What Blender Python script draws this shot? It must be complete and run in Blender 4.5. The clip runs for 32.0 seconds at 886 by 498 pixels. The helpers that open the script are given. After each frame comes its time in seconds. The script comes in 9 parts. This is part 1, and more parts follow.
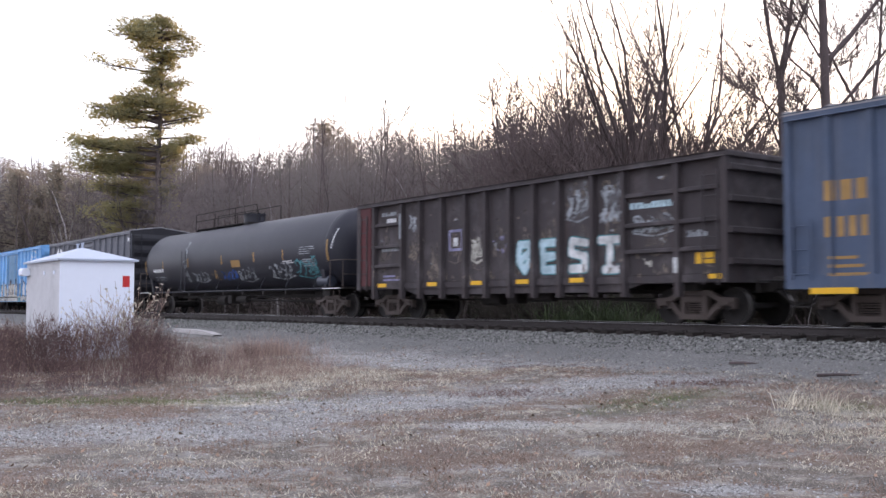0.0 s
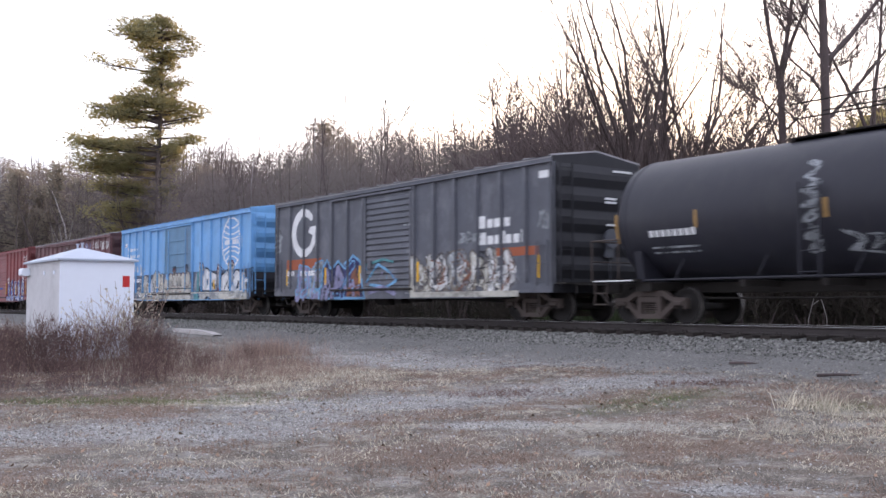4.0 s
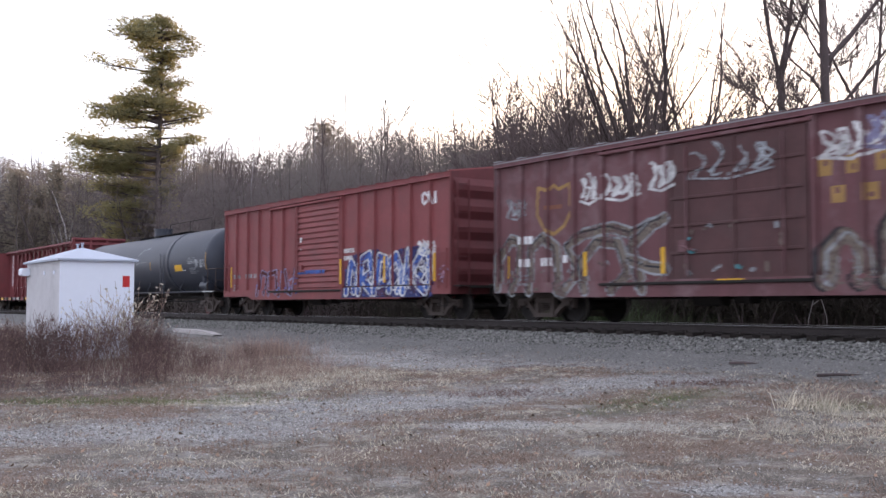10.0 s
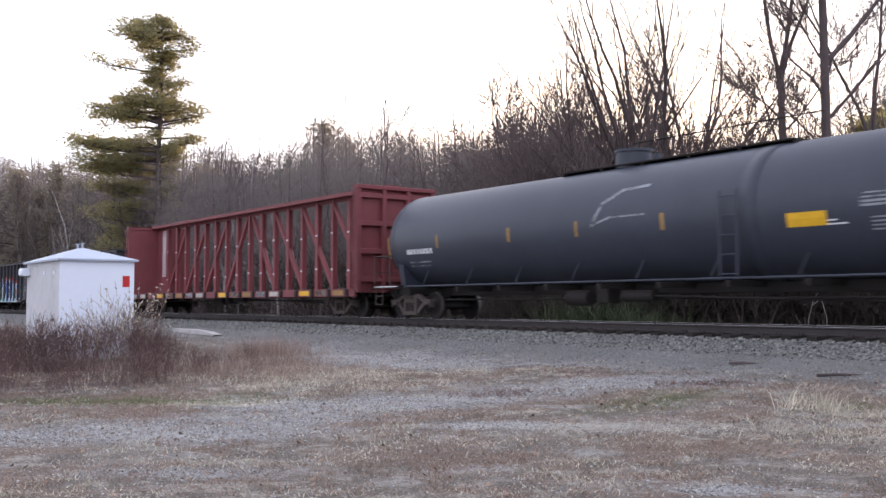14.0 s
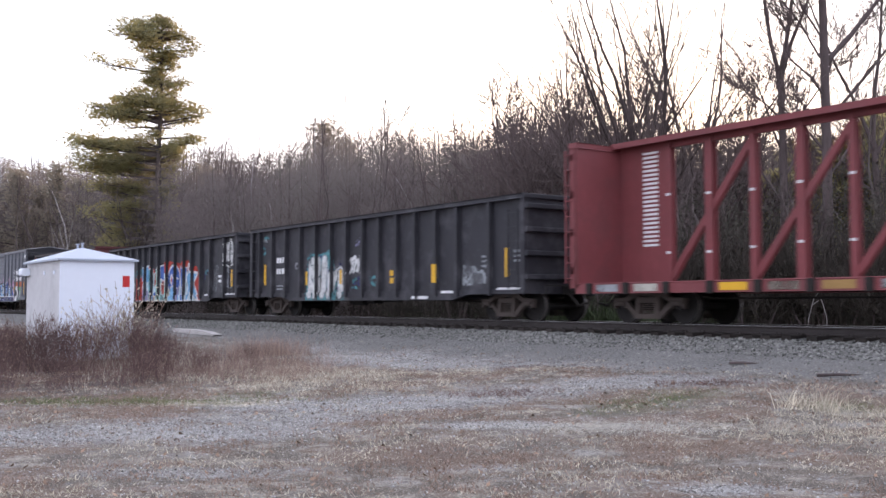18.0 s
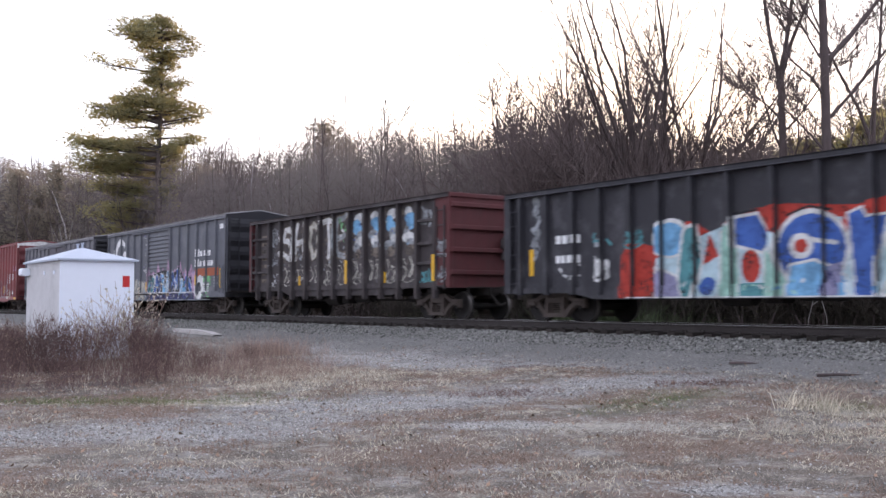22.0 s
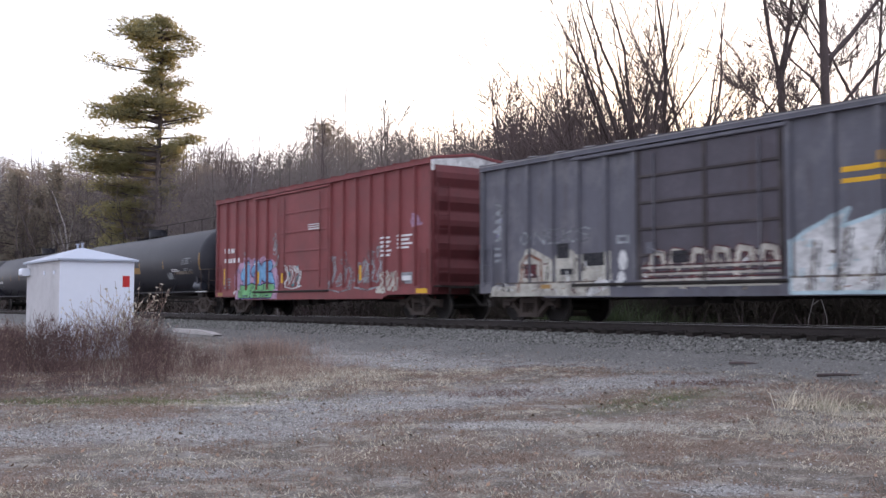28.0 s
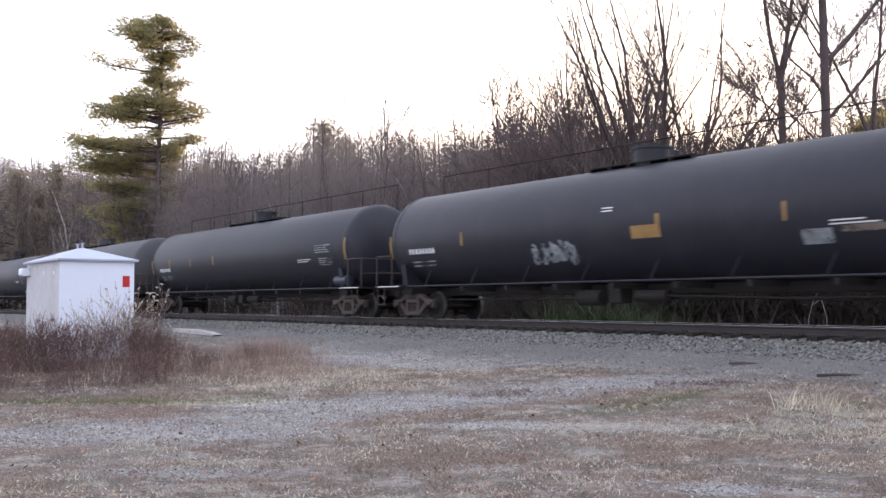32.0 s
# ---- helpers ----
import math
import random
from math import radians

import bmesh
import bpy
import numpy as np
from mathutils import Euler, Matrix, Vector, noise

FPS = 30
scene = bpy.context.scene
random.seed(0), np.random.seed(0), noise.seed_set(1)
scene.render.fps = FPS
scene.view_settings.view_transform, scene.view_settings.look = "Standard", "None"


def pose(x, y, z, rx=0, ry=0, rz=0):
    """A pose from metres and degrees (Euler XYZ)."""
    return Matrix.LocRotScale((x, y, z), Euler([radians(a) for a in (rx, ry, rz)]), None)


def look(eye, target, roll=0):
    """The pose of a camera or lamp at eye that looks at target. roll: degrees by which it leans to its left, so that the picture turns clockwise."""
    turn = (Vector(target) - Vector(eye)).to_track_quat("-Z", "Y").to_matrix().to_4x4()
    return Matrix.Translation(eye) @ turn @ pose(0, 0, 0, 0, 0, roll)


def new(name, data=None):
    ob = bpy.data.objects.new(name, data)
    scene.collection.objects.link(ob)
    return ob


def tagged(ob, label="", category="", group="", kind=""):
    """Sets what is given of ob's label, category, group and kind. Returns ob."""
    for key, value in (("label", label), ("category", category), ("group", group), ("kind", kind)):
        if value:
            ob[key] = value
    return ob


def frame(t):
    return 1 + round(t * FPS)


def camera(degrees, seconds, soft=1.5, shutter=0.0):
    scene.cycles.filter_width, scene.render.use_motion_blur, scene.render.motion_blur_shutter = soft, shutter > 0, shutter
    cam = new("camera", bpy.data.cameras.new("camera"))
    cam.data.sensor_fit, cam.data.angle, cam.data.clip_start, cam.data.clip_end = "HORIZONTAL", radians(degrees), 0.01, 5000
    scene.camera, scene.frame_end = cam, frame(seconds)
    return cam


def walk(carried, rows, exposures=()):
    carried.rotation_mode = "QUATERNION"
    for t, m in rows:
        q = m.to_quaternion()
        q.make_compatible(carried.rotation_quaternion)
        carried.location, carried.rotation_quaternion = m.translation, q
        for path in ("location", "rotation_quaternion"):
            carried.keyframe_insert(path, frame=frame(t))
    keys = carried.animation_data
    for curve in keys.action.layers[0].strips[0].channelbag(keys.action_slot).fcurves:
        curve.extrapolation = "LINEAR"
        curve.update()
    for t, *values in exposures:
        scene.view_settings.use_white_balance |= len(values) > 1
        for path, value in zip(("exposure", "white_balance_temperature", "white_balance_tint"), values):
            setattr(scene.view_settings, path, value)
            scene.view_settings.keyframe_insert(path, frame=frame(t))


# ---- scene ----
# Railway siding at dusk: a freight train passes a fixed camera.
# Metres; the track runs along X, the train rolls towards +X; z = 0 is the ground at the camera.
RAIL = 1.05          # top of rail
LINE = 18.85         # track centre line, y
EYE = (0.0, 0.0, 1.52)
TURN, TILT = radians(35.637), radians(3.119)

cam = camera(47.54, 32.0, soft=1.5, shutter=0.45)
AIM = (-math.cos(TURN) * math.cos(TILT), math.sin(TURN) * math.cos(TILT), 1.52 + math.sin(TILT))
VIEW = look(EYE, AIM)
# the film's camera darkens a little while the pale blue car fills the view
walk(cam, [(0.0, VIEW), (32.0, VIEW)],
     exposures=[(0, 0.27), (3, 0.27), (5, 0.05), (6, -0.14), (7, -0.31), (8, -0.25), (9, -0.07), (10, 0.06), (12, 0.06), (13, 0.13), (14, 0.21), (17, 0.29), (19, 0.29), (21, 0.2), (23, 0.15), (25, 0.05), (28, -0.02), (30, 0.18), (32, 0.3)])

# ---------------------------------------------------------------- light
SUN_AZ = 46.2        # degrees from -X towards +Y: the glow behind the bare trees
SUN_EL = 9.4
sun_to = Vector((-math.cos(radians(SUN_AZ)) * math.cos(radians(SUN_EL)), math.sin(radians(SUN_AZ)) * math.cos(radians(SUN_EL)), math.sin(radians(SUN_EL))))
world = bpy.data.worlds.new("world")
scene.world = world
world.use_nodes = True
wn = world.node_tree
sky = wn.nodes.new("ShaderNodeTexSky")
sky.sky_type = "NISHITA"
sky.sun_disc = False
sky.sun_elevation = radians(SUN_EL)
sky.sun_rotation = math.atan2(sun_to.x, sun_to.y)
sky.air_density, sky.dust_density, sky.ozone_density = 1.0, 2.0, 1.0
wn.nodes["Background"].inputs["Strength"].default_value = 0.05
wn.links.new(sky.outputs["Color"], wn.nodes["Background"].inputs["Color"])
# thin high cloud over the whole sky, cool and even
cloud = wn.nodes.new("ShaderNodeBackground")
cloud.inputs["Color"].default_value = (0.92, 0.945, 1.15, 1)
cloud.inputs["Strength"].default_value = 1.3
both = wn.nodes.new("ShaderNodeAddShader")
wn.links.new(wn.nodes["Background"].outputs["Background"], both.inputs[0])
wn.links.new(cloud.outputs["Background"], both.inputs[1])
wn.links.new(both.outputs["Shader"], wn.nodes["World Output"].inputs["Surface"])
sun_data = bpy.data.lights.new("sun", "SUN")
sun_data.energy, sun_data.angle, sun_data.color = 5.0, radians(4), (1.0, 0.74, 0.46)
sun = new("sun", sun_data)
sun.matrix_world = look((0, 0, 60), Vector((0, 0, 60)) - sun_to)


# ---------------------------------------------------------------- materials
def material(name, color, rough=0.7, metal=0.0, vary=0.25, scale=3.0, second=None, streak=0.0, streak_col=(0.07, 0.045, 0.03),
             bump=0.1, bump_scale=30.0, island=0.0, stretch=(1, 1, 1), spec=0.35, piece=0.0, thin=0.0, smudge=None, worn=0.0, glow=None):
    """Base colour broken up by noise at two scales, optional vertical streaks of dirt or rust, and fine relief."""
    m = bpy.data.materials.new(name)
    m.use_nodes = True
    t = m.node_tree
    n, l = t.nodes, t.links
    b = n["Principled BSDF"]
    b.inputs["Roughness"].default_value, b.inputs["Metallic"].default_value = rough, metal
    b.inputs["Specular IOR Level"].default_value = spec
    co = n.new("ShaderNodeTexCoord")
    mp = n.new("ShaderNodeMapping")
    mp.inputs["Scale"].default_value = stretch
    l.new(co.outputs["Object"], mp.inputs["Vector"])

    def noise_tex(s, detail, src=mp):
        x = n.new("ShaderNodeTexNoise")
        x.inputs["Scale"].default_value, x.inputs["Detail"].default_value = s, detail
        x.inputs["Roughness"].default_value = 0.65
        l.new(src.outputs["Vector"], x.inputs["Vector"])
        return x

    def ramp(src, a, z):
        r = n.new("ShaderNodeMapRange")
        r.inputs["From Min"].default_value, r.inputs["From Max"].default_value = a, z
        l.new(src, r.inputs["Value"])
        return r.outputs["Result"]

    def mix(fac, a, c, kind="MIX"):
        x = n.new("ShaderNodeMix")
        x.data_type, x.blend_type = "RGBA", kind
        for sock, val in ((x.inputs["Factor"], fac), (x.inputs["A"], a), (x.inputs["B"], c)):
            if hasattr(val, "links"):
                l.new(val, sock)
            elif isinstance(val, (int, float)):
                sock.default_value = val
            else:
                sock.default_value = (*val[:3], 1)
        return x.outputs["Result"]

    big, fine = noise_tex(scale, 4), noise_tex(scale * 9, 3)
    other = second or tuple(c * (1 - vary) for c in color)
    col = mix(ramp(big.outputs["Fac"], 0.38, 0.66), color, other)
    col = mix(ramp(fine.outputs["Fac"], 0.3, 0.75), col, tuple(c * (1 - vary * 0.6) for c in color))
    if streak:
        sm = n.new("ShaderNodeMapping")
        sm.inputs["Scale"].default_value = (2.6, 2.6, 0.22)
        l.new(co.outputs["Object"], sm.inputs["Vector"])
        s1, s2 = noise_tex(1.6, 5, sm), noise_tex(0.35, 3, mp)
        m1 = n.new("ShaderNodeMath")
        m1.operation = "MULTIPLY"
        l.new(ramp(s1.outputs["Fac"], 0.5, 0.72), m1.inputs[0])
        l.new(ramp(s2.outputs["Fac"], 0.3, 0.7), m1.inputs[1])
        m2 = n.new("ShaderNodeMath")
        m2.operation = "MULTIPLY"
        m2.inputs[1].default_value = streak
        l.new(m1.outputs[0], m2.inputs[0])
        col = mix(m2.outputs[0], col, streak_col)
        grime = noise_tex(0.9, 6, mp)
        col = mix(ramp(grime.outputs["Fac"], 0.5, 0.85), col, tuple(0.55 * c + 0.02 for c in color))
        chips = noise_tex(14.0, 5, mp)
        col = mix(ramp(chips.outputs["Fac"], 0.69, 0.73), col, streak_col)
    if smudge:  # old pale scuffs and faded overspray
        sg = noise_tex(1.1, 6, mp)
        col = mix(ramp(sg.outputs["Fac"], 0.5, 0.74), col, smudge)
    if worn:    # old spray paint, thin and rubbed through in places
        wn, wf = noise_tex(2.2, 5, mp), noise_tex(11.0, 4, mp)
        wm = n.new("ShaderNodeMath")
        wm.operation = "MULTIPLY_ADD"
        wm.inputs[1].default_value = 0.4
        l.new(wf.outputs["Fac"], wm.inputs[0])
        l.new(wn.outputs["Fac"], wm.inputs[2])
        wr = n.new("ShaderNodeMapRange")
        wr.inputs["From Min"].default_value, wr.inputs["From Max"].default_value = 0.62, 0.86
        wr.inputs["To Min"].default_value, wr.inputs["To Max"].default_value = 1.0, 1 - worn
        l.new(wm.outputs[0], wr.inputs["Value"])
        l.new(wr.outputs["Result"], b.inputs["Alpha"])
    if island or piece:
        hv = n.new("ShaderNodeHueSaturation")
        rnd = n.new("ShaderNodeNewGeometry").outputs["Random Per Island"] if island else n.new("ShaderNodeObjectInfo").outputs["Random"]
        amount = island or piece
        r = n.new("ShaderNodeMapRange")
        r.inputs["To Min"].default_value, r.inputs["To Max"].default_value = 1 - amount, 1 + amount
        l.new(rnd, r.inputs["Value"])
        l.new(r.outputs["Result"], hv.inputs["Value"])
        l.new(col, hv.inputs["Color"])
        col = hv.outputs["Color"]
    l.new(col, b.inputs["Base Color"])
    if bump:
        bp = n.new("ShaderNodeBump")
        bp.inputs["Strength"].default_value, bp.inputs["Distance"].default_value = bump, 0.02
        bn = noise_tex(bump_scale, 4)
        l.new(bn.outputs["Fac"], bp.inputs["Height"])
        l.new(bp.outputs["Normal"], b.inputs["Normal"])
    if thin:    # leaves and needles let part of the light through
        tr = n.new("ShaderNodeBsdfTranslucent")
        if glow:    # the colour of light that has passed through
            l.new(mix(ramp(fine.outputs["Fac"], 0.3, 0.75), glow, tuple(c * 0.7 for c in glow)), tr.inputs["Color"])
        else:
            l.new(col, tr.inputs["Color"])
        ms = n.new("ShaderNodeMixShader")
        ms.inputs["Fac"].default_value = thin
        l.new(b.outputs["BSDF"], ms.inputs[1])
        l.new(tr.outputs["BSDF"], ms.inputs[2])
        l.new(ms.outputs["Shader"], n["Material Output"].inputs["Surface"])
    return m


RUST = (0.09, 0.042, 0.022)
M = {
    "blue": material("blue_car_paint", (0.165, 0.39, 0.70), 0.5, vary=0.2, streak=0.5, streak_col=(0.1, 0.13, 0.17), scale=0.8),
    "rustdoor": material("rust_stained_grey_door", (0.10, 0.09, 0.108), 0.7, vary=0.4, streak=0.9, streak_col=(0.06, 0.033, 0.027), scale=1.0),
    "leaflitter": material("fallen_leaves", (0.30, 0.20, 0.14), 0.85, vary=0.4, scale=2, bump=0, island=0.6),
    "bluedoor": material("faded_blue_door_paint", (0.12, 0.26, 0.41), 0.6, vary=0.3, streak=0.9, streak_col=(0.13, 0.08, 0.05), scale=1.2),
    "browndoor": material("dark_brown_door_paint", (0.10, 0.045, 0.045), 0.7, vary=0.35, streak=0.8, streak_col=(0.03, 0.02, 0.018), scale=1.2),
    "navy": material("dark_blue_paint", (0.045, 0.075, 0.13), 0.55, streak=0.5, scale=0.9),
    "slate": material("blue_grey_paint", (0.065, 0.09, 0.145), 0.6, streak=0.6, streak_col=(0.15, 0.15, 0.17), scale=0.9),
    "grey": material("grey_car_paint", (0.098, 0.103, 0.124), 0.55, streak=0.6, streak_col=(0.045, 0.038, 0.036), scale=0.7, smudge=(0.15, 0.152, 0.172)),
    "darkgrey": material("dark_grey_car_paint", (0.118, 0.117, 0.142), 0.55, streak=0.7, streak_col=(0.05, 0.033, 0.028), scale=0.7, smudge=(0.165, 0.16, 0.175)),
    "brown": material("brown_car_paint", (0.148, 0.06, 0.066), 0.65, streak=0.7, streak_col=(0.05, 0.028, 0.024), scale=0.8, smudge=(0.19, 0.115, 0.12)),
    "red": material("red_car_paint", (0.235, 0.058, 0.06), 0.6, streak=0.45, streak_col=(0.1, 0.03, 0.025), scale=0.8),
    "oxide": material("oxide_red_paint", (0.215, 0.055, 0.06), 0.65, streak=0.5, streak_col=(0.09, 0.04, 0.03), scale=0.8),
    "rusty": material("rusty_brown_steel", (0.05, 0.041, 0.043), 0.75, streak=0.35, streak_col=RUST, scale=0.9, bump=0.2, smudge=(0.10, 0.087, 0.088)),
    "endrust": material("red_rust_steel", (0.10, 0.028, 0.03), 0.75, streak=0.8, streak_col=(0.05, 0.03, 0.025), scale=1.1, bump=0.2),
    "black": material("black_car_paint", (0.034, 0.033, 0.040), 0.65, spec=0.3, streak=0.5, streak_col=(0.045, 0.042, 0.046), scale=0.8, smudge=(0.085, 0.081, 0.09)),
    "tankblack": material("black_tank_paint", (0.022, 0.022, 0.031), 0.5, spec=0.32, streak=0.35, streak_col=(0.05, 0.045, 0.045), scale=0.6),
    "tankgrey": material("dark_grey_tank_paint", (0.042, 0.048, 0.066), 0.45, streak=0.3, streak_col=(0.03, 0.028, 0.028), scale=0.6),
    "palegrey": material("pale_grey_tank_paint", (0.06, 0.06, 0.065), 0.55, streak=0.4, scale=0.6),
    # End walls: darker copies of the side paints, their shade put into the colour.
    "endblack": material("shaded_black_end_paint", (0.022, 0.022, 0.027), 0.7, streak=0.5, streak_col=(0.05, 0.045, 0.045), scale=0.9),
    "endred": material("shaded_grimy_red_end_paint", (0.14, 0.034, 0.037), 0.65, streak=0.7, streak_col=(0.05, 0.025, 0.022), scale=0.9),
    "endbrown": material("shaded_grimy_brown_end_paint", (0.075, 0.034, 0.037), 0.7, streak=0.7, streak_col=(0.035, 0.022, 0.02), scale=0.9),
    "under": material("grimy_underframe", (0.022, 0.018, 0.016), 0.85, scale=3, bump=0.2),
    "truck": material("dusty_truck_steel", (0.085, 0.066, 0.058), 0.85, scale=4, bump=0.3),
    "wheel": material("wheel_steel", (0.02, 0.017, 0.016), 0.85, scale=6),
    "tread": material("polished_tread", (0.20, 0.185, 0.175), 0.45, 0.6, vary=0.3),
    "redcap": material("red_wheel_paint", (0.10, 0.03, 0.026), 0.8),
    "white": material("white_lettering", (0.80, 0.80, 0.80), 0.7, vary=0.3, scale=2),
    "yellow": material("yellow_reflector", (0.75, 0.42, 0.02), 0.5, vary=0.2),
    "dullyellow": material("faded_yellow_paint", (0.36, 0.215, 0.075), 0.7, vary=0.35, scale=2),
    "orange": material("faded_orange_paint", (0.36, 0.10, 0.045), 0.7, vary=0.3, scale=2),
    "roofmetal": material("galvanised_roof", (0.33, 0.32, 0.33), 0.55, 0.3, vary=0.45, scale=1.2, streak=0.4),
    "g_white": material("spray_white", (0.76, 0.76, 0.75), 0.75, vary=0.35, scale=1.6, worn=0.5),
    "g_cream": material("spray_cream", (0.57, 0.545, 0.475), 0.75, vary=0.4, scale=1.8, worn=0.5),
    "g_silver": material("spray_silver", (0.34, 0.36, 0.38), 0.6, vary=0.4, scale=2.0, worn=0.75),
    "g_tan": material("spray_tan", (0.20, 0.165, 0.135), 0.8, vary=0.35, scale=1.5, worn=0.75),
    "g_black": material("spray_black", (0.025, 0.025, 0.03), 0.7, vary=0.3, worn=0.5),
    "g_blue": material("spray_blue", (0.06, 0.14, 0.46), 0.7, vary=0.4, scale=2, worn=0.5),
    "g_sky": material("spray_sky_blue", (0.20, 0.45, 0.72), 0.7, vary=0.35, scale=2, worn=0.5),
    "g_teal": material("spray_teal", (0.10, 0.30, 0.33), 0.7, vary=0.4, scale=2, worn=0.5),
    "g_green": material("spray_green", (0.20, 0.52, 0.22), 0.7, vary=0.3, scale=2, worn=0.5),
    "g_pink": material("spray_pink", (0.52, 0.33, 0.47), 0.7, vary=0.3, scale=2, worn=0.5),
    "g_red": material("spray_red", (0.46, 0.045, 0.03), 0.7, vary=0.35, scale=2, worn=0.5),
    "g_mist": material("spray_pale_cyan", (0.50, 0.66, 0.72), 0.7, vary=0.3, scale=2, worn=0.4),
    "g_mint": material("spray_mint", (0.36, 0.62, 0.52), 0.7, vary=0.3, scale=2, worn=0.4),
    "g_navy": material("spray_navy", (0.035, 0.04, 0.14), 0.7, vary=0.3, worn=0.5),
    "g_lilac": material("spray_lilac", (0.30, 0.29, 0.45), 0.75, vary=0.35, scale=2, worn=0.5),
    "g_maroon": material("spray_maroon", (0.12, 0.03, 0.035), 0.75, vary=0.3, worn=0.5),
    "g_rust": material("spray_rust_brown", (0.24, 0.10, 0.06), 0.75, vary=0.3, worn=0.5),
    "placard": material("red_placard", (0.55, 0.03, 0.03), 0.5, vary=0.1),
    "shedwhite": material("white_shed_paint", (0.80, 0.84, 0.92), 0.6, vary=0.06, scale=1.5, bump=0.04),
    # Long-wall copy of the white paint: shade put into the colour, plus streaks.
    "shedgrey": material("shaded_streaked_shed_paint", (0.60, 0.59, 0.60), 0.65, vary=0.2, scale=1.2, streak=0.3, streak_col=(0.4, 0.37, 0.36)),
    "shedroof": material("white_metal_roof", (0.42, 0.46, 0.54), 0.55, vary=0.1, scale=2),
    "rail": material("rusty_rail_steel", (0.042, 0.034, 0.032), 0.7, scale=5),
    "railtop": material("polished_rail_head", (0.72, 0.71, 0.70), 0.5, 0.35, vary=0.1),
    "tie": material("creosoted_tie_wood", (0.035, 0.028, 0.024), 0.9, scale=4, stretch=(6, 1, 6), bump=0.4, piece=0.3),
    "yardstone": material("yard_gravel_stone", (0.245, 0.235, 0.215), 0.9, vary=0.4, scale=12, island=0.7, bump=0.1),
    "ballast": material("ballast_stone", (0.225, 0.222, 0.205), 0.9, vary=0.45, scale=12, island=0.75, bump=0.2),
    "bark": material("grey_bark", (0.16, 0.128, 0.12), 0.95, vary=0.4, scale=3, stretch=(3, 3, 0.6), bump=0.4, piece=0.25),
    "darkbark": material("dark_bark", (0.115, 0.088, 0.086), 0.95, vary=0.4, scale=3, stretch=(3, 3, 0.6), bump=0.4, piece=0.25),
    "twig": material("twig_bark", (0.145, 0.11, 0.105), 0.95, vary=0.25, scale=4, bump=0, island=0.2),
    # Distance haze is put into this twig colour, paler than near twigs.
    "spray": material("haze_paled_twigs", (0.255, 0.215, 0.208), 0.95, vary=0.25, scale=0.07, second=(0.19, 0.178, 0.15), bump=0, island=0.1, thin=0.5),
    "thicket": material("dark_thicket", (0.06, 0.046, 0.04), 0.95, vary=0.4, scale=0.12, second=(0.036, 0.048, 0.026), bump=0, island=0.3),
    "birch": material("pale_birch_bark", (0.46, 0.42, 0.41), 0.8, vary=0.35, scale=5, bump=0.1),
    "needle": material("pine_needles", (0.19, 0.22, 0.15), 0.8, vary=0.4, scale=0.35, bump=0, island=0.35, thin=0.6, glow=(0.66, 0.55, 0.25)),
    # Far-pine needles: the green is paled and greyed to hold distance haze.
    "hazeneedle": material("haze_paled_needles", (0.32, 0.315, 0.28), 0.85, vary=0.25, scale=0.3, second=(0.33, 0.28, 0.26), bump=0, island=0.2, thin=0.5, glow=(0.5, 0.41, 0.3)),
    "redleaf": material("russet_leaves", (0.13, 0.045, 0.035), 0.85, vary=0.4, scale=1, bump=0, island=0.5, thin=0.35),
    "palestraw": material("bleached_straw", (0.72, 0.68, 0.60), 0.9, vary=0.3, scale=1.5, bump=0, island=0.3, thin=0.3),
    "straw": material("dry_straw_grass", (0.72, 0.65, 0.52), 0.9, vary=0.35, scale=1.5, bump=0, island=0.4, thin=0.35),
    "rustgrass": material("reddish_dry_grass", (0.35, 0.25, 0.197), 0.9, vary=0.35, scale=1.5, bump=0, island=0.45, thin=0.35),
    "greengrass": material("faded_green_grass", (0.19, 0.215, 0.095), 0.9, vary=0.35, scale=1.5, bump=0, island=0.4, thin=0.35),
    "brush": material("dark_lineside_brush", (0.085, 0.062, 0.05), 0.9, vary=0.4, scale=0.8, bump=0, island=0.4),
    "leafygreen": material("dull_green_leaves", (0.075, 0.10, 0.045), 0.85, vary=0.4, scale=0.8, bump=0, island=0.4),
    "weed": material("dead_weed_stems", (0.195, 0.124, 0.113), 0.9, vary=0.4, scale=0.8, bump=0, island=0.4, thin=0.25),
    "palestem": material("pale_dead_stems", (0.40, 0.29, 0.24), 0.9, vary=0.35, scale=0.9, bump=0, island=0.35, thin=0.35),
    "log": material("weathered_wood", (0.50, 0.47, 0.45), 0.9, vary=0.3, stretch=(1, 8, 8), scale=2),
}


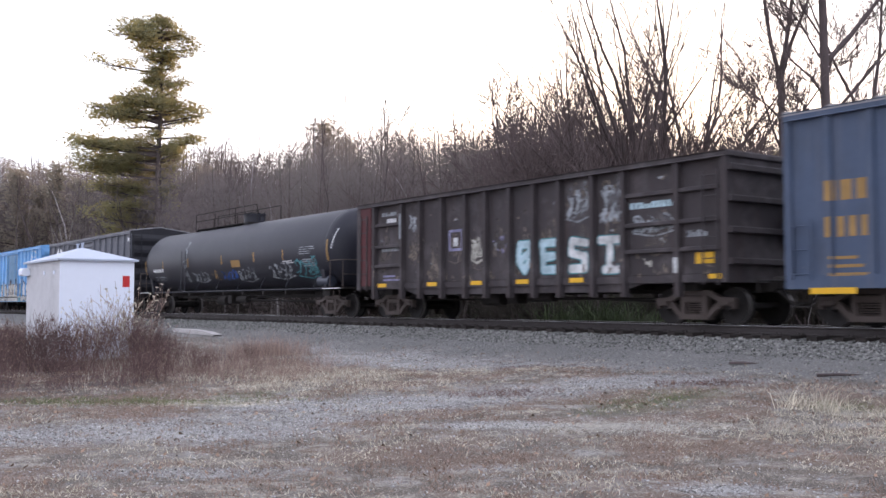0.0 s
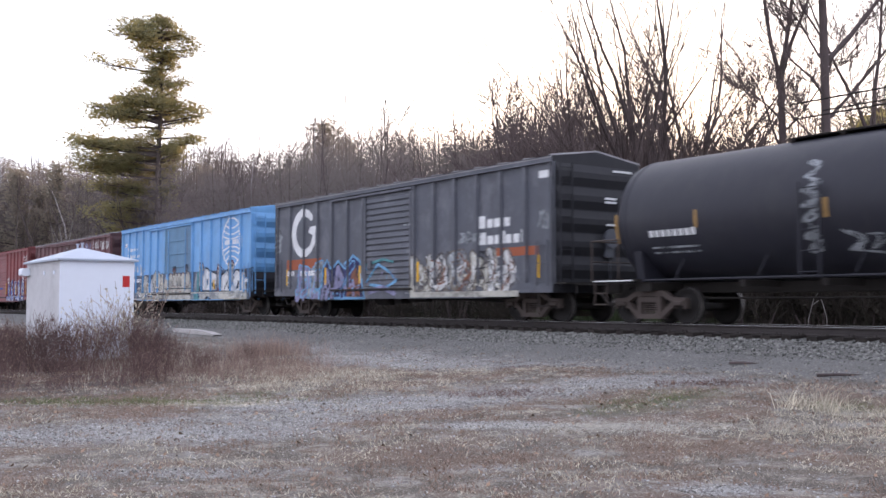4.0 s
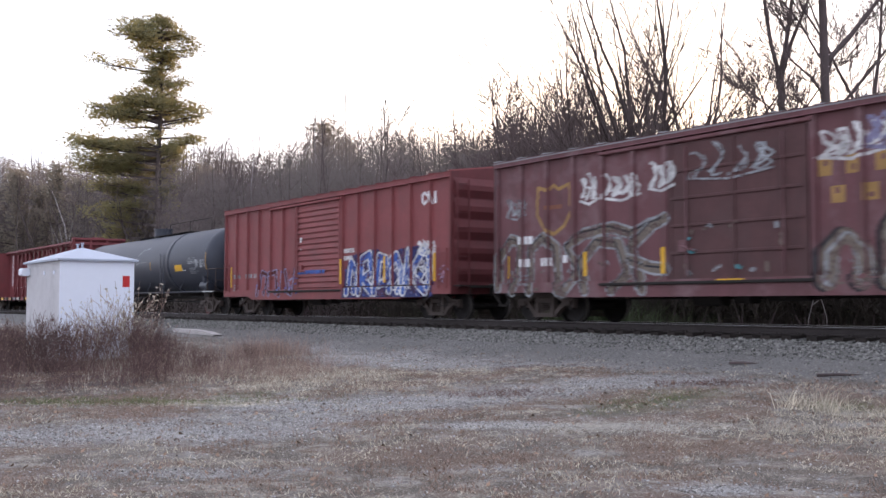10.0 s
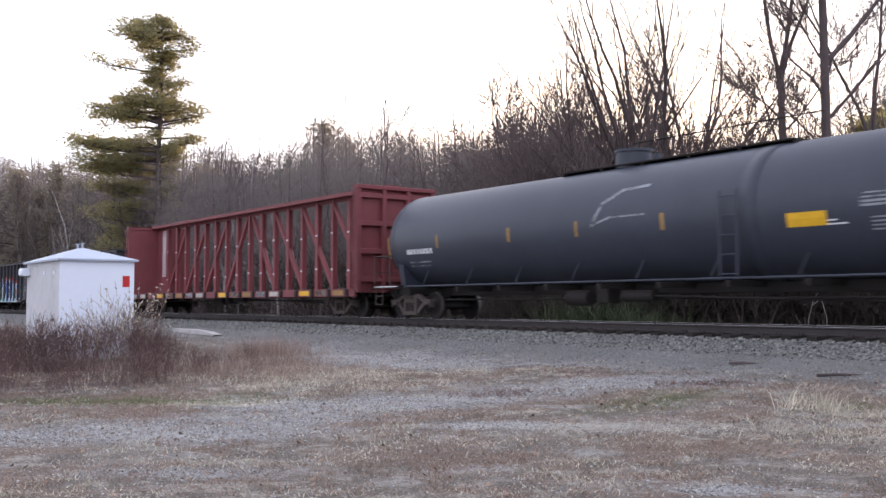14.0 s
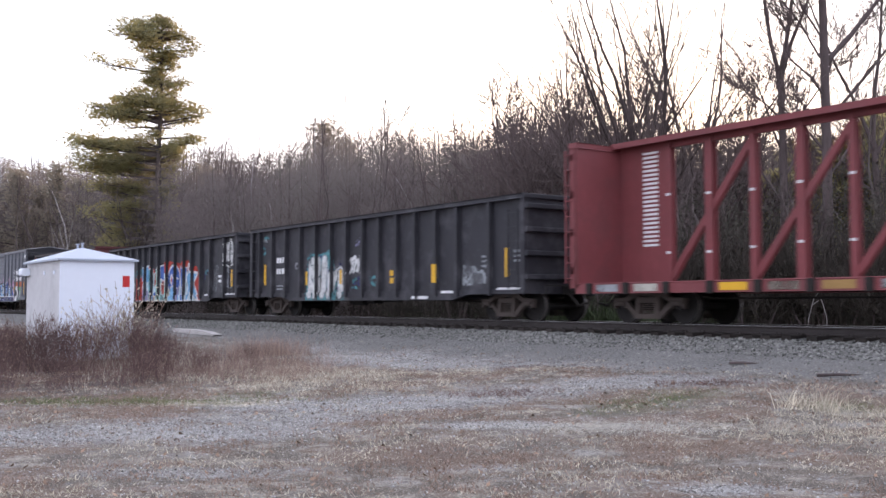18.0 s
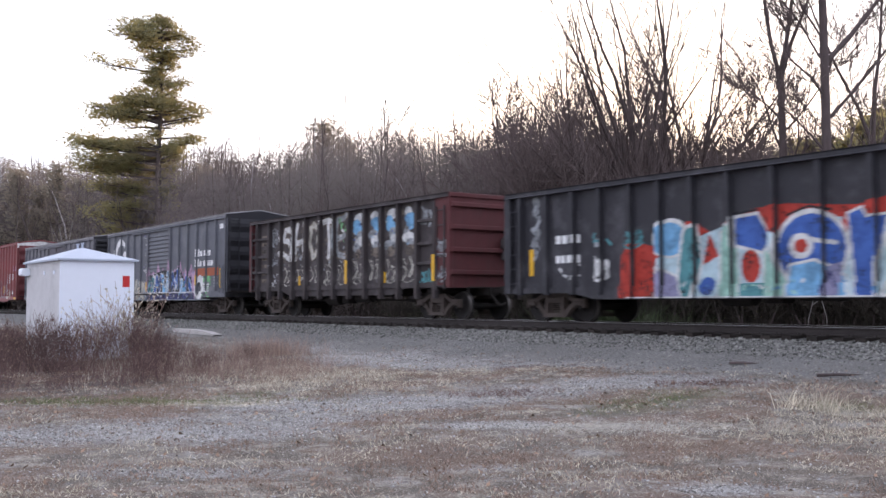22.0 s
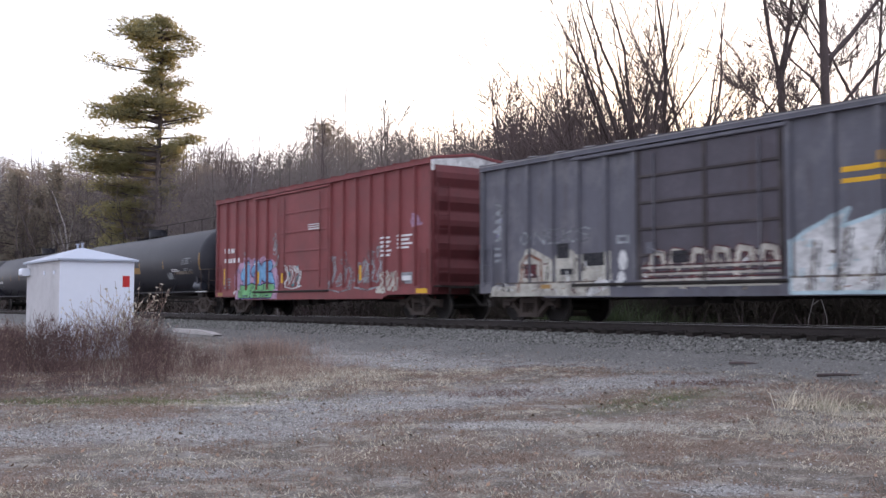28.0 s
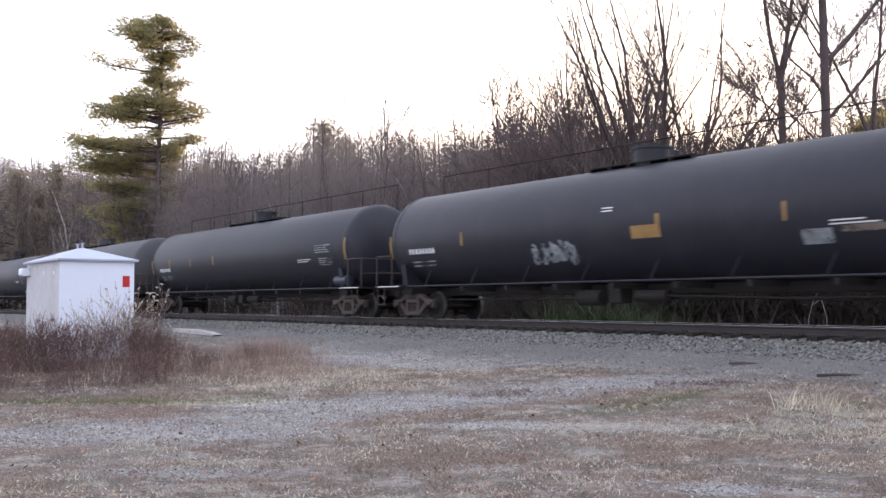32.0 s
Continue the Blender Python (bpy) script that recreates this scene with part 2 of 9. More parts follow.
# ---------------------------------------------------------------- mesh helpers
class Geo:
    """Collects faces of one mesh; m is the material slot."""

    def __init__(self):
        self.v, self.f, self.mi, self.sm = [], [], [], []

    def add(self, pts, faces, m=0, smooth=False):
        k = len(self.v)
        self.v += [tuple(q) for q in pts]
        self.f += [tuple(i + k for i in fc) for fc in faces]
        self.mi += [m] * len(faces)
        self.sm += [smooth] * len(faces)
        return self

    def box(self, x0, x1, y0, y1, z0, z1, m=0, c=0.0):
        """A box; c chamfers the edges that run along its longest side."""
        if c <= 0:
            p = [(x, y, z) for x in (x0, x1) for y in (y0, y1) for z in (z0, z1)]
            return self.add(p, [(0, 1, 3, 2), (4, 6, 7, 5), (0, 4, 5, 1), (2, 3, 7, 6), (0, 2, 6, 4), (1, 5, 7, 3)], m)
        size = (x1 - x0, y1 - y0, z1 - z0)
        ax = size.index(max(size))
        lo, hi = (x0, y0, z0), (x1, y1, z1)
        a, b = [i for i in range(3) if i != ax]
        ring = [(lo[a] + c, lo[b]), (hi[a] - c, lo[b]), (hi[a], lo[b] + c), (hi[a], hi[b] - c), (hi[a] - c, hi[b]), (lo[a] + c, hi[b]), (lo[a], hi[b] - c), (lo[a], lo[b] + c)]
        return self.prism(ring, ax, lo[ax], hi[ax], m)

    def prism(self, ring, ax, s, e, m=0):
        a, b = [i for i in range(3) if i != ax]
        pts = []
        for w in (s, e):
            for q in ring:
                p = [0, 0, 0]
                p[ax], p[a], p[b] = w, q[0], q[1]
                pts.append(p)
        n = len(ring)
        return self.add(pts, [tuple(range(n))[::-1], tuple(range(n, 2 * n))] + [(i, (i + 1) % n, n + (i + 1) % n, n + i) for i in range(n)], m)

    def tube(self, p, q, r0, r1=None, n=6, m=0, caps=True, smooth=True):
        p, q = Vector(p), Vector(q)
        r1 = r0 if r1 is None else r1
        d = (q - p).normalized()
        a = d.orthogonal().normalized()
        b = d.cross(a)
        ring = [(math.cos(2 * math.pi * i / n), math.sin(2 * math.pi * i / n)) for i in range(n)]
        pts = [p + (a * c + b * s_) * r0 for c, s_ in ring] + [q + (a * c + b * s_) * r1 for c, s_ in ring]
        self.add(pts, [(i, (i + 1) % n, n + (i + 1) % n, n + i) for i in range(n)], m, smooth)
        if caps:
            self.add(pts[:n], [tuple(range(n))[::-1]], m)
            self.add(pts[n:], [tuple(range(n))], m)
        return self

    def lathe(self, prof, n=40, cz=0.0, m=0, ax=0, cy=0.0):
        """prof: (along, radius) pairs round an axis parallel to x (or y)."""
        pts, k = [], len(prof)
        for a, r in prof:
            for i in range(n):
                u, w = r * math.cos(2 * math.pi * i / n), r * math.sin(2 * math.pi * i / n)
                pts.append((a, cy + u, cz + w) if ax == 0 else (u, a, cz + w))
        fs = [(j * n + i, j * n + (i + 1) % n, (j + 1) * n + (i + 1) % n, (j + 1) * n + i) for j in range(k - 1) for i in range(n)]
        return self.add(pts, fs, m, True)

    def mesh(self, name, mats):
        me = bpy.data.meshes.new(name)
        me.from_pydata(self.v, [], self.f)
        for q in mats:
            me.materials.append(M[q])
        me.polygons.foreach_set("material_index", self.mi)
        me.polygons.foreach_set("use_smooth", self.sm)
        bm = bmesh.new()
        bm.from_mesh(me)
        bmesh.ops.recalc_face_normals(bm, faces=bm.faces)
        bm.to_mesh(me)
        bm.free()
        return me


def part(name, geo, mats, parent=None, label="", at=None):
    """Links a Geo (or a ready mesh) as one mesh object under a thing or a part."""
    me = geo.mesh(name, mats.split()) if isinstance(geo, Geo) else geo
    ob = new(name, me)
    if parent is not None:
        ob.parent = parent
    if at is not None:
        ob.matrix_basis = at if isinstance(at, Matrix) else Matrix.Translation(at)
    if label:
        ob["label"] = label
    return ob


def quick_mesh(name, verts, faces, mats, index=None, smooth=False):
    """A large mesh from numpy arrays of vertices and of equal-sided faces."""
    me = bpy.data.meshes.new(name)
    verts, faces = np.asarray(verts, dtype=np.float32), np.asarray(faces, dtype=np.int32)
    k = faces.shape[1]
    me.vertices.add(len(verts))
    me.vertices.foreach_set("co", verts.ravel())
    me.loops.add(faces.size)
    me.loops.foreach_set("vertex_index", faces.ravel())
    me.polygons.add(len(faces))
    me.polygons.foreach_set("loop_start", np.arange(0, faces.size, k, dtype=np.int32))
    for q in mats.split():
        me.materials.append(M[q])
    if index is not None:
        me.polygons.foreach_set("material_index", np.asarray(index, dtype=np.int32))
    me.polygons.foreach_set("use_smooth", np.full(len(faces), smooth))
    me.update(calc_edges=True)
    me.validate()
    return me


def thing(name, label, category, group="", kind=""):
    return tagged(new(name), label, category, group, kind)


# ---------------------------------------------------------------- paint on the cars' sides
GLYPHS = {
    "A": ["0,0 1.6,6 2.4,6 4,0", "0.8,2.2 3.2,2.2"], "B": ["0,0 0,6 2.6,5.6 3,4.4 2,3.3 0,3.2", "2,3.3 3.8,2.2 3.2,0.4 0,0"],
    "C": ["4,5 2.6,6 1,5.4 0,3 1,0.6 2.6,0 4,1"], "D": ["0,0 0,6 2.4,5.8 4,4 4,2 2.4,0.2 0,0"],
    "E": ["4,6 0,6 0,0 4,0", "0,3 3,3"], "G": ["4,5 2.6,6 1,5.4 0,3 1,0.6 2.6,0 4,1 4,2.8 2.4,2.8"],
    "H": ["0,0 0,6", "4,0 4,6", "0,3 4,3"], "I": ["2,0 2,6"], "K": ["0,0 0,6", "4,6 0.4,3 4,0"],
    "L": ["0,6 0,0 4,0"], "W": ["0,6 1,0 2,4 3,0 4,6"],
    "M": ["0,0 0.3,6 2,2.4 3.7,6 4,0"], "N": ["0,0 0,6 4,0 4,6"], "O": ["2,6 0.6,5 0,3 0.6,1 2,0 3.4,1 4,3 3.4,5 2,6"],
    "P": ["0,0 0,6 3,5.8 4,4.5 3,3 0,2.8"], "R": ["0,0 0,6 3,5.8 4,4.5 3,3 0,2.8", "1.8,2.8 4,0"],
    "S": ["4,5 2.4,6 0.6,5.4 0.4,4 2,3.1 3.7,2.2 3.6,0.8 2,0 0,0.8"], "T": ["0,6 4,6", "2,6 2,0"],
    "U": ["0,6 0.2,1.4 2,0 3.8,1.4 4,6"], "X": ["0,0 4,6", "0,6 4,0"], "Y": ["0,6 2,3 4,6", "2,3 2,0"],
    "Z": ["0,6 4,6 0,0 4,0"], "1": ["0.8,4.6 2.2,6 2.2,0"], "2": ["0,4.8 1.4,6 3.2,5.6 3.8,4.2 0,0 4,0"],
    "5": ["4,6 0.4,6 0.3,3.4 2.6,3.6 4,2.2 3.2,0.4 1.4,0 0,0.8"],
}


class Paint:
    """Shapes laid over one another on a side wall, in x and z of the car, each with a slot of the colour list."""

    def __init__(self, colors, seed=1):
        self.colors, self.shapes, self.rnd = colors.split(), [], random.Random(seed)

    def slot(self, c):
        if c not in self.colors:
            self.colors.append(c)
        return self.colors.index(c)

    def rect(self, x0, x1, z0, z1, c, skew=0.0):
        self.shapes.append(("r", x0, x1, z0, z1, skew, self.slot(c)))
        return self

    def ell(self, x, z, a, b, c, hole=0.0):
        self.shapes.append(("e", x, z, a, b, hole, self.slot(c)))
        return self

    def poly(self, pts, c, rim=None, w=0.06):
        """A filled outline given as "x,z x,z ..."; rim draws its edge."""
        pts = [tuple(float(k) for k in q.split(",")) for q in pts.split()]
        self.shapes.append(("p", pts, self.slot(c)))
        if rim:
            self.line(pts + pts[:1], w, rim)
        return self

    def stroke(self, pts, w, c, rim=None, edge=0.05):
        """One fat spray-can stroke with an outline."""
        pts = [tuple(float(k) for k in q.split(",")) for q in pts.split()]
        if rim:
            self.line(pts, w + 2 * edge, rim)
        return self.line(pts, w, c)

    def text_bars(self, x0, x1, z0, z1, pattern, c):
        """Lettering as plain bars: A tall, x low, l narrow and tall, i narrow and low."""
        wide = {"A": 1.25, "x": 1.0, "l": 0.45, "i": 0.45, " ": 0.5}
        total = sum(wide[q] for q in pattern)
        x = x0
        for q in pattern:
            w = wide[q] / total * (x1 - x0)
            if q != " ":
                self.rect(x, x + w * 0.8, z0, z1 if q in "Al" else z0 + 0.72 * (z1 - z0), c)
            x += w
        return self

    def line(self, pts, w, c):
        for p, q in zip(pts, pts[1:]):
            self.shapes.append(("c", p[0], p[1], q[0], q[1], w / 2, self.slot(c)))
        return self

    def word(self, x0, x1, z0, z1, count, c, gap=0.28):
        """A line of lettering as plain bars, one for each character."""
        step = (x1 - x0) / count
        for i in range(count):
            self.rect(x0 + i * step, x0 + (i + 1 - gap) * step, z0, z1, c)
        return self

    def lines(self, x0, x1, z0, z1, rows, c):
        """A block of small print as bars."""
        h = (z1 - z0) / rows
        for i in range(rows):
            self.rect(x0, x0 + (x1 - x0) * self.rnd.uniform(0.65, 1), z0 + i * h, z0 + (i + 0.5) * h, c)
        return self

    def burst(self, letters, x0, x1, z0, z1, fills, edge, w=0.24, rim=0.09, back=None, shade=None, lean=0.08):
        """Fat outlined spray-can letter shapes that jostle one another."""
        n, r = len(letters), self.rnd
        step = (x1 - x0) / n
        strokes = []
        for i, g in enumerate(letters):
            lw, lh = step * r.uniform(1.0, 1.28), (z1 - z0 - w) * r.uniform(0.82, 1.0)
            bx, bz = x0 + i * step - 0.1 * step, z0 + w / 2 + r.uniform(0, 0.1)
            tilt, bow = r.uniform(-lean, lean) * 2, r.uniform(-0.12, 0.12)
            for s_ in GLYPHS[g]:
                raw = [tuple(float(k) for k in q.split(",")) for q in s_.split()]
                fine = []
                for (ax, az), (cx, cz) in zip(raw, raw[1:]):
                    fine += [(ax + (cx - ax) * k / 3, az + (cz - az) * k / 3) for k in range(3)]
                fine.append(raw[-1])
                ph = r.uniform(0, 6.28)
                pts = []
                for m_, (a, b) in enumerate(fine):
                    wob = 0.05 * math.sin(ph + m_ * 1.3)
                    pts.append((bx + w * 0.5 + a / 4 * (lw - w) + tilt * b / 6 * lh + wob + bow * math.sin(b / 6 * math.pi), bz + b / 6 * lh + 0.05 * math.cos(ph + m_ * 1.1)))
                strokes.append((i, pts))
        if back:
            for i, pts in strokes:
                self.line([(x + 0.06, z - 0.05) for x, z in pts], w + rim * 2 + 0.22, back)
        for i in range(n):
            mine = [p for k, p in strokes if k == i]
            for p in mine:
                if shade:
                    self.line([(x + 0.08, z - 0.06) for x, z in p], w + rim, shade)
                self.line(p, w + rim * 2, edge)
            for p in mine:
                self.line(p, w, fills[i % len(fills)])
                if len(fills) > 1:
                    k = r.randrange(max(1, len(p) - 3))
                    self.line([(x - w * 0.12, z + w * 0.1) for x, z in p[k:k + 3]], w * 0.4, fills[(i + 1) % len(fills)])
                k = r.randrange(max(1, len(p) - 2))
                self.line([(x + w * 0.3, z - w * 0.2) for x, z in p[k:k + 2]], 0.035, edge)
        return self

    def curl(self, x, z, w, h, wide, c):
        """One looping stroke that fills a small cell."""
        r = self.rnd
        ph, lo = r.uniform(0, 6.28), r.choice((1, 1, 2, 3))
        lean, bow = r.uniform(-0.1, 0.35), r.uniform(0.25, 0.5)
        pts = []
        for k in range(13):
            a = k / 12
            px = 0.5 + bow * math.sin(ph + lo * 2 * math.pi * a) * r.uniform(0.85, 1.1)
            pz = 0.5 + 0.5 * math.cos(ph * 0.7 + (lo + r.choice((0, 0, 1)) * 0.2) * math.pi * a)
            pts.append((x + w * (px + lean * (pz - 0.5)), z + h * pz))
        self.line(pts, wide, c)

    def tag(self, x0, x1, z0, z1, c, w=0.05, turns=9):
        """A quick scrawl: thin, leaning, looping strokes and a swoosh."""
        r = self.rnd
        tall = (z1 - z0) > 1.6 * (x1 - x0)
        n = max(2, turns // 2)
        for i in range(n):
            for k in range(2):
                if tall:
                    step = (z1 - z0) / n
                    self.curl(x0 + r.uniform(0, 0.06), z0 + i * step, (x1 - x0) * r.uniform(0.6, 1), step * r.uniform(0.8, 1.2), w * r.uniform(0.6, 0.95), c)
                else:
                    step = (x1 - x0) / n
                    self.curl(x0 + i * step, z0 + r.uniform(0, 0.2) * (z1 - z0), step * r.uniform(0.8, 1.3), (z1 - z0) * r.uniform(0.55, 0.95), w * r.uniform(0.6, 0.95), c)
        if not tall and r.random() < 0.6:
            self.line([(x0, z0 + 0.02), (x0 + (x1 - x0) * 0.5, z0 - 0.08), (x1, z0 + 0.04)], w * 0.8, c)
        return self

    def wild(self, x0, x1, z0, z1, colors, n=30, w=0.035):
        """Interlaced outlines over a painted piece."""
        r = self.rnd
        for i in range(n):
            cw, ch = r.uniform(0.25, 0.7), r.uniform(0.3, 0.8) * (z1 - z0)
            self.curl(r.uniform(x0, max(x0, x1 - cw)), r.uniform(z0, max(z0, z1 - ch)), cw, ch, w * r.uniform(0.6, 1.3), r.choice(colors))
        return self

    def band(self, x0, x1, z0, z1, colors):
        """A continuous painted band with a ragged top of overlapping blots."""
        r = self.rnd
        self.rect(x0, x1, z0, z1, colors[0])
        x = x0
        while x < x1:
            d = r.uniform(0.15, 0.45)
            self.ell(x + d / 2, z1, d, r.uniform(0.06, 0.3), r.choice(colors))
            self.ell(x + d / 2, r.uniform(z0, z1), d * 0.7, r.uniform(0.05, 0.2), r.choice(colors))
            x += d
        return self

    def smear(self, x0, x1, z0, z1, colors, n=40, size=0.25):
        """Overlapping strokes and blots of old spray paint."""
        r = self.rnd
        for i in range(n):
            x, z, a = r.uniform(x0, x1), r.uniform(z0, z1), r.uniform(-1.2, 1.9)
            d = r.uniform(0.1, 0.6) * size * 3
            self.line([(x, z), (x + d * math.cos(a), min(z1, max(z0, z + d * math.sin(a))))], r.uniform(0.25, 1.0) * size, r.choice(colors))
        return self

    def build_apart(self, name, parent, surf, label="", **options):
        """Lays each separate bar or mark as a part of its own."""
        box = np.array(self.boxes(self.shapes))
        gap = 0.0
        group = list(range(len(box)))
        for i in range(len(box)):
            near = np.nonzero((box[:i, 0] < box[i, 1] + gap) & (box[:i, 1] > box[i, 0] - gap) & (box[:i, 2] < box[i, 3] + gap) & (box[:i, 3] > box[i, 2] - gap))[0]
            for old in {group[j] for j in near}:
                group = [group[i] if q == old else q for q in group]
        for k in dict.fromkeys(group):
            one = Paint(" ".join(self.colors))
            one.shapes = [q for q, m in zip(self.shapes, group) if m == k]
            one.build(name, parent, surf, label, **options)

    @staticmethod
    def boxes(shapes):
        box = []
        for s_ in shapes:
            if s_[0] == "r":
                box.append((s_[1] - abs(s_[5]), s_[2] + abs(s_[5]), s_[3], s_[4]))
            elif s_[0] == "p":
                px, pz = [q[0] for q in s_[1]], [q[1] for q in s_[1]]
                box.append((min(px), max(px), min(pz), max(pz)))
            elif s_[0] == "e":
                box.append((s_[1] - s_[3], s_[1] + s_[3], s_[2] - s_[4], s_[2] + s_[4]))
            else:
                box.append((min(s_[1], s_[3]) - s_[5], max(s_[1], s_[3]) + s_[5], min(s_[2], s_[4]) - s_[5], max(s_[2], s_[4]) + s_[5]))
        return box

    def build(self, name, parent, surf, label="", dx=0.03, dz=0.015, curved=False, top=None, low=None):
        box = self.boxes(self.shapes)
        bx = np.array(box)
        x0, x1, z0, z1 = bx[:, 0].min(), bx[:, 1].max(), bx[:, 2].min(), bx[:, 3].max()
        if low is not None:
            z0 = max(z0, low)
        if top is not None:
            z1 = min(z1, top)
        nx, nz = max(1, int((x1 - x0) / dx)), max(1, int((z1 - z0) / dz))
        xs, zs = x0 + (np.arange(nx) + 0.5) * dx, z0 + (np.arange(nz) + 0.5) * dz
        grid = np.full((nx, nz), -1, dtype=np.int16)
        for s_, b in zip(self.shapes, box):
            i0, i1 = max(0, int((b[0] - x0) / dx)), min(nx, int((b[1] - x0) / dx) + 2)
            j0, j1 = max(0, int((b[2] - z0) / dz)), min(nz, int((b[3] - z0) / dz) + 2)
            if i1 <= i0 or j1 <= j0:
                continue
            gx, gz = xs[i0:i1, None], zs[None, j0:j1]
            if s_[0] == "r":
                off = s_[5] * (gz - s_[3]) / max(0.01, s_[4] - s_[3])
                hit = (gx >= s_[1] + off) & (gx <= s_[2] + off) & (gz >= s_[3]) & (gz <= s_[4])
            elif s_[0] == "p":
                hit = np.zeros((i1 - i0, j1 - j0), dtype=bool)
                for (ax, az), (cx, cz) in zip(s_[1], s_[1][1:] + s_[1][:1]):
                    if az != cz:
                        hit ^= ((az > gz) != (cz > gz)) & (gx < (cx - ax) * (gz - az) / (cz - az) + ax)
            elif s_[0] == "e":
                rr = ((gx - s_[1]) / s_[3]) ** 2 + ((gz - s_[2]) / s_[4]) ** 2
                hit = (rr <= 1) & (rr >= s_[5])
            else:
                ax, az, ux, uz = s_[1], s_[2], s_[3] - s_[1], s_[4] - s_[2]
                k = np.clip(((gx - ax) * ux + (gz - az) * uz) / max(1e-6, ux * ux + uz * uz), 0, 1)
                hit = (gx - ax - k * ux) ** 2 + (gz - az - k * uz) ** 2 <= s_[5] ** 2
            grid[i0:i1, j0:j1][hit] = s_[-1]
        verts, mi = [], []
        for i in range(nx):
            col = grid[i]
            if not (col >= 0).any():
                continue
            ys = [surf(xs[i], z) - 0.004 for z in zs]
            if curved:
                cut = [0] + [j for j in range(1, nz) if col[j] != col[j - 1] or j % 10 == 0] + [nz]
            else:
                cut = [0] + [j for j in range(1, nz) if col[j] != col[j - 1] or abs(ys[j] - ys[j - 1]) > 0.002] + [nz]
            xa, xb = xs[i] - dx / 2, xs[i] + dx / 2
            for a, b in zip(cut, cut[1:]):
                if col[a] < 0:
                    continue
                za, zb = z0 + a * dz, z0 + b * dz
                ya, yb = ys[a], ys[b - 1]
                if curved:
                    ya, yb = surf(xs[i], za) - 0.004, surf(xs[i], zb) - 0.004
                verts += [(xa, ya, za), (xb, ya, za), (xb, yb, zb), (xa, yb, zb)]
                mi.append(col[a])
        if not mi:
            return None
        me = quick_mesh(name, verts, np.arange(len(verts)).reshape(-1, 4), " ".join(self.colors), mi)
        return part(name, me, "", parent, label)


# ---------------------------------------------------------------- running gear
def wheelset_mesh(cap):
    g = Geo()
    R = 0.42
    for sgn in (-1, 1):
        y = 0.7175 * sgn
        o = sgn
        prof = [(y - 0.03 * o, 0.10), (y - 0.03 * o, 0.33), (y - 0.075 * o, 0.345), (y - 0.08 * o, R + 0.028), (y - 0.045 * o, R + 0.028), (y - 0.035 * o, R)]
        g.lathe(prof, 28, 0.0, 0, ax=1)
        g.lathe([(y - 0.035 * o, R), (y + 0.065 * o, R - 0.006)], 28, 0.0, 1, ax=1)
        g.lathe([(y + 0.065 * o, R - 0.006), (y + 0.06 * o, 0.345), (y + 0.02 * o, 0.31), (y + 0.05 * o, 0.16), (y + 0.10 * o, 0.12), (y + 0.10 * o, 0.085)], 28, 0.0, 2 if cap else 0, ax=1)
        for k in range(3):
            a = k * 2.094
            g.tube((0.05 * math.cos(a), y + 0.24 * o, 0.05 * math.sin(a)), (0.05 * math.cos(a), y + 0.285 * o, 0.05 * math.sin(a)), 0.014, n=6)
        g.tube((0, y + 0.08 * o, 0), (0, y + 0.26 * o, 0), 0.1, n=14)
    g.tube((0, -0.75, 0), (0, 0.75, 0), 0.08, n=10, caps=False)
    return g.mesh("wheelset", ["wheel", "tread", "redcap"])


WHEELS = wheelset_mesh(False)
WHEELS_RED = wheelset_mesh(True)
WB = 0.889


def side_frame_mesh():
    """Cast truss side frame with its openings, journal pockets and spring nest."""
    g = Geo()
    y0, y1 = -0.07, 0.07
    top = [(-1.12, 0.50), (-1.12, 0.60), (-0.72, 0.62), (-0.42, 0.78), (0.42, 0.78), (0.72, 0.62), (1.12, 0.60), (1.12, 0.50), (0.70, 0.50), (0.38, 0.66), (-0.38, 0.66), (-0.70, 0.50)]
    g.prism(top, 1, y0, y1)
    for sx in (-1, 1):
        g.prism([(sx * 0.66, 0.52), (sx * 0.76, 0.46), (sx * 0.42, 0.14), (sx * 0.30, 0.20)], 1, y0, y1)
        g.prism([(sx * 0.24, 0.66), (sx * 0.36, 0.66), (sx * 0.36, 0.2), (sx * 0.24, 0.2)], 1, y0 - 0.02, y1 + 0.02)
        g.prism([(sx * 1.02, 0.52), (sx * 1.12, 0.52), (sx * 1.10, 0.36), (sx * 1.04, 0.36)], 1, y0, y1)
        g.prism([(sx * 0.68, 0.52), (sx * 0.76, 0.52), (sx * 0.74, 0.36), (sx * 0.69, 0.36)], 1, y0, y1)
        g.box(sx * 0.889 - 0.13, sx * 0.889 + 0.13, y0 - 0.04, y1 + 0.04, 0.42, 0.545, c=0.03)
    g.prism([(-0.44, 0.12), (0.44, 0.12), (0.34, 0.23), (-0.34, 0.23)], 1, y0 - 0.04, y1 + 0.04)
    for x in (-0.15, 0.0, 0.15):
        for k in range(5):
            g.tube((x, 0, 0.24 + k * 0.05), (x, 0, 0.268 + k * 0.05), 0.062, n=8)
    g.box(-0.24, 0.24, -0.1, 0.1, 0.49, 0.64, c=0.03)
    return g.mesh("side_frame", ["truck"])


SIDE_FRAME = side_frame_mesh()


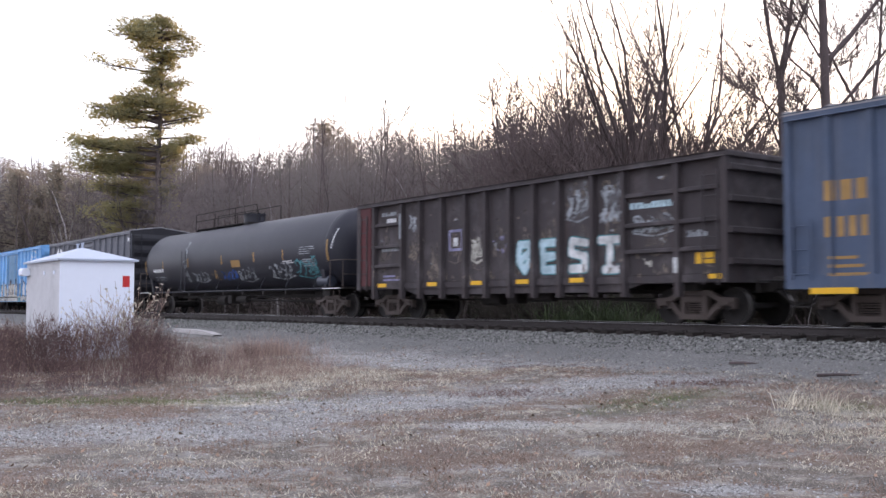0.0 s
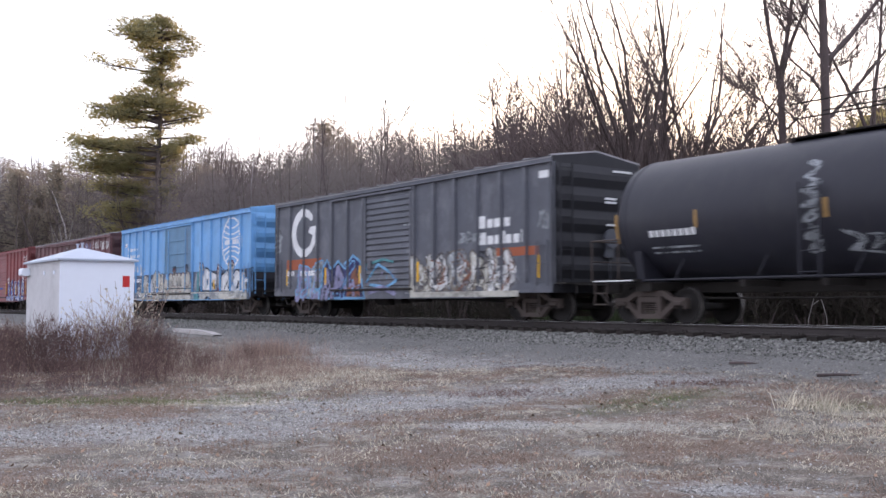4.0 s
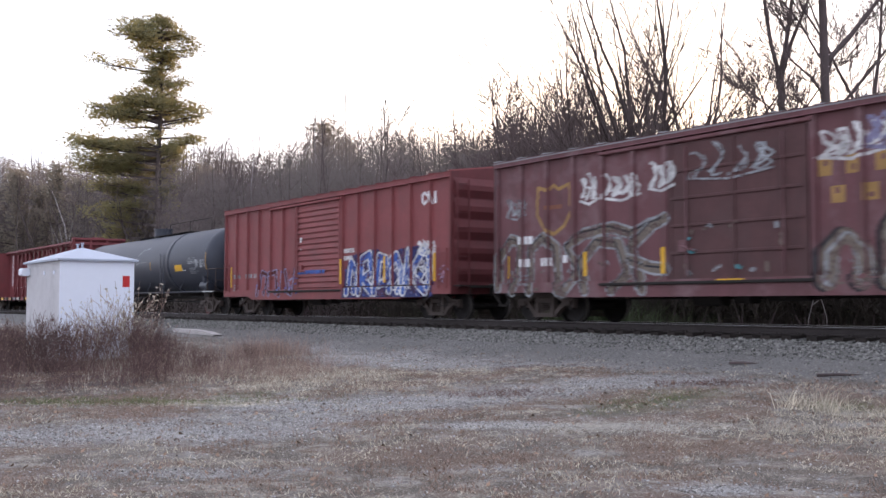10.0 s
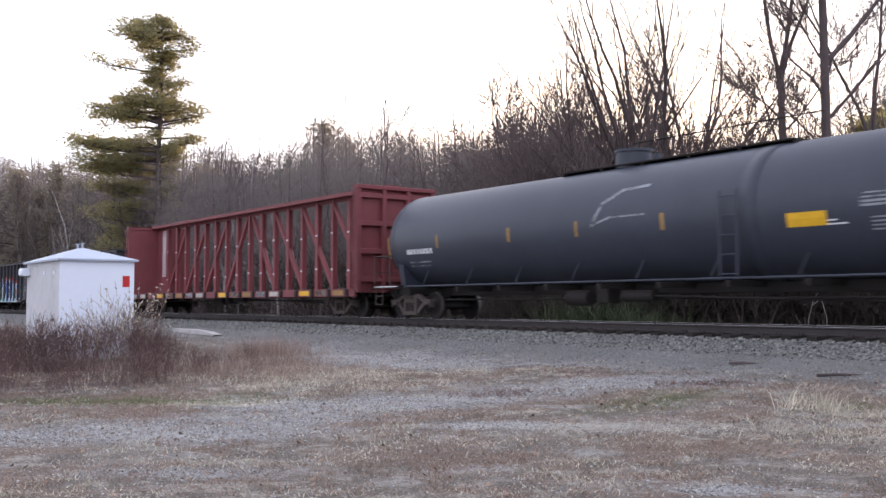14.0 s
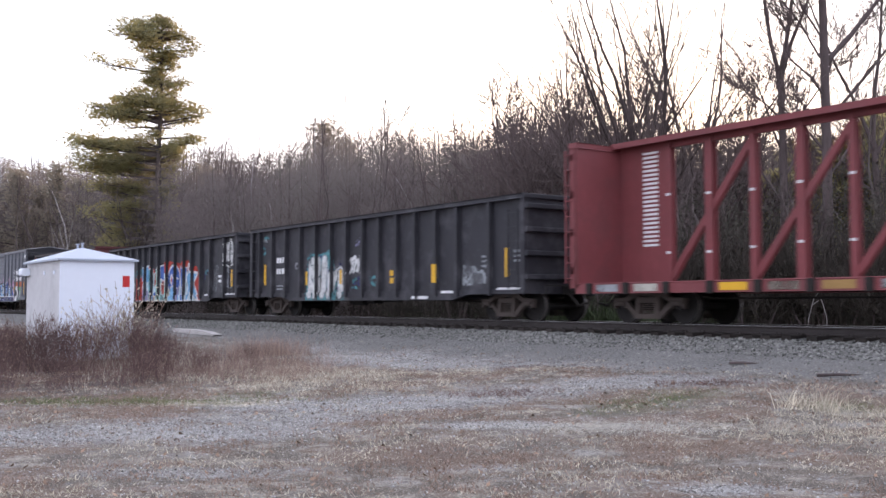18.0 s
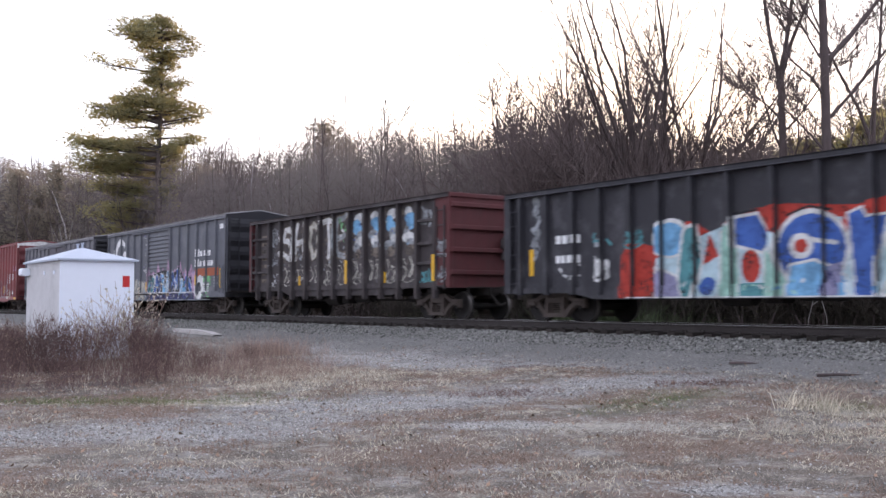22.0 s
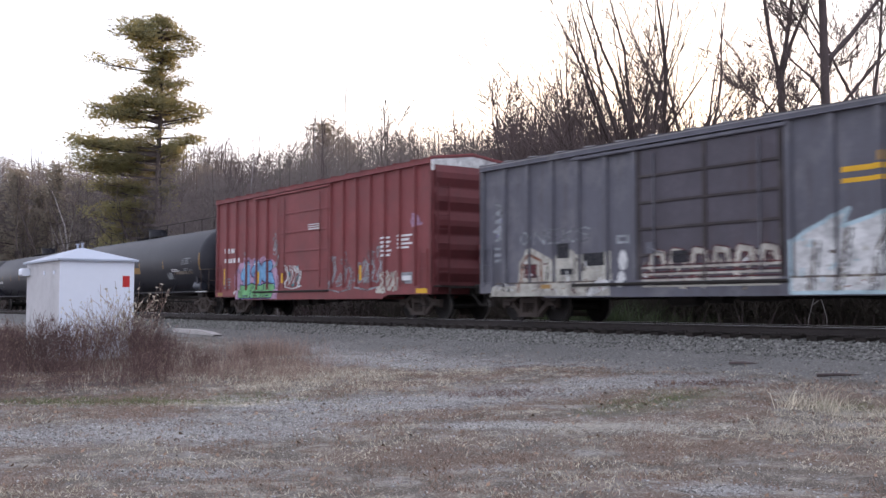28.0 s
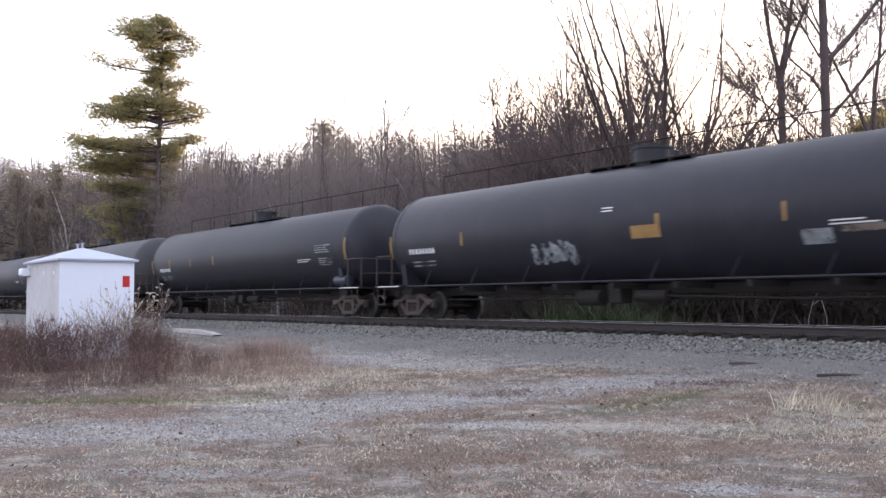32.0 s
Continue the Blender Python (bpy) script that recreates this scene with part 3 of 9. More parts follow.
def bolster_mesh():
    g = Geo()
    g.box(-0.2, 0.2, -0.95, 0.95, 0.42, 0.62, c=0.04)
    g.tube((0, 0, 0.6), (0, 0, 0.72), 0.2, n=14)
    for sx in (-1, 1):
        g.box(sx * 0.42 - 0.06, sx * 0.42 + 0.06, -0.8, 0.8, 0.3, 0.44, c=0.02)
        for sy in (-1, 1):
            g.prism([(sx * 0.44, 0.3), (sx * 0.5, 0.3), (sx * 0.53, 0.55), (sx * 0.49, 0.56)], 1, sy * 0.72 - 0.05, sy * 0.72 + 0.05)
    return g.mesh("truck", ["under"])


BOLSTER = bolster_mesh()
WHEELSETS = []
CARS = []


def truck(car, x, red=False):
    b = part("truck", BOLSTER, "", car, at=(x, 0, 0))
    for y in (-0.98, 0.98):
        part("side_frame", SIDE_FRAME, "", b, "dusty cast steel side frame", at=(0, y, 0))
    for dx in (-WB, WB):
        w = part("wheelset", WHEELS_RED if red and dx < 0 else WHEELS, "", b, "steel wheels with bright treads", at=(dx, 0, 0.42))
        WHEELSETS.append((w, dx, car, x))


def coupler_mesh():
    g = Geo()
    g.box(0, 0.75, -0.09, 0.09, 0.78, 0.96, c=0.02)
    g.prism([(0.62, -0.14), (0.95, -0.2), (1.0, -0.1), (0.86, -0.02), (0.92, 0.1), (0.78, 0.19), (0.62, 0.14)], 2, 0.74, 0.99)
    g.tube((0.3, -0.25, 0.75), (0.75, -0.3, 0.42), 0.035, n=6)
    g.tube((0.75, -0.3, 0.42), (1.0, -0.22, 0.5), 0.03, n=6)
    g.tube((0.55, -1.3, 0.95), (0.55, 0.1, 0.95), 0.018, n=5)
    g.tube((0.55, -1.3, 0.95), (0.62, -1.36, 0.7), 0.018, n=5)
    return g.mesh("coupler", ["under"])


COUPLER = coupler_mesh()


def running_gear(car, half, tc, red=False, floor_z=0.95):
    for x in (-tc, tc):
        truck(car, x, red and x > 0)
    g = Geo()
    g.box(-half - 0.15, half + 0.15, -0.16, 0.16, 0.72, floor_z, c=0.02)
    for x in (-tc, tc):
        g.box(x - 0.25, x + 0.25, -1.25, 1.25, 0.76, floor_z, c=0.03)
    for k in range(-3, 4):
        g.box(k * tc / 4.5 - 0.06, k * tc / 4.5 + 0.06, -1.4, 1.4, floor_z - 0.14, floor_z)
    part("centre_sill", g, "under", car)
    g = Geo()
    g.tube((-1.7, -0.75, 0.62), (-0.9, -0.75, 0.62), 0.2, n=14)
    g.box(-0.5, -0.1, -0.95, -0.55, 0.48, 0.86, c=0.03)
    g.tube((0.3, -0.8, 0.66), (1.3, -0.8, 0.66), 0.14, n=12)
    g.tube((-tc + 1.0, -0.6, 0.6), (tc - 1.0, -0.6, 0.6), 0.025, n=5)
    g.tube((1.3, -0.8, 0.66), (tc - 0.8, -0.4, 0.5), 0.03, n=5)
    part("brake_gear", g, "under", car, "grimy brake cylinder, reservoir and rods")
    for sx in (-1, 1):
        part("coupler", COUPLER, "", car, at=Matrix.Translation((sx * (half + 0.02), 0, 0)) @ Matrix.Rotation(0 if sx > 0 else math.pi, 4, "Z"))


def ladder(car, x, y, z0, z1, mat, w=0.42, along="x", step=0.38, label=""):
    g = Geo()
    n = max(2, int((z1 - z0) / step))
    for k in range(n + 1):
        z = z0 + k * (z1 - z0) / n
        if along == "x":
            g.tube((x - w / 2, y, z), (x + w / 2, y, z), 0.014, n=5)
        else:
            g.tube((x, y - w / 2, z), (x, y + w / 2, z), 0.014, n=5)
    for e in (-1, 1):
        if along == "x":
            g.box(x + e * w / 2 - 0.02, x + e * w / 2 + 0.02, y - 0.012, y + 0.02, z0 - 0.12, z1 + 0.12)
        else:
            g.box(x - 0.012, x + 0.02, y + e * w / 2 - 0.02, y + e * w / 2 + 0.02, z0 - 0.12, z1 + 0.12)
    part("ladder", g, mat, car, label)


def make_car(name, label, category, x0, x1):
    car = thing(name, label, category, "cars of the freight train")
    CARS.append((car, (x0 + x1) / 2, (x1 - x0) / 2))
    return car, (x1 - x0) / 2


# ---------------------------------------------------------------- box cars
def box_car(x0, x1, label, mat, eave=4.30, roof="roofmetal", door=(-1.6, 1.6), door_kind="plate", posts_l=6, posts_r=6, sill_mat=None, end_band=None, end_low=None,
            ribs=5, wide=0.12, door_mat=None, red_wheels=False, end_mat=None):
    car, half = make_car("box_car", label, "box car", x0, x1)
    yo, yp = 1.6, 1.52                      # posts and panels
    sill_mid, sill_end = 0.63, 0.76
    tc = half - 1.45
    running_gear(car, half, tc, red_wheels)
    # walls
    for sy, nm in ((-1, "side_wall"), (1, "side_wall")):
        ring = [(-half, sill_end + 0.22), (-half + 2.6, sill_end + 0.22), (-half + 2.9, 0.86), (half - 2.9, 0.86), (half - 2.6, sill_end + 0.22), (half, sill_end + 0.22), (half, eave - 0.1), (-half, eave - 0.1)]
        part(nm, Geo().prism(ring, 1, sy * (yp - 0.06), sy * yp), mat, car)
        g = Geo()
        g.box(-half, half, sy * (yp - 0.05), sy * (yo + 0.012), eave - 0.16, eave, c=0.025)
        part("top_chord", g, mat, car)
        g = Geo()
        ring = [(-half, sill_end), (-half + 2.4, sill_end), (-half + 2.75, sill_mid), (half - 2.75, sill_mid), (half - 2.4, sill_end), (half, sill_end), (half, sill_end + 0.26), (-half, sill_end + 0.26)]
        g.prism(ring, 1, sy * (yo - 0.04), sy * (yo + 0.004))
        part("side_sill", g, sill_mat or mat, car)
    post = Geo()
    post.prism([(-wide / 2 - 0.03, -yp + 0.005), (-wide / 2, -yo), (wide / 2, -yo), (wide / 2 + 0.03, -yp + 0.005)], 2, 0.98, eave - 0.15)
    pm = post.mesh("side_post", [mat])
    spots = [-half + 0.07 + (door[0] - 0.15 + half - 0.07) * k / posts_l for k in range(posts_l + 1)] + [door[1] + 0.15 + (half - 0.07 - door[1] - 0.15) * k / posts_r for k in range(posts_r + 1)]
    for x in spots:
        part("side_post", pm, "", car, at=(x, 0, 0))
    for x in spots[:: 2]:
        part("side_post", pm, "", car, at=Matrix.Translation((x, 0, 0)) @ Matrix.Rotation(math.pi, 4, "Z"))
    # door with its rails, locking bars and handle
    g = Geo()
    d0, d1 = door
    ribs_on_door = []
    yd = -1.575
    zt, zb = eave - 0.30, 0.98
    if door_kind == "louvre":
        g.box(d0, d1, yd + 0.03, yd + 0.06, zb, zt)
        n = 15
        for k in range(n):
            a = zb + 0.05 + (zt - zb - 0.1) * k / n
            h = (zt - zb - 0.1) / n
            ribs_on_door.append(("slat", Geo().prism([(yd + 0.03, a), (yd - 0.015, a + 0.03), (yd + 0.005, a + h * 0.62), (yd + 0.03, a + h * 0.8)], 0, d0 + 0.06, d1 - 0.06)))
    else:
        g.box(d0, d1, yd, yd + 0.05, zb, zt)
        for k in range(1, 5):
            z = zb + (zt - zb) * k / 5
            ribs_on_door.append(("door_rib", Geo().box(d0 + 0.06, d1 - 0.06, yd - 0.03, yd, z - 0.035, z + 0.035, c=0.01)))
        if door_kind == "double":
            ribs_on_door.append(("centre_post", Geo().box((d0 + d1) / 2 - 0.05, (d0 + d1) / 2 + 0.05, yd - 0.035, yd, zb, zt, c=0.01)))
    ribs_on_door.append(("door_stile", Geo().box(d0 - 0.04, d0 + 0.06, yd - 0.02, yd + 0.04, zb, zt)))
    ribs_on_door.append(("door_stile", Geo().box(d1 - 0.06, d1 + 0.04, yd - 0.02, yd + 0.04, zb, zt)))
    dr = part("door", g, door_mat or mat, car)
    for nm, q in ribs_on_door:
        part(nm, q, "rusty" if door_mat == "rustdoor" and nm != "slat" else door_mat or mat, dr)
    for x in ((d0 + 0.5, d1 - 0.5) if door_kind != "louvre" else (d0 + 0.12,)):
        part("locking_bar", Geo().tube((x, yd - 0.05, zb + 0.1), (x, yd - 0.05, zt - 0.1), 0.02, n=6), mat, dr)
    part("door_handle", Geo().tube((d0 + 0.35, yd - 0.07, 1.75), (d0 + 0.75, yd - 0.07, 1.62), 0.022, n=6).box(d0 + 0.28, d0 + 0.5, yd - 0.075, yd, 1.62, 1.88), mat, dr)
    part("door_track", Geo().box(d0 - 2.2, d1 + 0.15, -1.66, -1.56, 0.9, 0.97, c=0.015), "under", car, "grimy dark door track")
    part("door_track", Geo().box(d0 - 2.2, d1 + 0.15, -1.64, -1.575, eave - 0.28, eave - 0.2, c=0.015), mat, car)
    # roof
    g = Geo()
    rise = 0.22
    g.add([(x, y, z) for x in (-half, half) for y, z in ((-yo - 0.02, eave), (0, eave + rise), (yo + 0.02, eave), (yo + 0.02, eave - 0.05), (-yo - 0.02, eave - 0.05))],
          [(0, 1, 6, 5), (1, 2, 7, 6), (2, 3, 8, 7), (4, 0, 5, 9), (0, 4, 3, 2, 1), (5, 6, 7, 8, 9), (3, 4, 9, 8)])
    n = int(half * 2 / 1.0)
    for k in range(n + 1):
        x = -half + 0.05 + (2 * half - 0.1) * k / n
        for sy in (-1, 1):
            g.add([(x - 0.04, sy * (yo + 0.03), eave), (x + 0.04, sy * (yo + 0.03), eave), (x + 0.04, 0, eave + rise), (x - 0.04, 0, eave + rise),
                   (x - 0.03, sy * (yo + 0.03), eave + 0.04), (x + 0.03, sy * (yo + 0.03), eave + 0.04), (x + 0.03, 0, eave + rise + 0.04), (x - 0.03, 0, eave + rise + 0.04)],
                  [(4, 5, 6, 7), (0, 4, 7, 3), (1, 2, 6, 5), (0, 1, 5, 4)])
    part("roof", g, roof, car, "weathered metal roof panels with raised seams")
    # corrugated ends
    for sx in (-1, 1):
        g = Geo()
        g.prism([(-yo, sill_end), (yo, sill_end), (yo, eave - 0.005), (0, eave + rise - 0.006), (-yo, eave - 0.005)], 0, sx * (half - 0.1), sx * (half + 0.004))
        n = ribs
        end = part("end_wall", g, end_mat or mat, car)
        for k in range(n):
            z = sill_end + 0.35 + (eave - sill_end - 0.5) * (k + 0.5) / n
            h = (eave - sill_end) / n * 0.42
            part("end_rib", Geo().prism([(sx * half, z - h), (sx * (half + 0.10), z - h * 0.25), (sx * (half + 0.10), z + h * 0.25), (sx * half, z + h)], 1, -yo + 0.12, yo - 0.12), end_mat or mat, end)
        if end_band:
            part("end_band", Geo().prism([(-yo, eave - 0.38), (yo, eave - 0.38), (yo, eave - 0.06), (0, eave + rise - 0.08), (-yo, eave - 0.06)], 0, sx * (half + 0.004), sx * (half + 0.012)), end_band, car, "weathered pale band")
    if end_low:
        part("end_skirt", Geo().box(half + 0.004, half + 0.01, -yo, yo, sill_end, 1.95), end_low, car, "dark painted lower end")
        for k in range(ribs):
            z = sill_end + 0.35 + (eave - sill_end - 0.5) * (k + 0.5) / ribs
            if z < 1.9:
                h = (eave - sill_end) / ribs * 0.42
                part("end_skirt_rib", Geo().prism([(half + 0.006, z - h), (half + 0.107, z - h * 0.25), (half + 0.107, z + h * 0.25), (half + 0.006, z + h)], 1, -yo + 0.115, yo - 0.115), end_low, car)
    ladder(car, -half + 0.38, -1.63, 1.05, 2.0, mat)
    ladder(car, half - 0.38, -1.63, 1.05, 2.0, mat)
    ladder(car, half + 0.16, -1.25, 1.0, 4.0, end_mat or mat, along="y")
    g = Geo()
    g.tube((half + 0.14, 0.35, 2.2), (half + 0.2, 0.35, 2.2), 0.26, n=18)
    g.box(half, half + 0.14, 0.2, 0.5, 1.7, 2.3, c=0.02)
    g.tube((half + 0.1, 0.35, 0.9), (half + 0.1, 0.35, 1.7), 0.02, n=5)
    part("hand_brake", g, mat, car)
    for sx in (-1, 1):
        part("crossover_platform", Geo().box(min(sx * half, sx * (half + 0.35)), max(sx * half, sx * (half + 0.35)), -1.5, 1.0, 0.98, 1.02), "under", car)
    # stencilled data on the end, as small bars
    for y, z, w in ((0.5, eave - 0.3, 0.7), (0.2, eave - 1.05, 0.42), (0.2, eave - 1.15, 0.42), (0.25, eave - 1.75, 0.3)):
        part("end_stencil", Geo().box(half + 0.102, half + 0.106, y, y + w, z, z + 0.055), "white", car)
    for sx in (-1, 1):
        g = Geo()
        for e in (-0.2, 0.2):
            g.tube((sx * (half - 0.38) + e, -1.58, 0.8), (sx * (half - 0.38) + e, -1.58, 0.42), 0.016, n=5)
        g.box(sx * (half - 0.38) - 0.21, sx * (half - 0.38) + 0.21, -1.62, -1.54, 0.40, 0.425)
        part("stirrup_step", g, "under", car)

    def surf(x, z):
        if z < sill_end + 0.26 or z > eave - 0.15:
            return -1.605
        if d0 - 0.04 <= x <= d1 + 0.04:
            return -1.605 if door_kind != "louvre" else -1.592
        for p_ in spots:
            if abs(x - p_) < wide / 2 + 0.015:
                return -1.601
        return -1.521

    return car, half, surf


def reflectors(car, surf, xs, z0=1.15, z1=1.75, w=0.11):
    for x in xs:
        y = min(surf(x, z0 + 0.05), surf(x, z1 - 0.05))
        part("reflector", Geo().box(x - w / 2, x + w / 2, y - 0.012, y - 0.002, z0, z1), "yellow", car, "yellow reflective strip")


# ---------------------------------------------------------------- gondolas
def gondola_car(x0, x1, label, mat, top, low_mid, low_end, posts, end_mat=None, rails=False, deep=0.15, pw=0.13, end_panel=0.0, panel_ends=(-1, 1)):
    car, half = make_car("gondola_car", label, "gondola", x0, x1)
    yo, yp = 1.6, 1.6 - deep
    end_mat = end_mat or mat
    running_gear(car, half, half - 1.35)
    for sy in (-1, 1):
        ring = [(-half, low_end), (-half + 2.5, low_end), (-half + 3.3, low_mid), (half - 3.3, low_mid), (half - 2.5, low_end), (half, low_end), (half, top), (-half, top)]
        part("side_wall", Geo().prism(ring, 1, sy * (yp - 0.02), sy * yp), mat, car)
        part("top_chord", Geo().box(-half, half, sy * (yp - 0.06), sy * (yo + 0.01), top - 0.13, top, c=0.03), mat, car)
        g = Geo()
        if rails:
            g.box(-half, half, sy * yp, sy * (yp + 0.05), low_end + 0.02, low_end + 0.2, c=0.01)
        else:
            ring = [(-half, low_end), (-half + 2.5, low_end), (-half + 3.3, low_mid), (half - 3.3, low_mid), (half - 2.5, low_end), (half, low_end), (half, low_end + 0.14), (-half, low_end + 0.14)]
            g.prism(ring, 1, sy * yp, sy * (yp + 0.06))
        part("side_sill", g, mat, car)
    pg = Geo()
    pg.prism([(-pw / 2 - 0.015, -yp + 0.005), (-pw / 2, -yo), (pw / 2, -yo), (pw / 2 + 0.015, -yp + 0.005)], 2, low_mid - (0.12 if rails else -0.12), top - 0.12)
    pm = pg.mesh("side_post", [mat])
    for x in posts:
        part("side_post", pm, "", car, at=(x, 0, 0))
        part("side_post", pm, "", car, at=Matrix.Translation((-x, 0, 0)) @ Matrix.Rotation(math.pi, 4, "Z"))
    if rails:   # horizontal braces in the end bays
        for a, b in ((-half, posts[1]), (posts[-2], half)):
            for z in (top - 0.75, top - 1.45, low_end + 0.75):
                part("bay_brace", Geo().box(a, b, -yo + 0.03, -yp, z - 0.05, z + 0.05, c=0.015), mat, car)
    for sx in (-1, 1):
        g = Geo()
        g.box(sx * (half - 0.05), sx * half, -yo + 0.02, yo - 0.02, low_end, top)
        end = part("end_wall", g, end_mat, car)
        for k in range(4):
            z = low_end + 0.45 + (top - low_end - 0.4) * k / 3.6
            part("end_rib", Geo().box(sx * half, sx * (half + 0.13), -yo + 0.05, yo - 0.05, z - 0.07, z + 0.07, c=0.02), end_mat, end)
        for y in (-yo + 0.08, yo - 0.08):
            part("corner_post", Geo().box(sx * (half - 0.14), sx * (half + 0.03), y - 0.08, y + 0.08, low_end, top + 0.01, c=0.02), end_mat, end)
        part("end_cap", Geo().box(sx * (half - 0.08), sx * (half + 0.06), -yo, yo, top - 0.13, top + 0.005, c=0.02), end_mat, end)
        if end_panel and sx in panel_ends:
            part("corner_panel", Geo().box(sx * (half - end_panel), sx * (half - 0.02), -yo + 0.02, -yp - 0.005, low_end + 0.06, top - 0.05, c=0.0), end_mat, car, "rust-red corner plate")
        ladder(car, sx * (half - 0.4), -1.62, 1.0, top - 0.5, mat, w=0.4)
    part("floor", Geo().box(-half + 0.06, half - 0.06, -yp + 0.03, yp - 0.03, 0.95, 1.0), "rusty", car)
    g = Geo()
    g.tube((half + 0.16, 0.5, 2.3), (half + 0.22, 0.5, 2.3), 0.26, n=18)
    g.box(half, half + 0.16, 0.35, 0.65, 1.8, 2.4, c=0.02)
    part("hand_brake", g, mat, car)

    def surf(x, z):
        if z > top - 0.13:
            return -1.612
        if end_panel and abs(x) > half - end_panel and (1 if x > 0 else -1) in panel_ends:
            return -1.582
        for p_ in posts:
            if abs(x - p_) < pw / 2 + 0.015:
                return -1.601
        if rails:
            return -yp - (0.055 if z < low_end + 0.2 else 0.002)
        return -yp - (0.062 if z < low_end + 0.14 else 0.002)

    return car, half, surf


# ---------------------------------------------------------------- tank cars
def tank_car(x0, x1, label, mat, dome=0.0, rad=1.5, cz=2.46, bands=(), rail_from=-10.0, rail_to=10.0, walk_len=(-6.0, 2.0), red=False, near_rail=True, ladder_x=None):
    car, half = make_car("tank_car", label, "tank car", x0, x1)
    body = half - 0.45
    tc = half - 1.5
    running_gear(car, half, tc, red, floor_z=0.98)
    prof = []
    for k in range(9):
        a = math.pi / 2 * k / 8
        prof.append((-body + 0.62 - 0.62 * math.cos(a), max(0.01, rad * math.sin(a))))
    prof += [(-body / 3, rad), (body / 3, rad)] + [(-a, r) for a, r in prof[::-1]]
    part("barrel", Geo().lathe(prof, 56, cz), mat, car)
    for b in bands:
        part("barrel_band", Geo().lathe([(b - 0.22, rad), (b - 0.22, rad + 0.014), (b + 0.22, rad + 0.014), (b + 0.22, rad)], 56, cz), mat, car)
    for x in (-body + 0.7, body - 0.7):
        part("weld_band", Geo().lathe([(x - 0.04, rad), (x - 0.03, rad + 0.008), (x + 0.03, rad + 0.008), (x + 0.04, rad)], 56, cz), mat, car)
    # manway with its protective housing
    g = Geo()
    g.tube((dome, 0, cz + rad - 0.06), (dome, 0, cz + rad + 0.36), 0.46, n=20)
    g.tube((dome, 0, cz + rad + 0.36), (dome, 0, cz + rad + 0.42), 0.5, n=20)
    for k in range(8):
        a = k * math.pi / 4
        g.tube((dome + 0.44 * math.cos(a), 0.44 * math.sin(a), cz + rad + 0.4), (dome + 0.44 * math.cos(a), 0.44 * math.sin(a), cz + rad + 0.48), 0.025, n=5)
    g.tube((dome + 0.8, 0, cz + rad - 0.05), (dome + 0.8, 0, cz + rad + 0.25), 0.1, n=10)
    part("manway", g, mat, car)
    # walkway, railings
    g = Geo()
    g.box(walk_len[0], walk_len[1], -0.5, 0.5, cz + rad + 0.0, cz + rad + 0.03)
    wk = part("walkway", g, "under", car)
    for k in range(6):
        x = walk_len[0] + (walk_len[1] - walk_len[0]) * k / 5
        part("walkway_bracket", Geo().box(x - 0.03, x + 0.03, -0.5, 0.5, cz + rad - 0.12, cz + rad), "under", wk)
    g = Geo()
    sides = (-0.55, 0.55) if near_rail else (0.55,)
    for z in (0.55, 1.0):
        for y in sides:
            if z == 0.55 and y > 0:
                continue
            g.tube((rail_from, y, cz + rad + z * 0.72), (rail_to, y, cz + rad + z * 0.72), 0.018, n=5)
    n = max(2, int((rail_to - rail_from) / 2.2))
    for k in range(n + 1):
        x = rail_from + (rail_to - rail_from) * k / n
        for y in sides:
            g.tube((x, y, cz + rad - 0.15), (x, y, cz + rad + 0.72), 0.018, n=5)
    part("hand_rail", g, "under", car, "thin dark handrail on posts")
    if ladder_x is not None:
        ladder(car, ladder_x, -rad - 0.1, 1.1, cz + 0.3, mat, w=0.45)
    # running pipe along the side, saddles, end platforms
    g = Geo()
    g.tube((-half + 0.2, -1.28, 1.02), (half - 0.2, -1.28, 1.02), 0.03, n=6)
    for k in range(8):
        x = -tc + 1 + (2 * tc - 2) * k / 7
        g.tube((x, -1.28, 1.02), (x + 0.18, -1.16, 1.5), 0.018, n=5)
    part("side_rail", g, mat, car, "thin pipe rail under the barrel")
    for sx in (-1, 1):
        g = Geo()
        g.prism([(-1.3, 0.98), (1.3, 0.98), (1.42, 1.7), (1.2, 1.55), (0.6, 1.15), (0, 1.05), (-0.6, 1.15), (-1.2, 1.55), (-1.42, 1.7)], 0, sx * tc - 0.12, sx * tc + 0.12)
        part("saddle", g, mat, car)
        g = Geo()
        xa, xb = sx * (half - 1.5), sx * half
        g.box(min(xa, xb), max(xa, xb), -1.5, 1.5, 1.0, 1.05)
        part("end_platform", g, "under", car)
        g = Geo()
        for y in (-1.45, 1.45):
            for x in (xb, xb - sx * 0.9):
                g.tube((x, y, 1.03), (x, y, 2.0), 0.02, n=5)
        g.tube((xb, -1.45, 2.0), (xb, 1.45, 2.0), 0.02, n=5)
        g.tube((xb, -1.45, 2.0), (xb - sx * 0.9, -1.45, 2.0), 0.02, n=5)
        g.tube((xb, -1.45, 1.5), (xb, 1.45, 1.5), 0.016, n=5)
        for z in (0.45, 0.72):
            g.tube((xb - sx * 0.55, -1.5, z), (xb - sx * 0.15, -1.5, z), 0.016, n=5)
        for x in (xb - sx * 0.55, xb - sx * 0.15):
            g.tube((x, -1.5, 0.43), (x, -1.5, 1.02), 0.016, n=5)
        part("end_rail", g, "truck", car, "thin steel end rail and step")
        p = Paint("white")
        p.rect(sx * (half - 0.75) - 0.65, sx * (half - 0.75) + 0.65, 1.0, 1.045, "white")
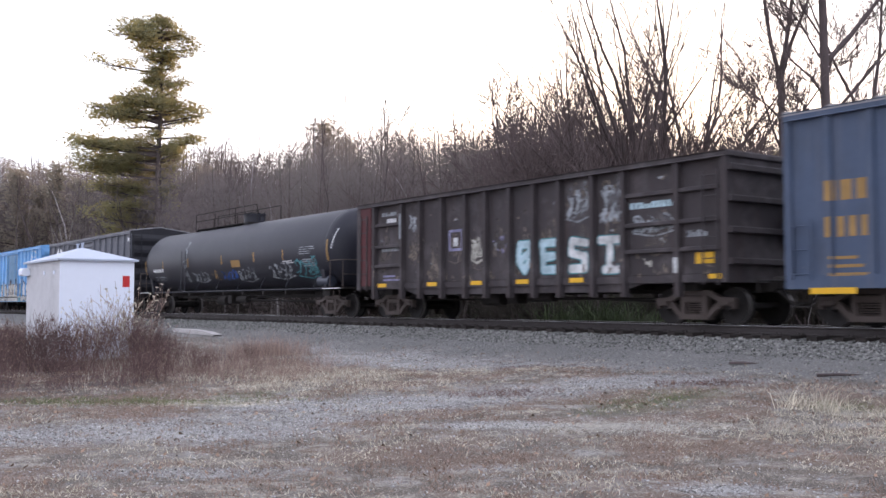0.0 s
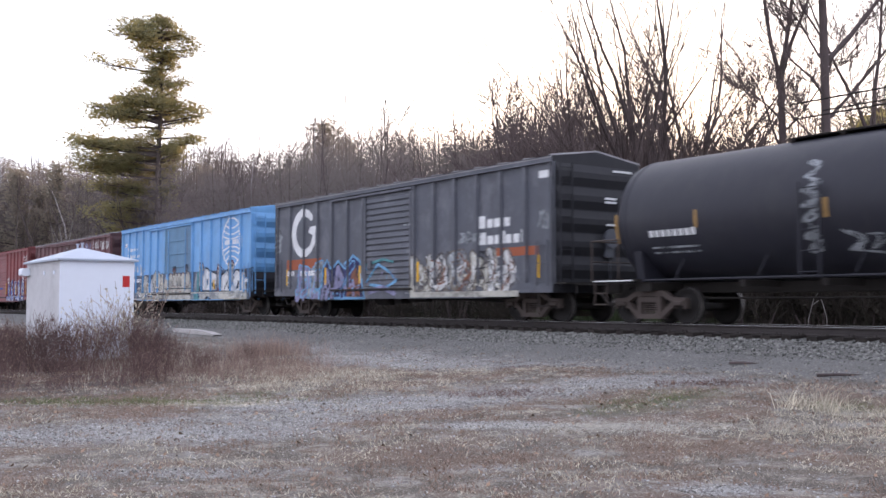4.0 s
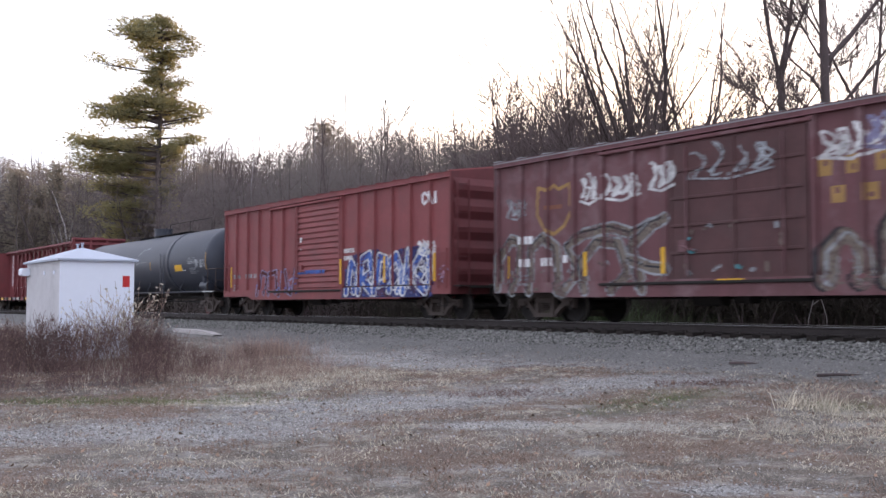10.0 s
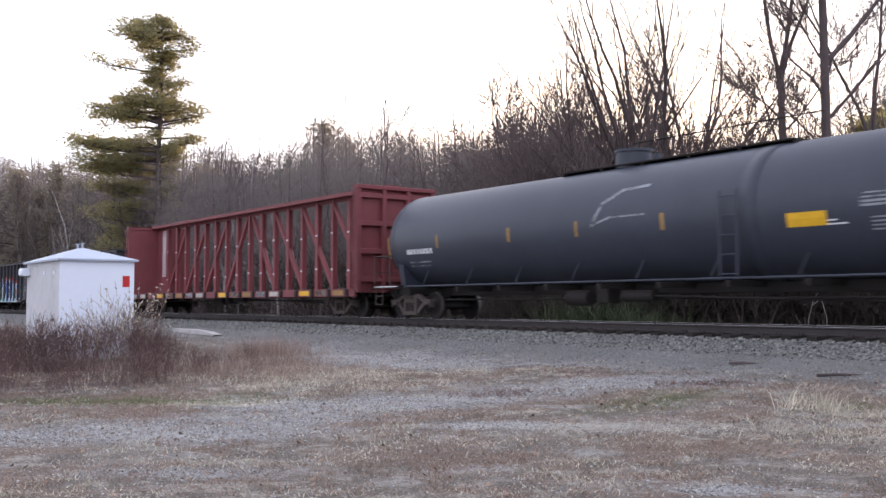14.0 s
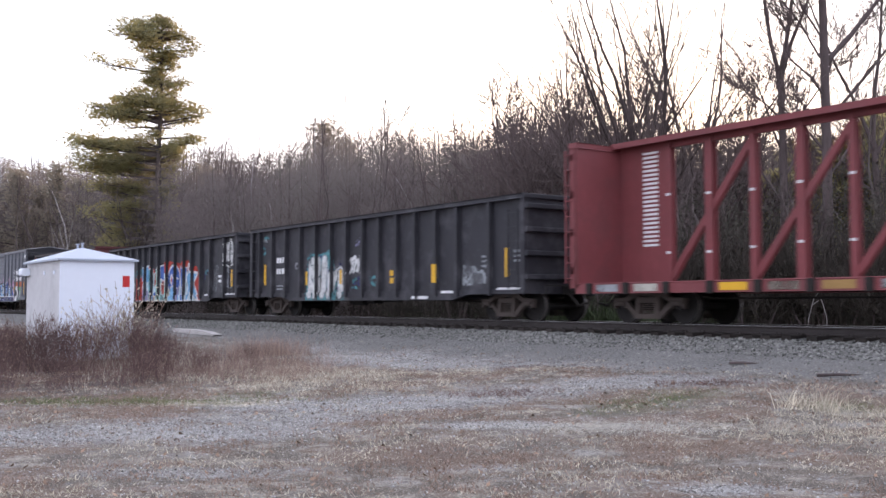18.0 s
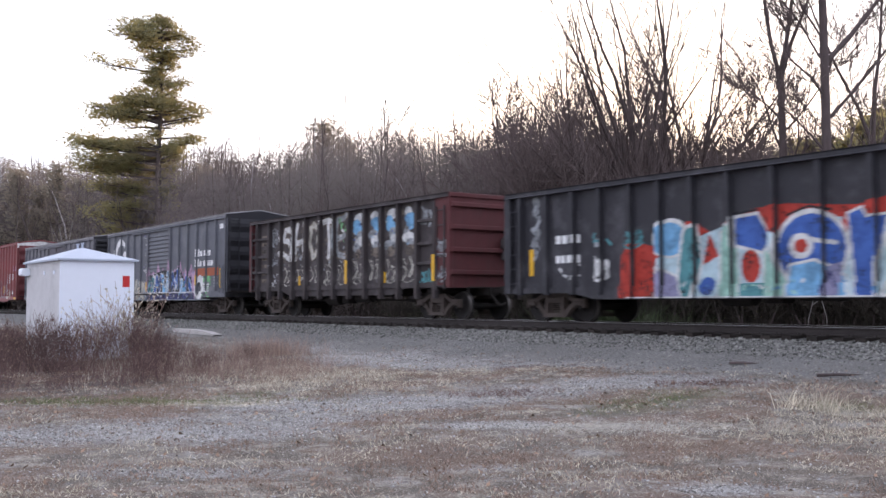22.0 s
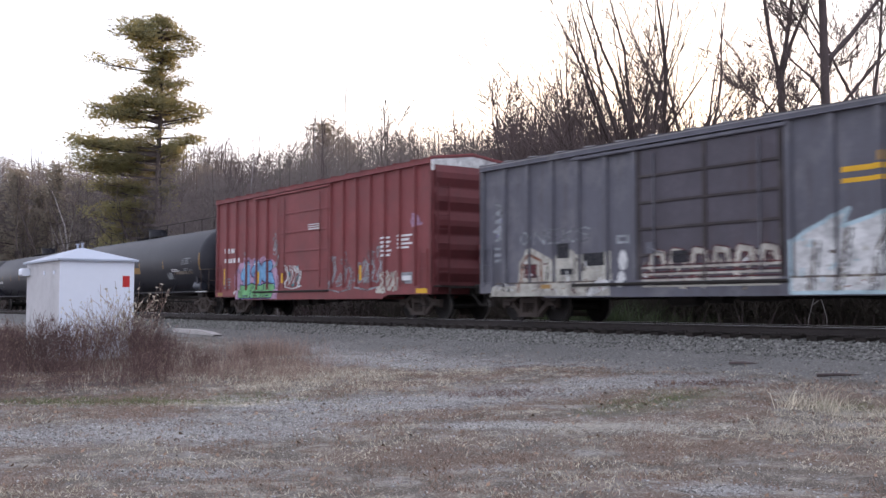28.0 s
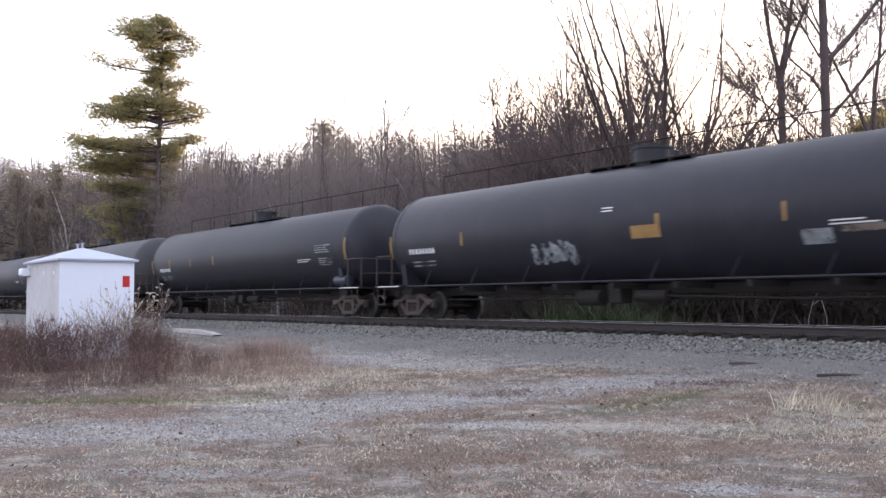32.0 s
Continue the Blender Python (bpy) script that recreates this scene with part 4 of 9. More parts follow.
        p.build("platform_edge", car, lambda x, z: -1.506, "white edge stripe")
    g = Geo()
    g.tube((half - 2.0, -1.2, 1.28), (half - 1.2, -1.2, 1.28), 0.19, n=14)
    part("air_reservoir", g, "tankgrey", car)
    g = Geo()
    g.tube((0.6, 0, cz - rad + 0.05), (0.6, 0, cz - rad - 0.28), 0.16, n=12)
    g.box(0.35, 0.85, -0.2, 0.2, cz - rad - 0.4, cz - rad - 0.24, c=0.03)
    part("bottom_valve", g, "under", car)

    def surf(x, z):
        d = min(rad - 0.02, abs(z - cz))
        return -math.sqrt(rad * rad - d * d) - (0.014 if any(abs(x - b) < 0.24 for b in bands) else 0.0)

    return car, half, surf


# ---------------------------------------------------------------- centre-beam flat car
def beam_car(x0, x1, label):
    car, half = make_car("centre_beam_car", label, "flat car", x0, x1)
    running_gear(car, half, half - 1.9)
    part("deck", Geo().box(-half, half, -1.5, 1.5, 0.86, 0.98, c=0.02), "oxide", car)
    for sy in (-1, 1):
        part("side_sill", Geo().box(-half, half, sy * 1.5, sy * 1.58, 0.72, 0.96, c=0.015), "oxide", car)
    n = 19
    pk = Geo().box(-0.09, 0.09, -1.64, -1.57, 0.70, 0.97, c=0.015)
    pk = pk.mesh("stake_pocket", ["under"])
    for k in range(n):
        part("stake_pocket", pk, "", car, at=(-half + 0.5 + (2 * half - 1.0) * k / (n - 1), 0, 0))
    # centre truss
    g = Geo()
    g.prism([(-0.36, 4.42), (-0.32, 4.42), (-0.32, 4.5), (-0.05, 4.5), (-0.05, 4.3), (0.05, 4.3), (0.05, 4.5), (0.32, 4.5), (0.32, 4.42), (0.36, 4.42), (0.36, 4.56), (-0.36, 4.56)], 0, -half + 0.05, half - 0.05)
    part("top_chord", g, "oxide", car)
    step = 1.235
    wide_p = Geo().prism([(-0.11, -0.1), (0.11, -0.1), (0.11, -0.08), (0.02, -0.07), (0.02, 0.07), (0.11, 0.08), (0.11, 0.1), (-0.11, 0.1), (-0.11, 0.08), (-0.02, 0.07), (-0.02, -0.07), (-0.11, -0.08)], 2, 0.96, 4.46).mesh("truss_post", ["oxide"])
    slim_p = Geo().prism([(-0.075, -0.1), (0.075, -0.1), (0.075, -0.08), (0.02, -0.07), (0.02, 0.07), (0.075, 0.08), (0.075, 0.1), (-0.075, 0.1), (-0.075, 0.08), (-0.02, 0.07), (-0.02, -0.07), (-0.075, -0.08)], 2, 0.96, 4.46).mesh("truss_post", ["oxide"])
    for k in range(-8, 9):
        part("truss_post", wide_p if k % 2 else slim_p, "", car, at=(k * step, 0, 0))
    tick = Geo().box(-0.07, 0.07, -0.108, -0.102, -0.03, 0.03).mesh("post_mark", ["white"])
    for k in range(-8, 9):
        for z in (1.75, 3.1):
            part("post_mark", tick, "", car, "small white stencil", at=(k * step, 0, z + 0.06 * math.sin(5.0 * k + z)))
    for sx in (-1, 1):
        for k in (2, 4, 6, 8):
            a, b = sx * k * step, sx * (k - 2) * step
            if k == 2:
                b = sx * 0.25
            g = Geo()
            for y in (0.0,):
                dx_, dz_ = b - a, 3.2
                ln = math.hypot(dx_, dz_)
                nx, nz = -dz_ / ln * 0.075, dx_ / ln * 0.075
                g.prism([(a + nx, 1.05 + nz), (b + nx, 4.25 + nz), (b - nx, 4.25 - nz), (a - nx, 1.05 - nz)], 1, y - 0.07, y + 0.07)
            part("truss_brace", g, "oxide", car)
        # solid web and bulkhead
        g = Geo()
        xa, xb = sx * (half - 0.1), sx * (8 * step)
        g.box(min(xa, xb), max(xa, xb), -0.04, 0.04, 0.98, 4.48)
        part("web_plate", g, "oxide", car)
        g = Geo()
        g.box(sx * (half - 0.08), sx * half, -1.58, 1.58, 0.86, 4.42)
        bh = part("bulkhead", g, "oxide", car)
        for k in range(4):
            z = 1.3 + k * 0.95
            part("bulkhead_rib", Geo().box(sx * half, sx * (half + 0.16), -1.58, 1.58, z - 0.09, z + 0.09, c=0.02), "oxide", bh)
        for y in (-1.5, -0.5, 0.5, 1.5):
            part("bulkhead_post", Geo().box(sx * half, sx * (half + 0.18), y - 0.08, y + 0.08, 0.86, 4.42, c=0.02), "oxide", bh)
        part("bulkhead_cap", Geo().box(sx * (half - 0.1), sx * (half + 0.2), -1.6, 1.6, 4.36, 4.5, c=0.02), "oxide", bh)
        ladder(car, sx * (half + 0.1), -1.66, 1.1, 4.2, "oxide", w=0.3)
    return car, half


# ---------------------------------------------------------------- ground and track
def smooth(a, b, x):
    t = min(1.0, max(0.0, (x - a) / (b - a)))
    return t * t * (3 - 2 * t)


def bed(y):
    """Height of the formation across the track, from the ground at the camera."""
    d = abs(y - LINE)
    pts = ((0, RAIL - 0.21), (0.9, RAIL - 0.22), (1.3, RAIL - 0.27), (1.75, RAIL - 0.31), (3.3, RAIL - 0.66), (4.6, RAIL - 0.80), (9.0, RAIL - 0.98), (12.0, 0.0), (4000, 0.0))
    for (a, za), (b, zb) in zip(pts, pts[1:]):
        if d <= b:
            return za + (zb - za) * (d - a) / (b - a)
    return 0.0


def ground_z(x, y):
    z = bed(y) if y < LINE + 4.6 else 0.25
    if y > LINE + 3:
        z += 13.0 * smooth(40, 170, y) - 0.35 * smooth(LINE + 2.6, LINE + 4.5, y) * (1 - smooth(26, 34, y))
    rough = smooth(2.2, 4.5, abs(y - LINE))
    z += rough * (0.06 * noise.noise((x * 0.35, y * 0.35, 0)) + 0.02 * noise.noise((x * 1.7, y * 1.7, 3)))
    if y > 30:
        z += 1.2 * noise.noise((x * 0.04, y * 0.04, 7)) * smooth(30, 60, y)
    return z


EDGE = [(-60, 15.0), (-34, 14.8), (-28, 14.2), (-23, 12.3), (-19.4, 11.2), (-17, 12.2), (-15.4, 14.0), (-11, 15.0), (-5, 15.6), (20, 16)]
# bare patches: sideways, ahead, half width, half depth, strength
PATCHES = [(-1.0, 15.2, 2.6, 1.5, 0.95), (1.2, 16.2, 1.7, 1.3, 0.7), (-3.6, 12.0, 2.6, 1.3, 0.8), (-2.2, 13.4, 2.2, 0.8, 0.75), (0.75, 12.3, 0.75, 0.4, 0.95), (2.2, 12.2, 1.2, 0.4, 0.6), (2.3, 8.35, 0.55, 0.35, 1.0), (-2.6, 9.2, 1.4, 0.5, 0.6), (3.6, 17.0, 2.2, 1.2, 0.8), (-5, 4, 4, 3, 0.8), (2, 4, 3, 2.5, 0.7)]


def gravel_at(x, y):
    """1 on bare gravel, 0 in dry grass."""
    n1 = noise.noise((x * 0.55, y * 0.55, 1.3)) * 0.8 + noise.noise((x * 1.6, y * 1.6, 5.1)) * 0.5 + noise.noise((x * 4.1, y * 4.1, 2.1)) * 0.3
    for (xa, ya), (xb, yb) in zip(EDGE, EDGE[1:]):
        if x <= xb:
            edge = ya + (yb - ya) * max(0, (x - xa) / (xb - xa))
            break
    else:
        edge = 16
    g = smooth(-0.9, 0.7, y - edge + n1 * 0.8)
    side, ahead = x * math.sin(TURN) + y * math.cos(TURN), -x * math.cos(TURN) + y * math.sin(TURN)
    for s_, a_, ws, wa, k in PATCHES:
        q = math.hypot((side - s_) / ws, (ahead - a_) / wa)
        g = max(g, k * (1 - smooth(0.45, 1.25, q + n1 * 0.55)))
    return max(g, 0.45 * smooth(0.2, 0.7, n1) * (1 - smooth(13, 15, y)))


def weed_at(x, y):
    """The bank of dead weeds round the hut."""
    a = smooth(-15.4, -18.2, x + 0.5 * (y - 4.2) + 0.9 * noise.noise((x * 0.4, y * 0.4, 2)))
    return a * (1 - smooth(9.6, 11.8, y + 0.02 * (x + 20) + 0.8 * noise.noise((x * 0.3, y * 0.5, 6)))) * smooth(-70, -58, x)


def green_at(x, y):
    """Strips of faded green: in the yard, by the tall straw, and along the weed bank's foot."""
    side, ahead = x * math.sin(TURN) + y * math.cos(TURN), -x * math.cos(TURN) + y * math.sin(TURN)
    q = 0.35 * noise.noise((x * 1.3, y * 1.3, 17))
    return (max(0.0, 1.25 - math.hypot((side - 3.0) / 1.15, (ahead - 14.55 - 0.75 * (side - 3.0)) / 0.95) + q) + max(0.0, 1.0 - math.hypot((side + 5.0) / 1.9, (ahead - 15.6) / 0.7) + q)
            + max(0.0, 1.1 - math.hypot((side - 5.4) / 0.6, (ahead - 13.6) / 0.7) + q) + max(0.0, 0.8 - math.hypot((side + 3.2) / 1.6, (ahead - 17.2) / 0.6) + q))


def graded(lo, a, b, hi, fine):
    out = list(np.arange(a, b + 1e-6, fine))
    v, st = b, fine
    while v < hi:
        st *= 1.35
        v = min(hi, v + st)
        out.append(v)
    v, st = a, fine
    while v > lo:
        st *= 1.35
        v = max(lo, v - st)
        out.insert(0, v)
    return np.array(out)


def ground_material():
    m = bpy.data.materials.new("ground_soil")
    m.use_nodes = True
    n, l = m.node_tree.nodes, m.node_tree.links
    b = n["Principled BSDF"]
    b.inputs["Roughness"].default_value = 0.95
    b.inputs["Specular IOR Level"].default_value = 0.2
    co = n.new("ShaderNodeTexCoord")
    at = n.new("ShaderNodeAttribute")
    at.attribute_name = "zone"
    sep = n.new("ShaderNodeSeparateColor")
    l.new(at.outputs["Color"], sep.inputs["Color"])

    def tex(kind, s, detail=4):
        x = n.new(kind)
        x.inputs["Scale"].default_value = s
        if "Detail" in x.inputs:
            x.inputs["Detail"].default_value = detail
        l.new(co.outputs["Object"], x.inputs["Vector"])
        return x

    def mix(f, a, c):
        x = n.new("ShaderNodeMix")
        x.data_type = "RGBA"
        for s_, v in ((x.inputs["Factor"], f), (x.inputs["A"], a), (x.inputs["B"], c)):
            if hasattr(v, "links"):
                l.new(v, s_)
            elif isinstance(v, (int, float)):
                s_.default_value = v
            else:
                s_.default_value = (*v, 1)
        return x.outputs["Result"]

    def rng(src, a, z, lo=0.0, hi=1.0):
        r = n.new("ShaderNodeMapRange")
        for k, v in (("From Min", a), ("From Max", z), ("To Min", lo), ("To Max", hi)):
            r.inputs[k].default_value = v
        l.new(src, r.inputs["Value"])
        return r.outputs["Result"]

    stones = tex("ShaderNodeTexVoronoi", 42.0)
    big, mid, fine = tex("ShaderNodeTexNoise", 0.5), tex("ShaderNodeTexNoise", 2.2, 6), tex("ShaderNodeTexNoise", 18.0, 6)
    cell = n.new("ShaderNodeSeparateColor")
    l.new(stones.outputs["Color"], cell.inputs["Color"])
    gravel = mix(rng(cell.outputs["Red"], 0.0, 1.0), (0.105, 0.1, 0.094), (0.20, 0.19, 0.178))
    gravel = mix(rng(mid.outputs["Fac"], 0.42, 0.7, 0, 0.6), gravel, (0.09, 0.085, 0.086))
    worn = tex("ShaderNodeTexNoise", 0.9, 5)
    blot = tex("ShaderNodeTexNoise", 1.4, 6)
    gravel = mix(rng(worn.outputs["Fac"], 0.48, 0.58, 0, 0.75), gravel, (0.34, 0.315, 0.285))
    gravel = mix(rng(blot.outputs["Fac"], 0.54, 0.62, 0, 0.6), gravel, (0.17, 0.145, 0.125))
    gravel = mix(rng(cell.outputs["Green"], 0.93, 0.96), gravel, (0.42, 0.41, 0.40))
    lump = tex("ShaderNodeTexNoise", 5.5, 5)
    litter = mix(rng(mid.outputs["Fac"], 0.44, 0.57), (0.15, 0.125, 0.103), (0.37, 0.335, 0.28))
    litter = mix(rng(big.outputs["Fac"], 0.5, 0.62, 0, 0.6), litter, (0.36, 0.32, 0.265))
    litter = mix(rng(blot.outputs["Fac"], 0.51, 0.57, 0, 0.8), litter, (0.112, 0.094, 0.08))
    litter = mix(rng(blot.outputs["Fac"], 0.37, 0.43, 0.8, 0), litter, (0.37, 0.355, 0.335))
    litter = mix(rng(lump.outputs["Fac"], 0.45, 0.68, 0, 0.85), litter, (0.13, 0.11, 0.092))
    litter = mix(rng(lump.outputs["Fac"], 0.28, 0.42, 0.8, 0), litter, (0.21, 0.20, 0.195))
    litter = mix(rng(fine.outputs["Fac"], 0.45, 0.75, 0, 0.7), litter, (0.10, 0.088, 0.075))
    rust = tex("ShaderNodeTexNoise", 0.75, 5)
    litter = mix(rng(rust.outputs["Fac"], 0.49, 0.55, 0, 0.72), litter, (0.165, 0.108, 0.08))
    grain = tex("ShaderNodeTexNoise", 55.0, 3)
    litter = mix(rng(grain.outputs["Fac"], 0.56, 0.64, 0, 0.75), litter, (0.50, 0.45, 0.38))
    litter = mix(rng(grain.outputs["Fac"], 0.36, 0.44, 0.75, 0), litter, (0.075, 0.06, 0.05))
    gravel = mix(rng(grain.outputs["Fac"], 0.60, 0.66, 0, 0.8), gravel, (0.55, 0.53, 0.50))
    add = n.new("ShaderNodeMath")
    add.operation = "ADD"
    l.new(sep.outputs["Red"], add.inputs[0])
    l.new(rng(fine.outputs["Fac"], 0.2, 0.8, -0.6, 0.6), add.inputs[1])
    col = mix(rng(add.outputs[0], 0.2, 0.8), litter, gravel)
    col = mix(sep.outputs["Green"], col, (0.10, 0.105, 0.05))
    col = mix(sep.outputs["Blue"], col, mix(mid.outputs["Fac"], (0.05, 0.036, 0.03), (0.095, 0.068, 0.055)))
    col = mix(rng(big.outputs["Fac"], 0.4, 0.7, 0, 0.25), col, (0.09, 0.075, 0.07))
    # dark fine stone dust on the lane beside the track
    half = n.new("ShaderNodeMath")
    half.operation = "MULTIPLY"
    half.inputs[1].default_value = 0.7
    l.new(at.outputs["Alpha"], half.inputs[0])
    col = mix(half.outputs[0], col, mix(rng(grain.outputs["Fac"], 0.58, 0.66), mix(rng(cell.outputs["Red"], 0.0, 1.0), (0.05, 0.05, 0.048), (0.125, 0.124, 0.118)), (0.30, 0.295, 0.28)))
    l.new(col, b.inputs["Base Color"])
    bp = n.new("ShaderNodeBump")
    bp.inputs["Strength"].default_value, bp.inputs["Distance"].default_value = 0.7, 0.03
    hs = n.new("ShaderNodeMath")
    hs.operation = "SUBTRACT"
    l.new(fine.outputs["Fac"], hs.inputs[0])
    l.new(stones.outputs["Distance"], hs.inputs[1])
    l.new(hs.outputs[0], bp.inputs["Height"])
    l.new(bp.outputs["Normal"], b.inputs["Normal"])
    return m


M["ground"] = ground_material()


def ground():
    xs, ys = graded(-2500, -36, 3, 2500, 0.3), graded(-1500, 0, 23, 3000, 0.25)
    verts, zone = [], []
    for y in ys:
        for x in xs:
            verts.append((x, y, ground_z(x, y)))
            near = -60 < x < 10 and -6 < y < 24
            g = gravel_at(x, y) if near else (1.0 if abs(y - LINE) < 6 else 0.0)
            if abs(y - LINE) < 4:
                g = 1.0
            w = smooth(LINE + 3.2, LINE + 5.0, y) * 0.9
            if near and y < 14:
                w = max(w, 0.7 * weed_at(x, y))
                g *= 1 - weed_at(x, y)
            lane = smooth(13.4, 15.4, y + 0.5 * noise.noise((x * 0.5, y * 0.5, 12))) * (1 - smooth(LINE + 2, LINE + 3, y))
            zone.append((g, 0.6 * min(1.0, green_at(x, y)) if near else 0.0, w, lane))
    nx, ny = len(xs), len(ys)
    i = np.arange(nx - 1)[None, :] + np.arange(ny - 1)[:, None] * nx
    faces = np.stack([i, i + 1, i + 1 + nx, i + nx], -1).reshape(-1, 4)
    me = quick_mesh("ground", verts, faces, "ground", smooth=True)
    at = me.attributes.new("zone", "FLOAT_COLOR", "POINT")
    at.data.foreach_set("color", np.array(zone, dtype=np.float32).ravel())
    tagged(new("ground", me), "gravel yard with patches of dry reddish and straw-coloured grass", "ground", kind="structure")


ground()


def railway():
    base = thing("railway_track", "single track with worn rails on dark wooden ties in grey ballast", "railway track", kind="structure")
    prof = [(-0.075, 0.0), (0.075, 0.0), (0.07, 0.02), (0.012, 0.035), (0.01, 0.125), (0.037, 0.14), (0.037, 0.172), (-0.037, 0.172), (-0.037, 0.14), (-0.01, 0.125), (-0.012, 0.035), (-0.07, 0.02)]
    for y in (LINE - 0.7545, LINE + 0.7545):
        g = Geo()
        x = -640.0
        while x < 420:
            g.prism([(y + a, RAIL - 0.175 + b) for a, b in prof], 0, x, x + 53.0)
            x += 53.01
        g.box(-640, 420, y - 0.028, y + 0.034, RAIL - 0.003, RAIL + 0.0005, 1)
        part("rail", g, "rail railtop", base, "rusty steel rail with a polished head")
    rnd = random.Random(5)
    tie = Geo().box(-0.115, 0.115, -1.3, 1.3, -0.12, 0.04, c=0.012).mesh("tie", ["tie"])
    plate = Geo()
    for y in (-0.7545, 0.7545):
        plate.box(-0.09, 0.09, y - 0.17, y + 0.17, 0.04, 0.05)
        for sx in (-1, 1):
            plate.box(sx * 0.05 - 0.012, sx * 0.05 + 0.012, y - 0.11, y - 0.075, 0.04, 0.085)
    plate = plate.mesh("tie_plate", ["rail"])
    rest = Geo()
    for k in range(-700, 260):
        x = k * 0.52
        m = Matrix.Translation((x + rnd.uniform(-0.04, 0.04), LINE + rnd.uniform(-0.07, 0.05), RAIL - 0.215 + rnd.uniform(-0.012, 0.008))) @ Matrix.Rotation(rnd.uniform(-0.025, 0.025), 4, "Z")
        if -125 < k < 22:
            t = part("tie", tie, "", base, at=m)
            part("tie_plate", plate, "", t)
        else:
            rest.box(x - 0.115, x + 0.115, LINE - 1.3, LINE + 1.3, RAIL - 0.33, RAIL - 0.175)
    tagged(part("far_ties", rest, "tie", base), kind="stuff")


railway()


def scatter_stones(name, count, place, size, mats, label, seed):
    """Loose stones: squashed, randomly turned octahedra."""
    r = np.random.default_rng(seed)
    pos = place(r, count)
    n = len(pos)
    base = np.array([(1, 0, 0), (-1, 0, 0), (0, 1, 0), (0, -1, 0), (0, 0, 1), (0, 0, -1)], dtype=float)
    v = base[None] * r.uniform(0.55, 1.25, (n, 6, 1)) + r.uniform(-0.25, 0.25, (n, 6, 3))
    s = (size[0] + (size[1] - size[0]) * r.random((n, 1, 1)) ** 2) * np.array([1, 1, 0.75])
    a = r.uniform(0, 2 * math.pi, n)
    c, d = np.cos(a)[:, None], np.sin(a)[:, None]
    v = v * s
    v = np.stack([v[..., 0] * c - v[..., 1] * d, v[..., 0] * d + v[..., 1] * c, v[..., 2]], -1) + pos[:, None, :]
    f = np.array([(0, 2, 4), (2, 1, 4), (1, 3, 4), (3, 0, 4), (2, 0, 5), (1, 2, 5), (3, 1, 5), (0, 3, 5)])
    faces = (f[None] + 6 * np.arange(n)[:, None, None]).reshape(-1, 3)
    tagged(new(name, quick_mesh(name, v.reshape(-1, 3), faces, mats)), label, "stones", kind="stuff")


def ballast_places(r, n):
    x = -70 * r.random(n) ** 1.4 + 2
    y = LINE + np.where(r.random(n) < 0.9, -1, 1) * (0.2 + 2.5 * r.random(n) ** 0.9)
    return np.array([(a, b, bed(b) + 0.008) for a, b in zip(x, y) if abs(b - LINE) > 1.25 or abs(b - LINE) < 0.6])


scatter_stones("ballast_stones", 38000, ballast_places, (0.018, 0.05), "ballast", "loose grey crushed-stone ballast beside the track", 11)


def yard_places(r, n):
    out = []
    while len(out) < n:
        x, y = -1 - 27 * r.random() ** 1.2, 1 + 14 * r.random()
        if gravel_at(x, y) > 0.4 and r.random() < 0.8:
            out.append((x, y, ground_z(x, y) + 0.004))
    return np.array(out)


def lane_places(r, n):
    x = -1 - 44 * r.random(n) ** 1.3
    y = 13.2 + 3.6 * r.random(n)
    return np.array([(a, b, ground_z(a, b) + 0.003) for a, b in zip(x, y)])


scatter_stones("lane_gravel", 16000, lane_places, (0.007, 0.032), "yardstone", "fine grey gravel on the lane beside the track", 14)
scatter_stones("yard_gravel", 22000, yard_places, (0.005, 0.016), "yardstone", "loose pale gravel on the yard", 12)


# ---------------------------------------------------------------- grass and weeds
def blades(name, places, h, w, lean, mats, label, category, seed, per=7, spread=0.08, grow=None):
    """Tufts of thin tapered blades, one triangle pair each, bent outwards."""
    r = np.random.default_rng(seed)
    p = np.repeat(np.asarray(places, dtype=float), per, axis=0)
    n = len(p)
    p[:, :2] += r.normal(0, spread, (n, 2))
    hh = h[0] + (h[1] - h[0]) * r.random(n) ** 1.5 * np.repeat(r.uniform(0.35, 1.0, len(places)), per)
    if grow:
        hh = hh * np.repeat([grow(q[0], q[1]) for q in places], per)
    a, b = r.uniform(0, 2 * math.pi, n), r.uniform(0, 2 * math.pi, n)
    out = np.stack([np.cos(a), np.sin(a), np.zeros(n)], -1) * (hh * lean * r.uniform(0.2, 1.2, n))[:, None]
    side = np.stack([np.cos(b), np.sin(b), np.zeros(n)], -1) * (w * r.uniform(0.6, 1.3, n))[:, None]
    up = np.stack([np.zeros(n), np.zeros(n), hh], -1)
    v = np.stack([p - side, p + side, p + out * 0.35 + up * 0.6 + side * 0.6, p + out * 0.35 + up * 0.6 - side * 0.6, p + out + up * 0.95], 1)
    k = 5 * np.arange(n)[:, None]
    tri = np.stack([k + [[0, 1, 2]], k + [[0, 2, 3]], k + [[3, 2, 4]]], 1).reshape(-1, 3)
    return tagged(new(name, quick_mesh(name, v.reshape(-1, 3), tri, mats)), label, category, kind="stuff")


def sow(seed, n, x0, x1, y0, y1, chance):
    r = random.Random(seed)
    out = []
    while n > 0:
        x, y = r.uniform(x0, x1), r.uniform(y0, y1)
        n -= 1
        if r.random() < chance(x, y):
            out.append((x, y, ground_z(x, y) - 0.01))
    return out


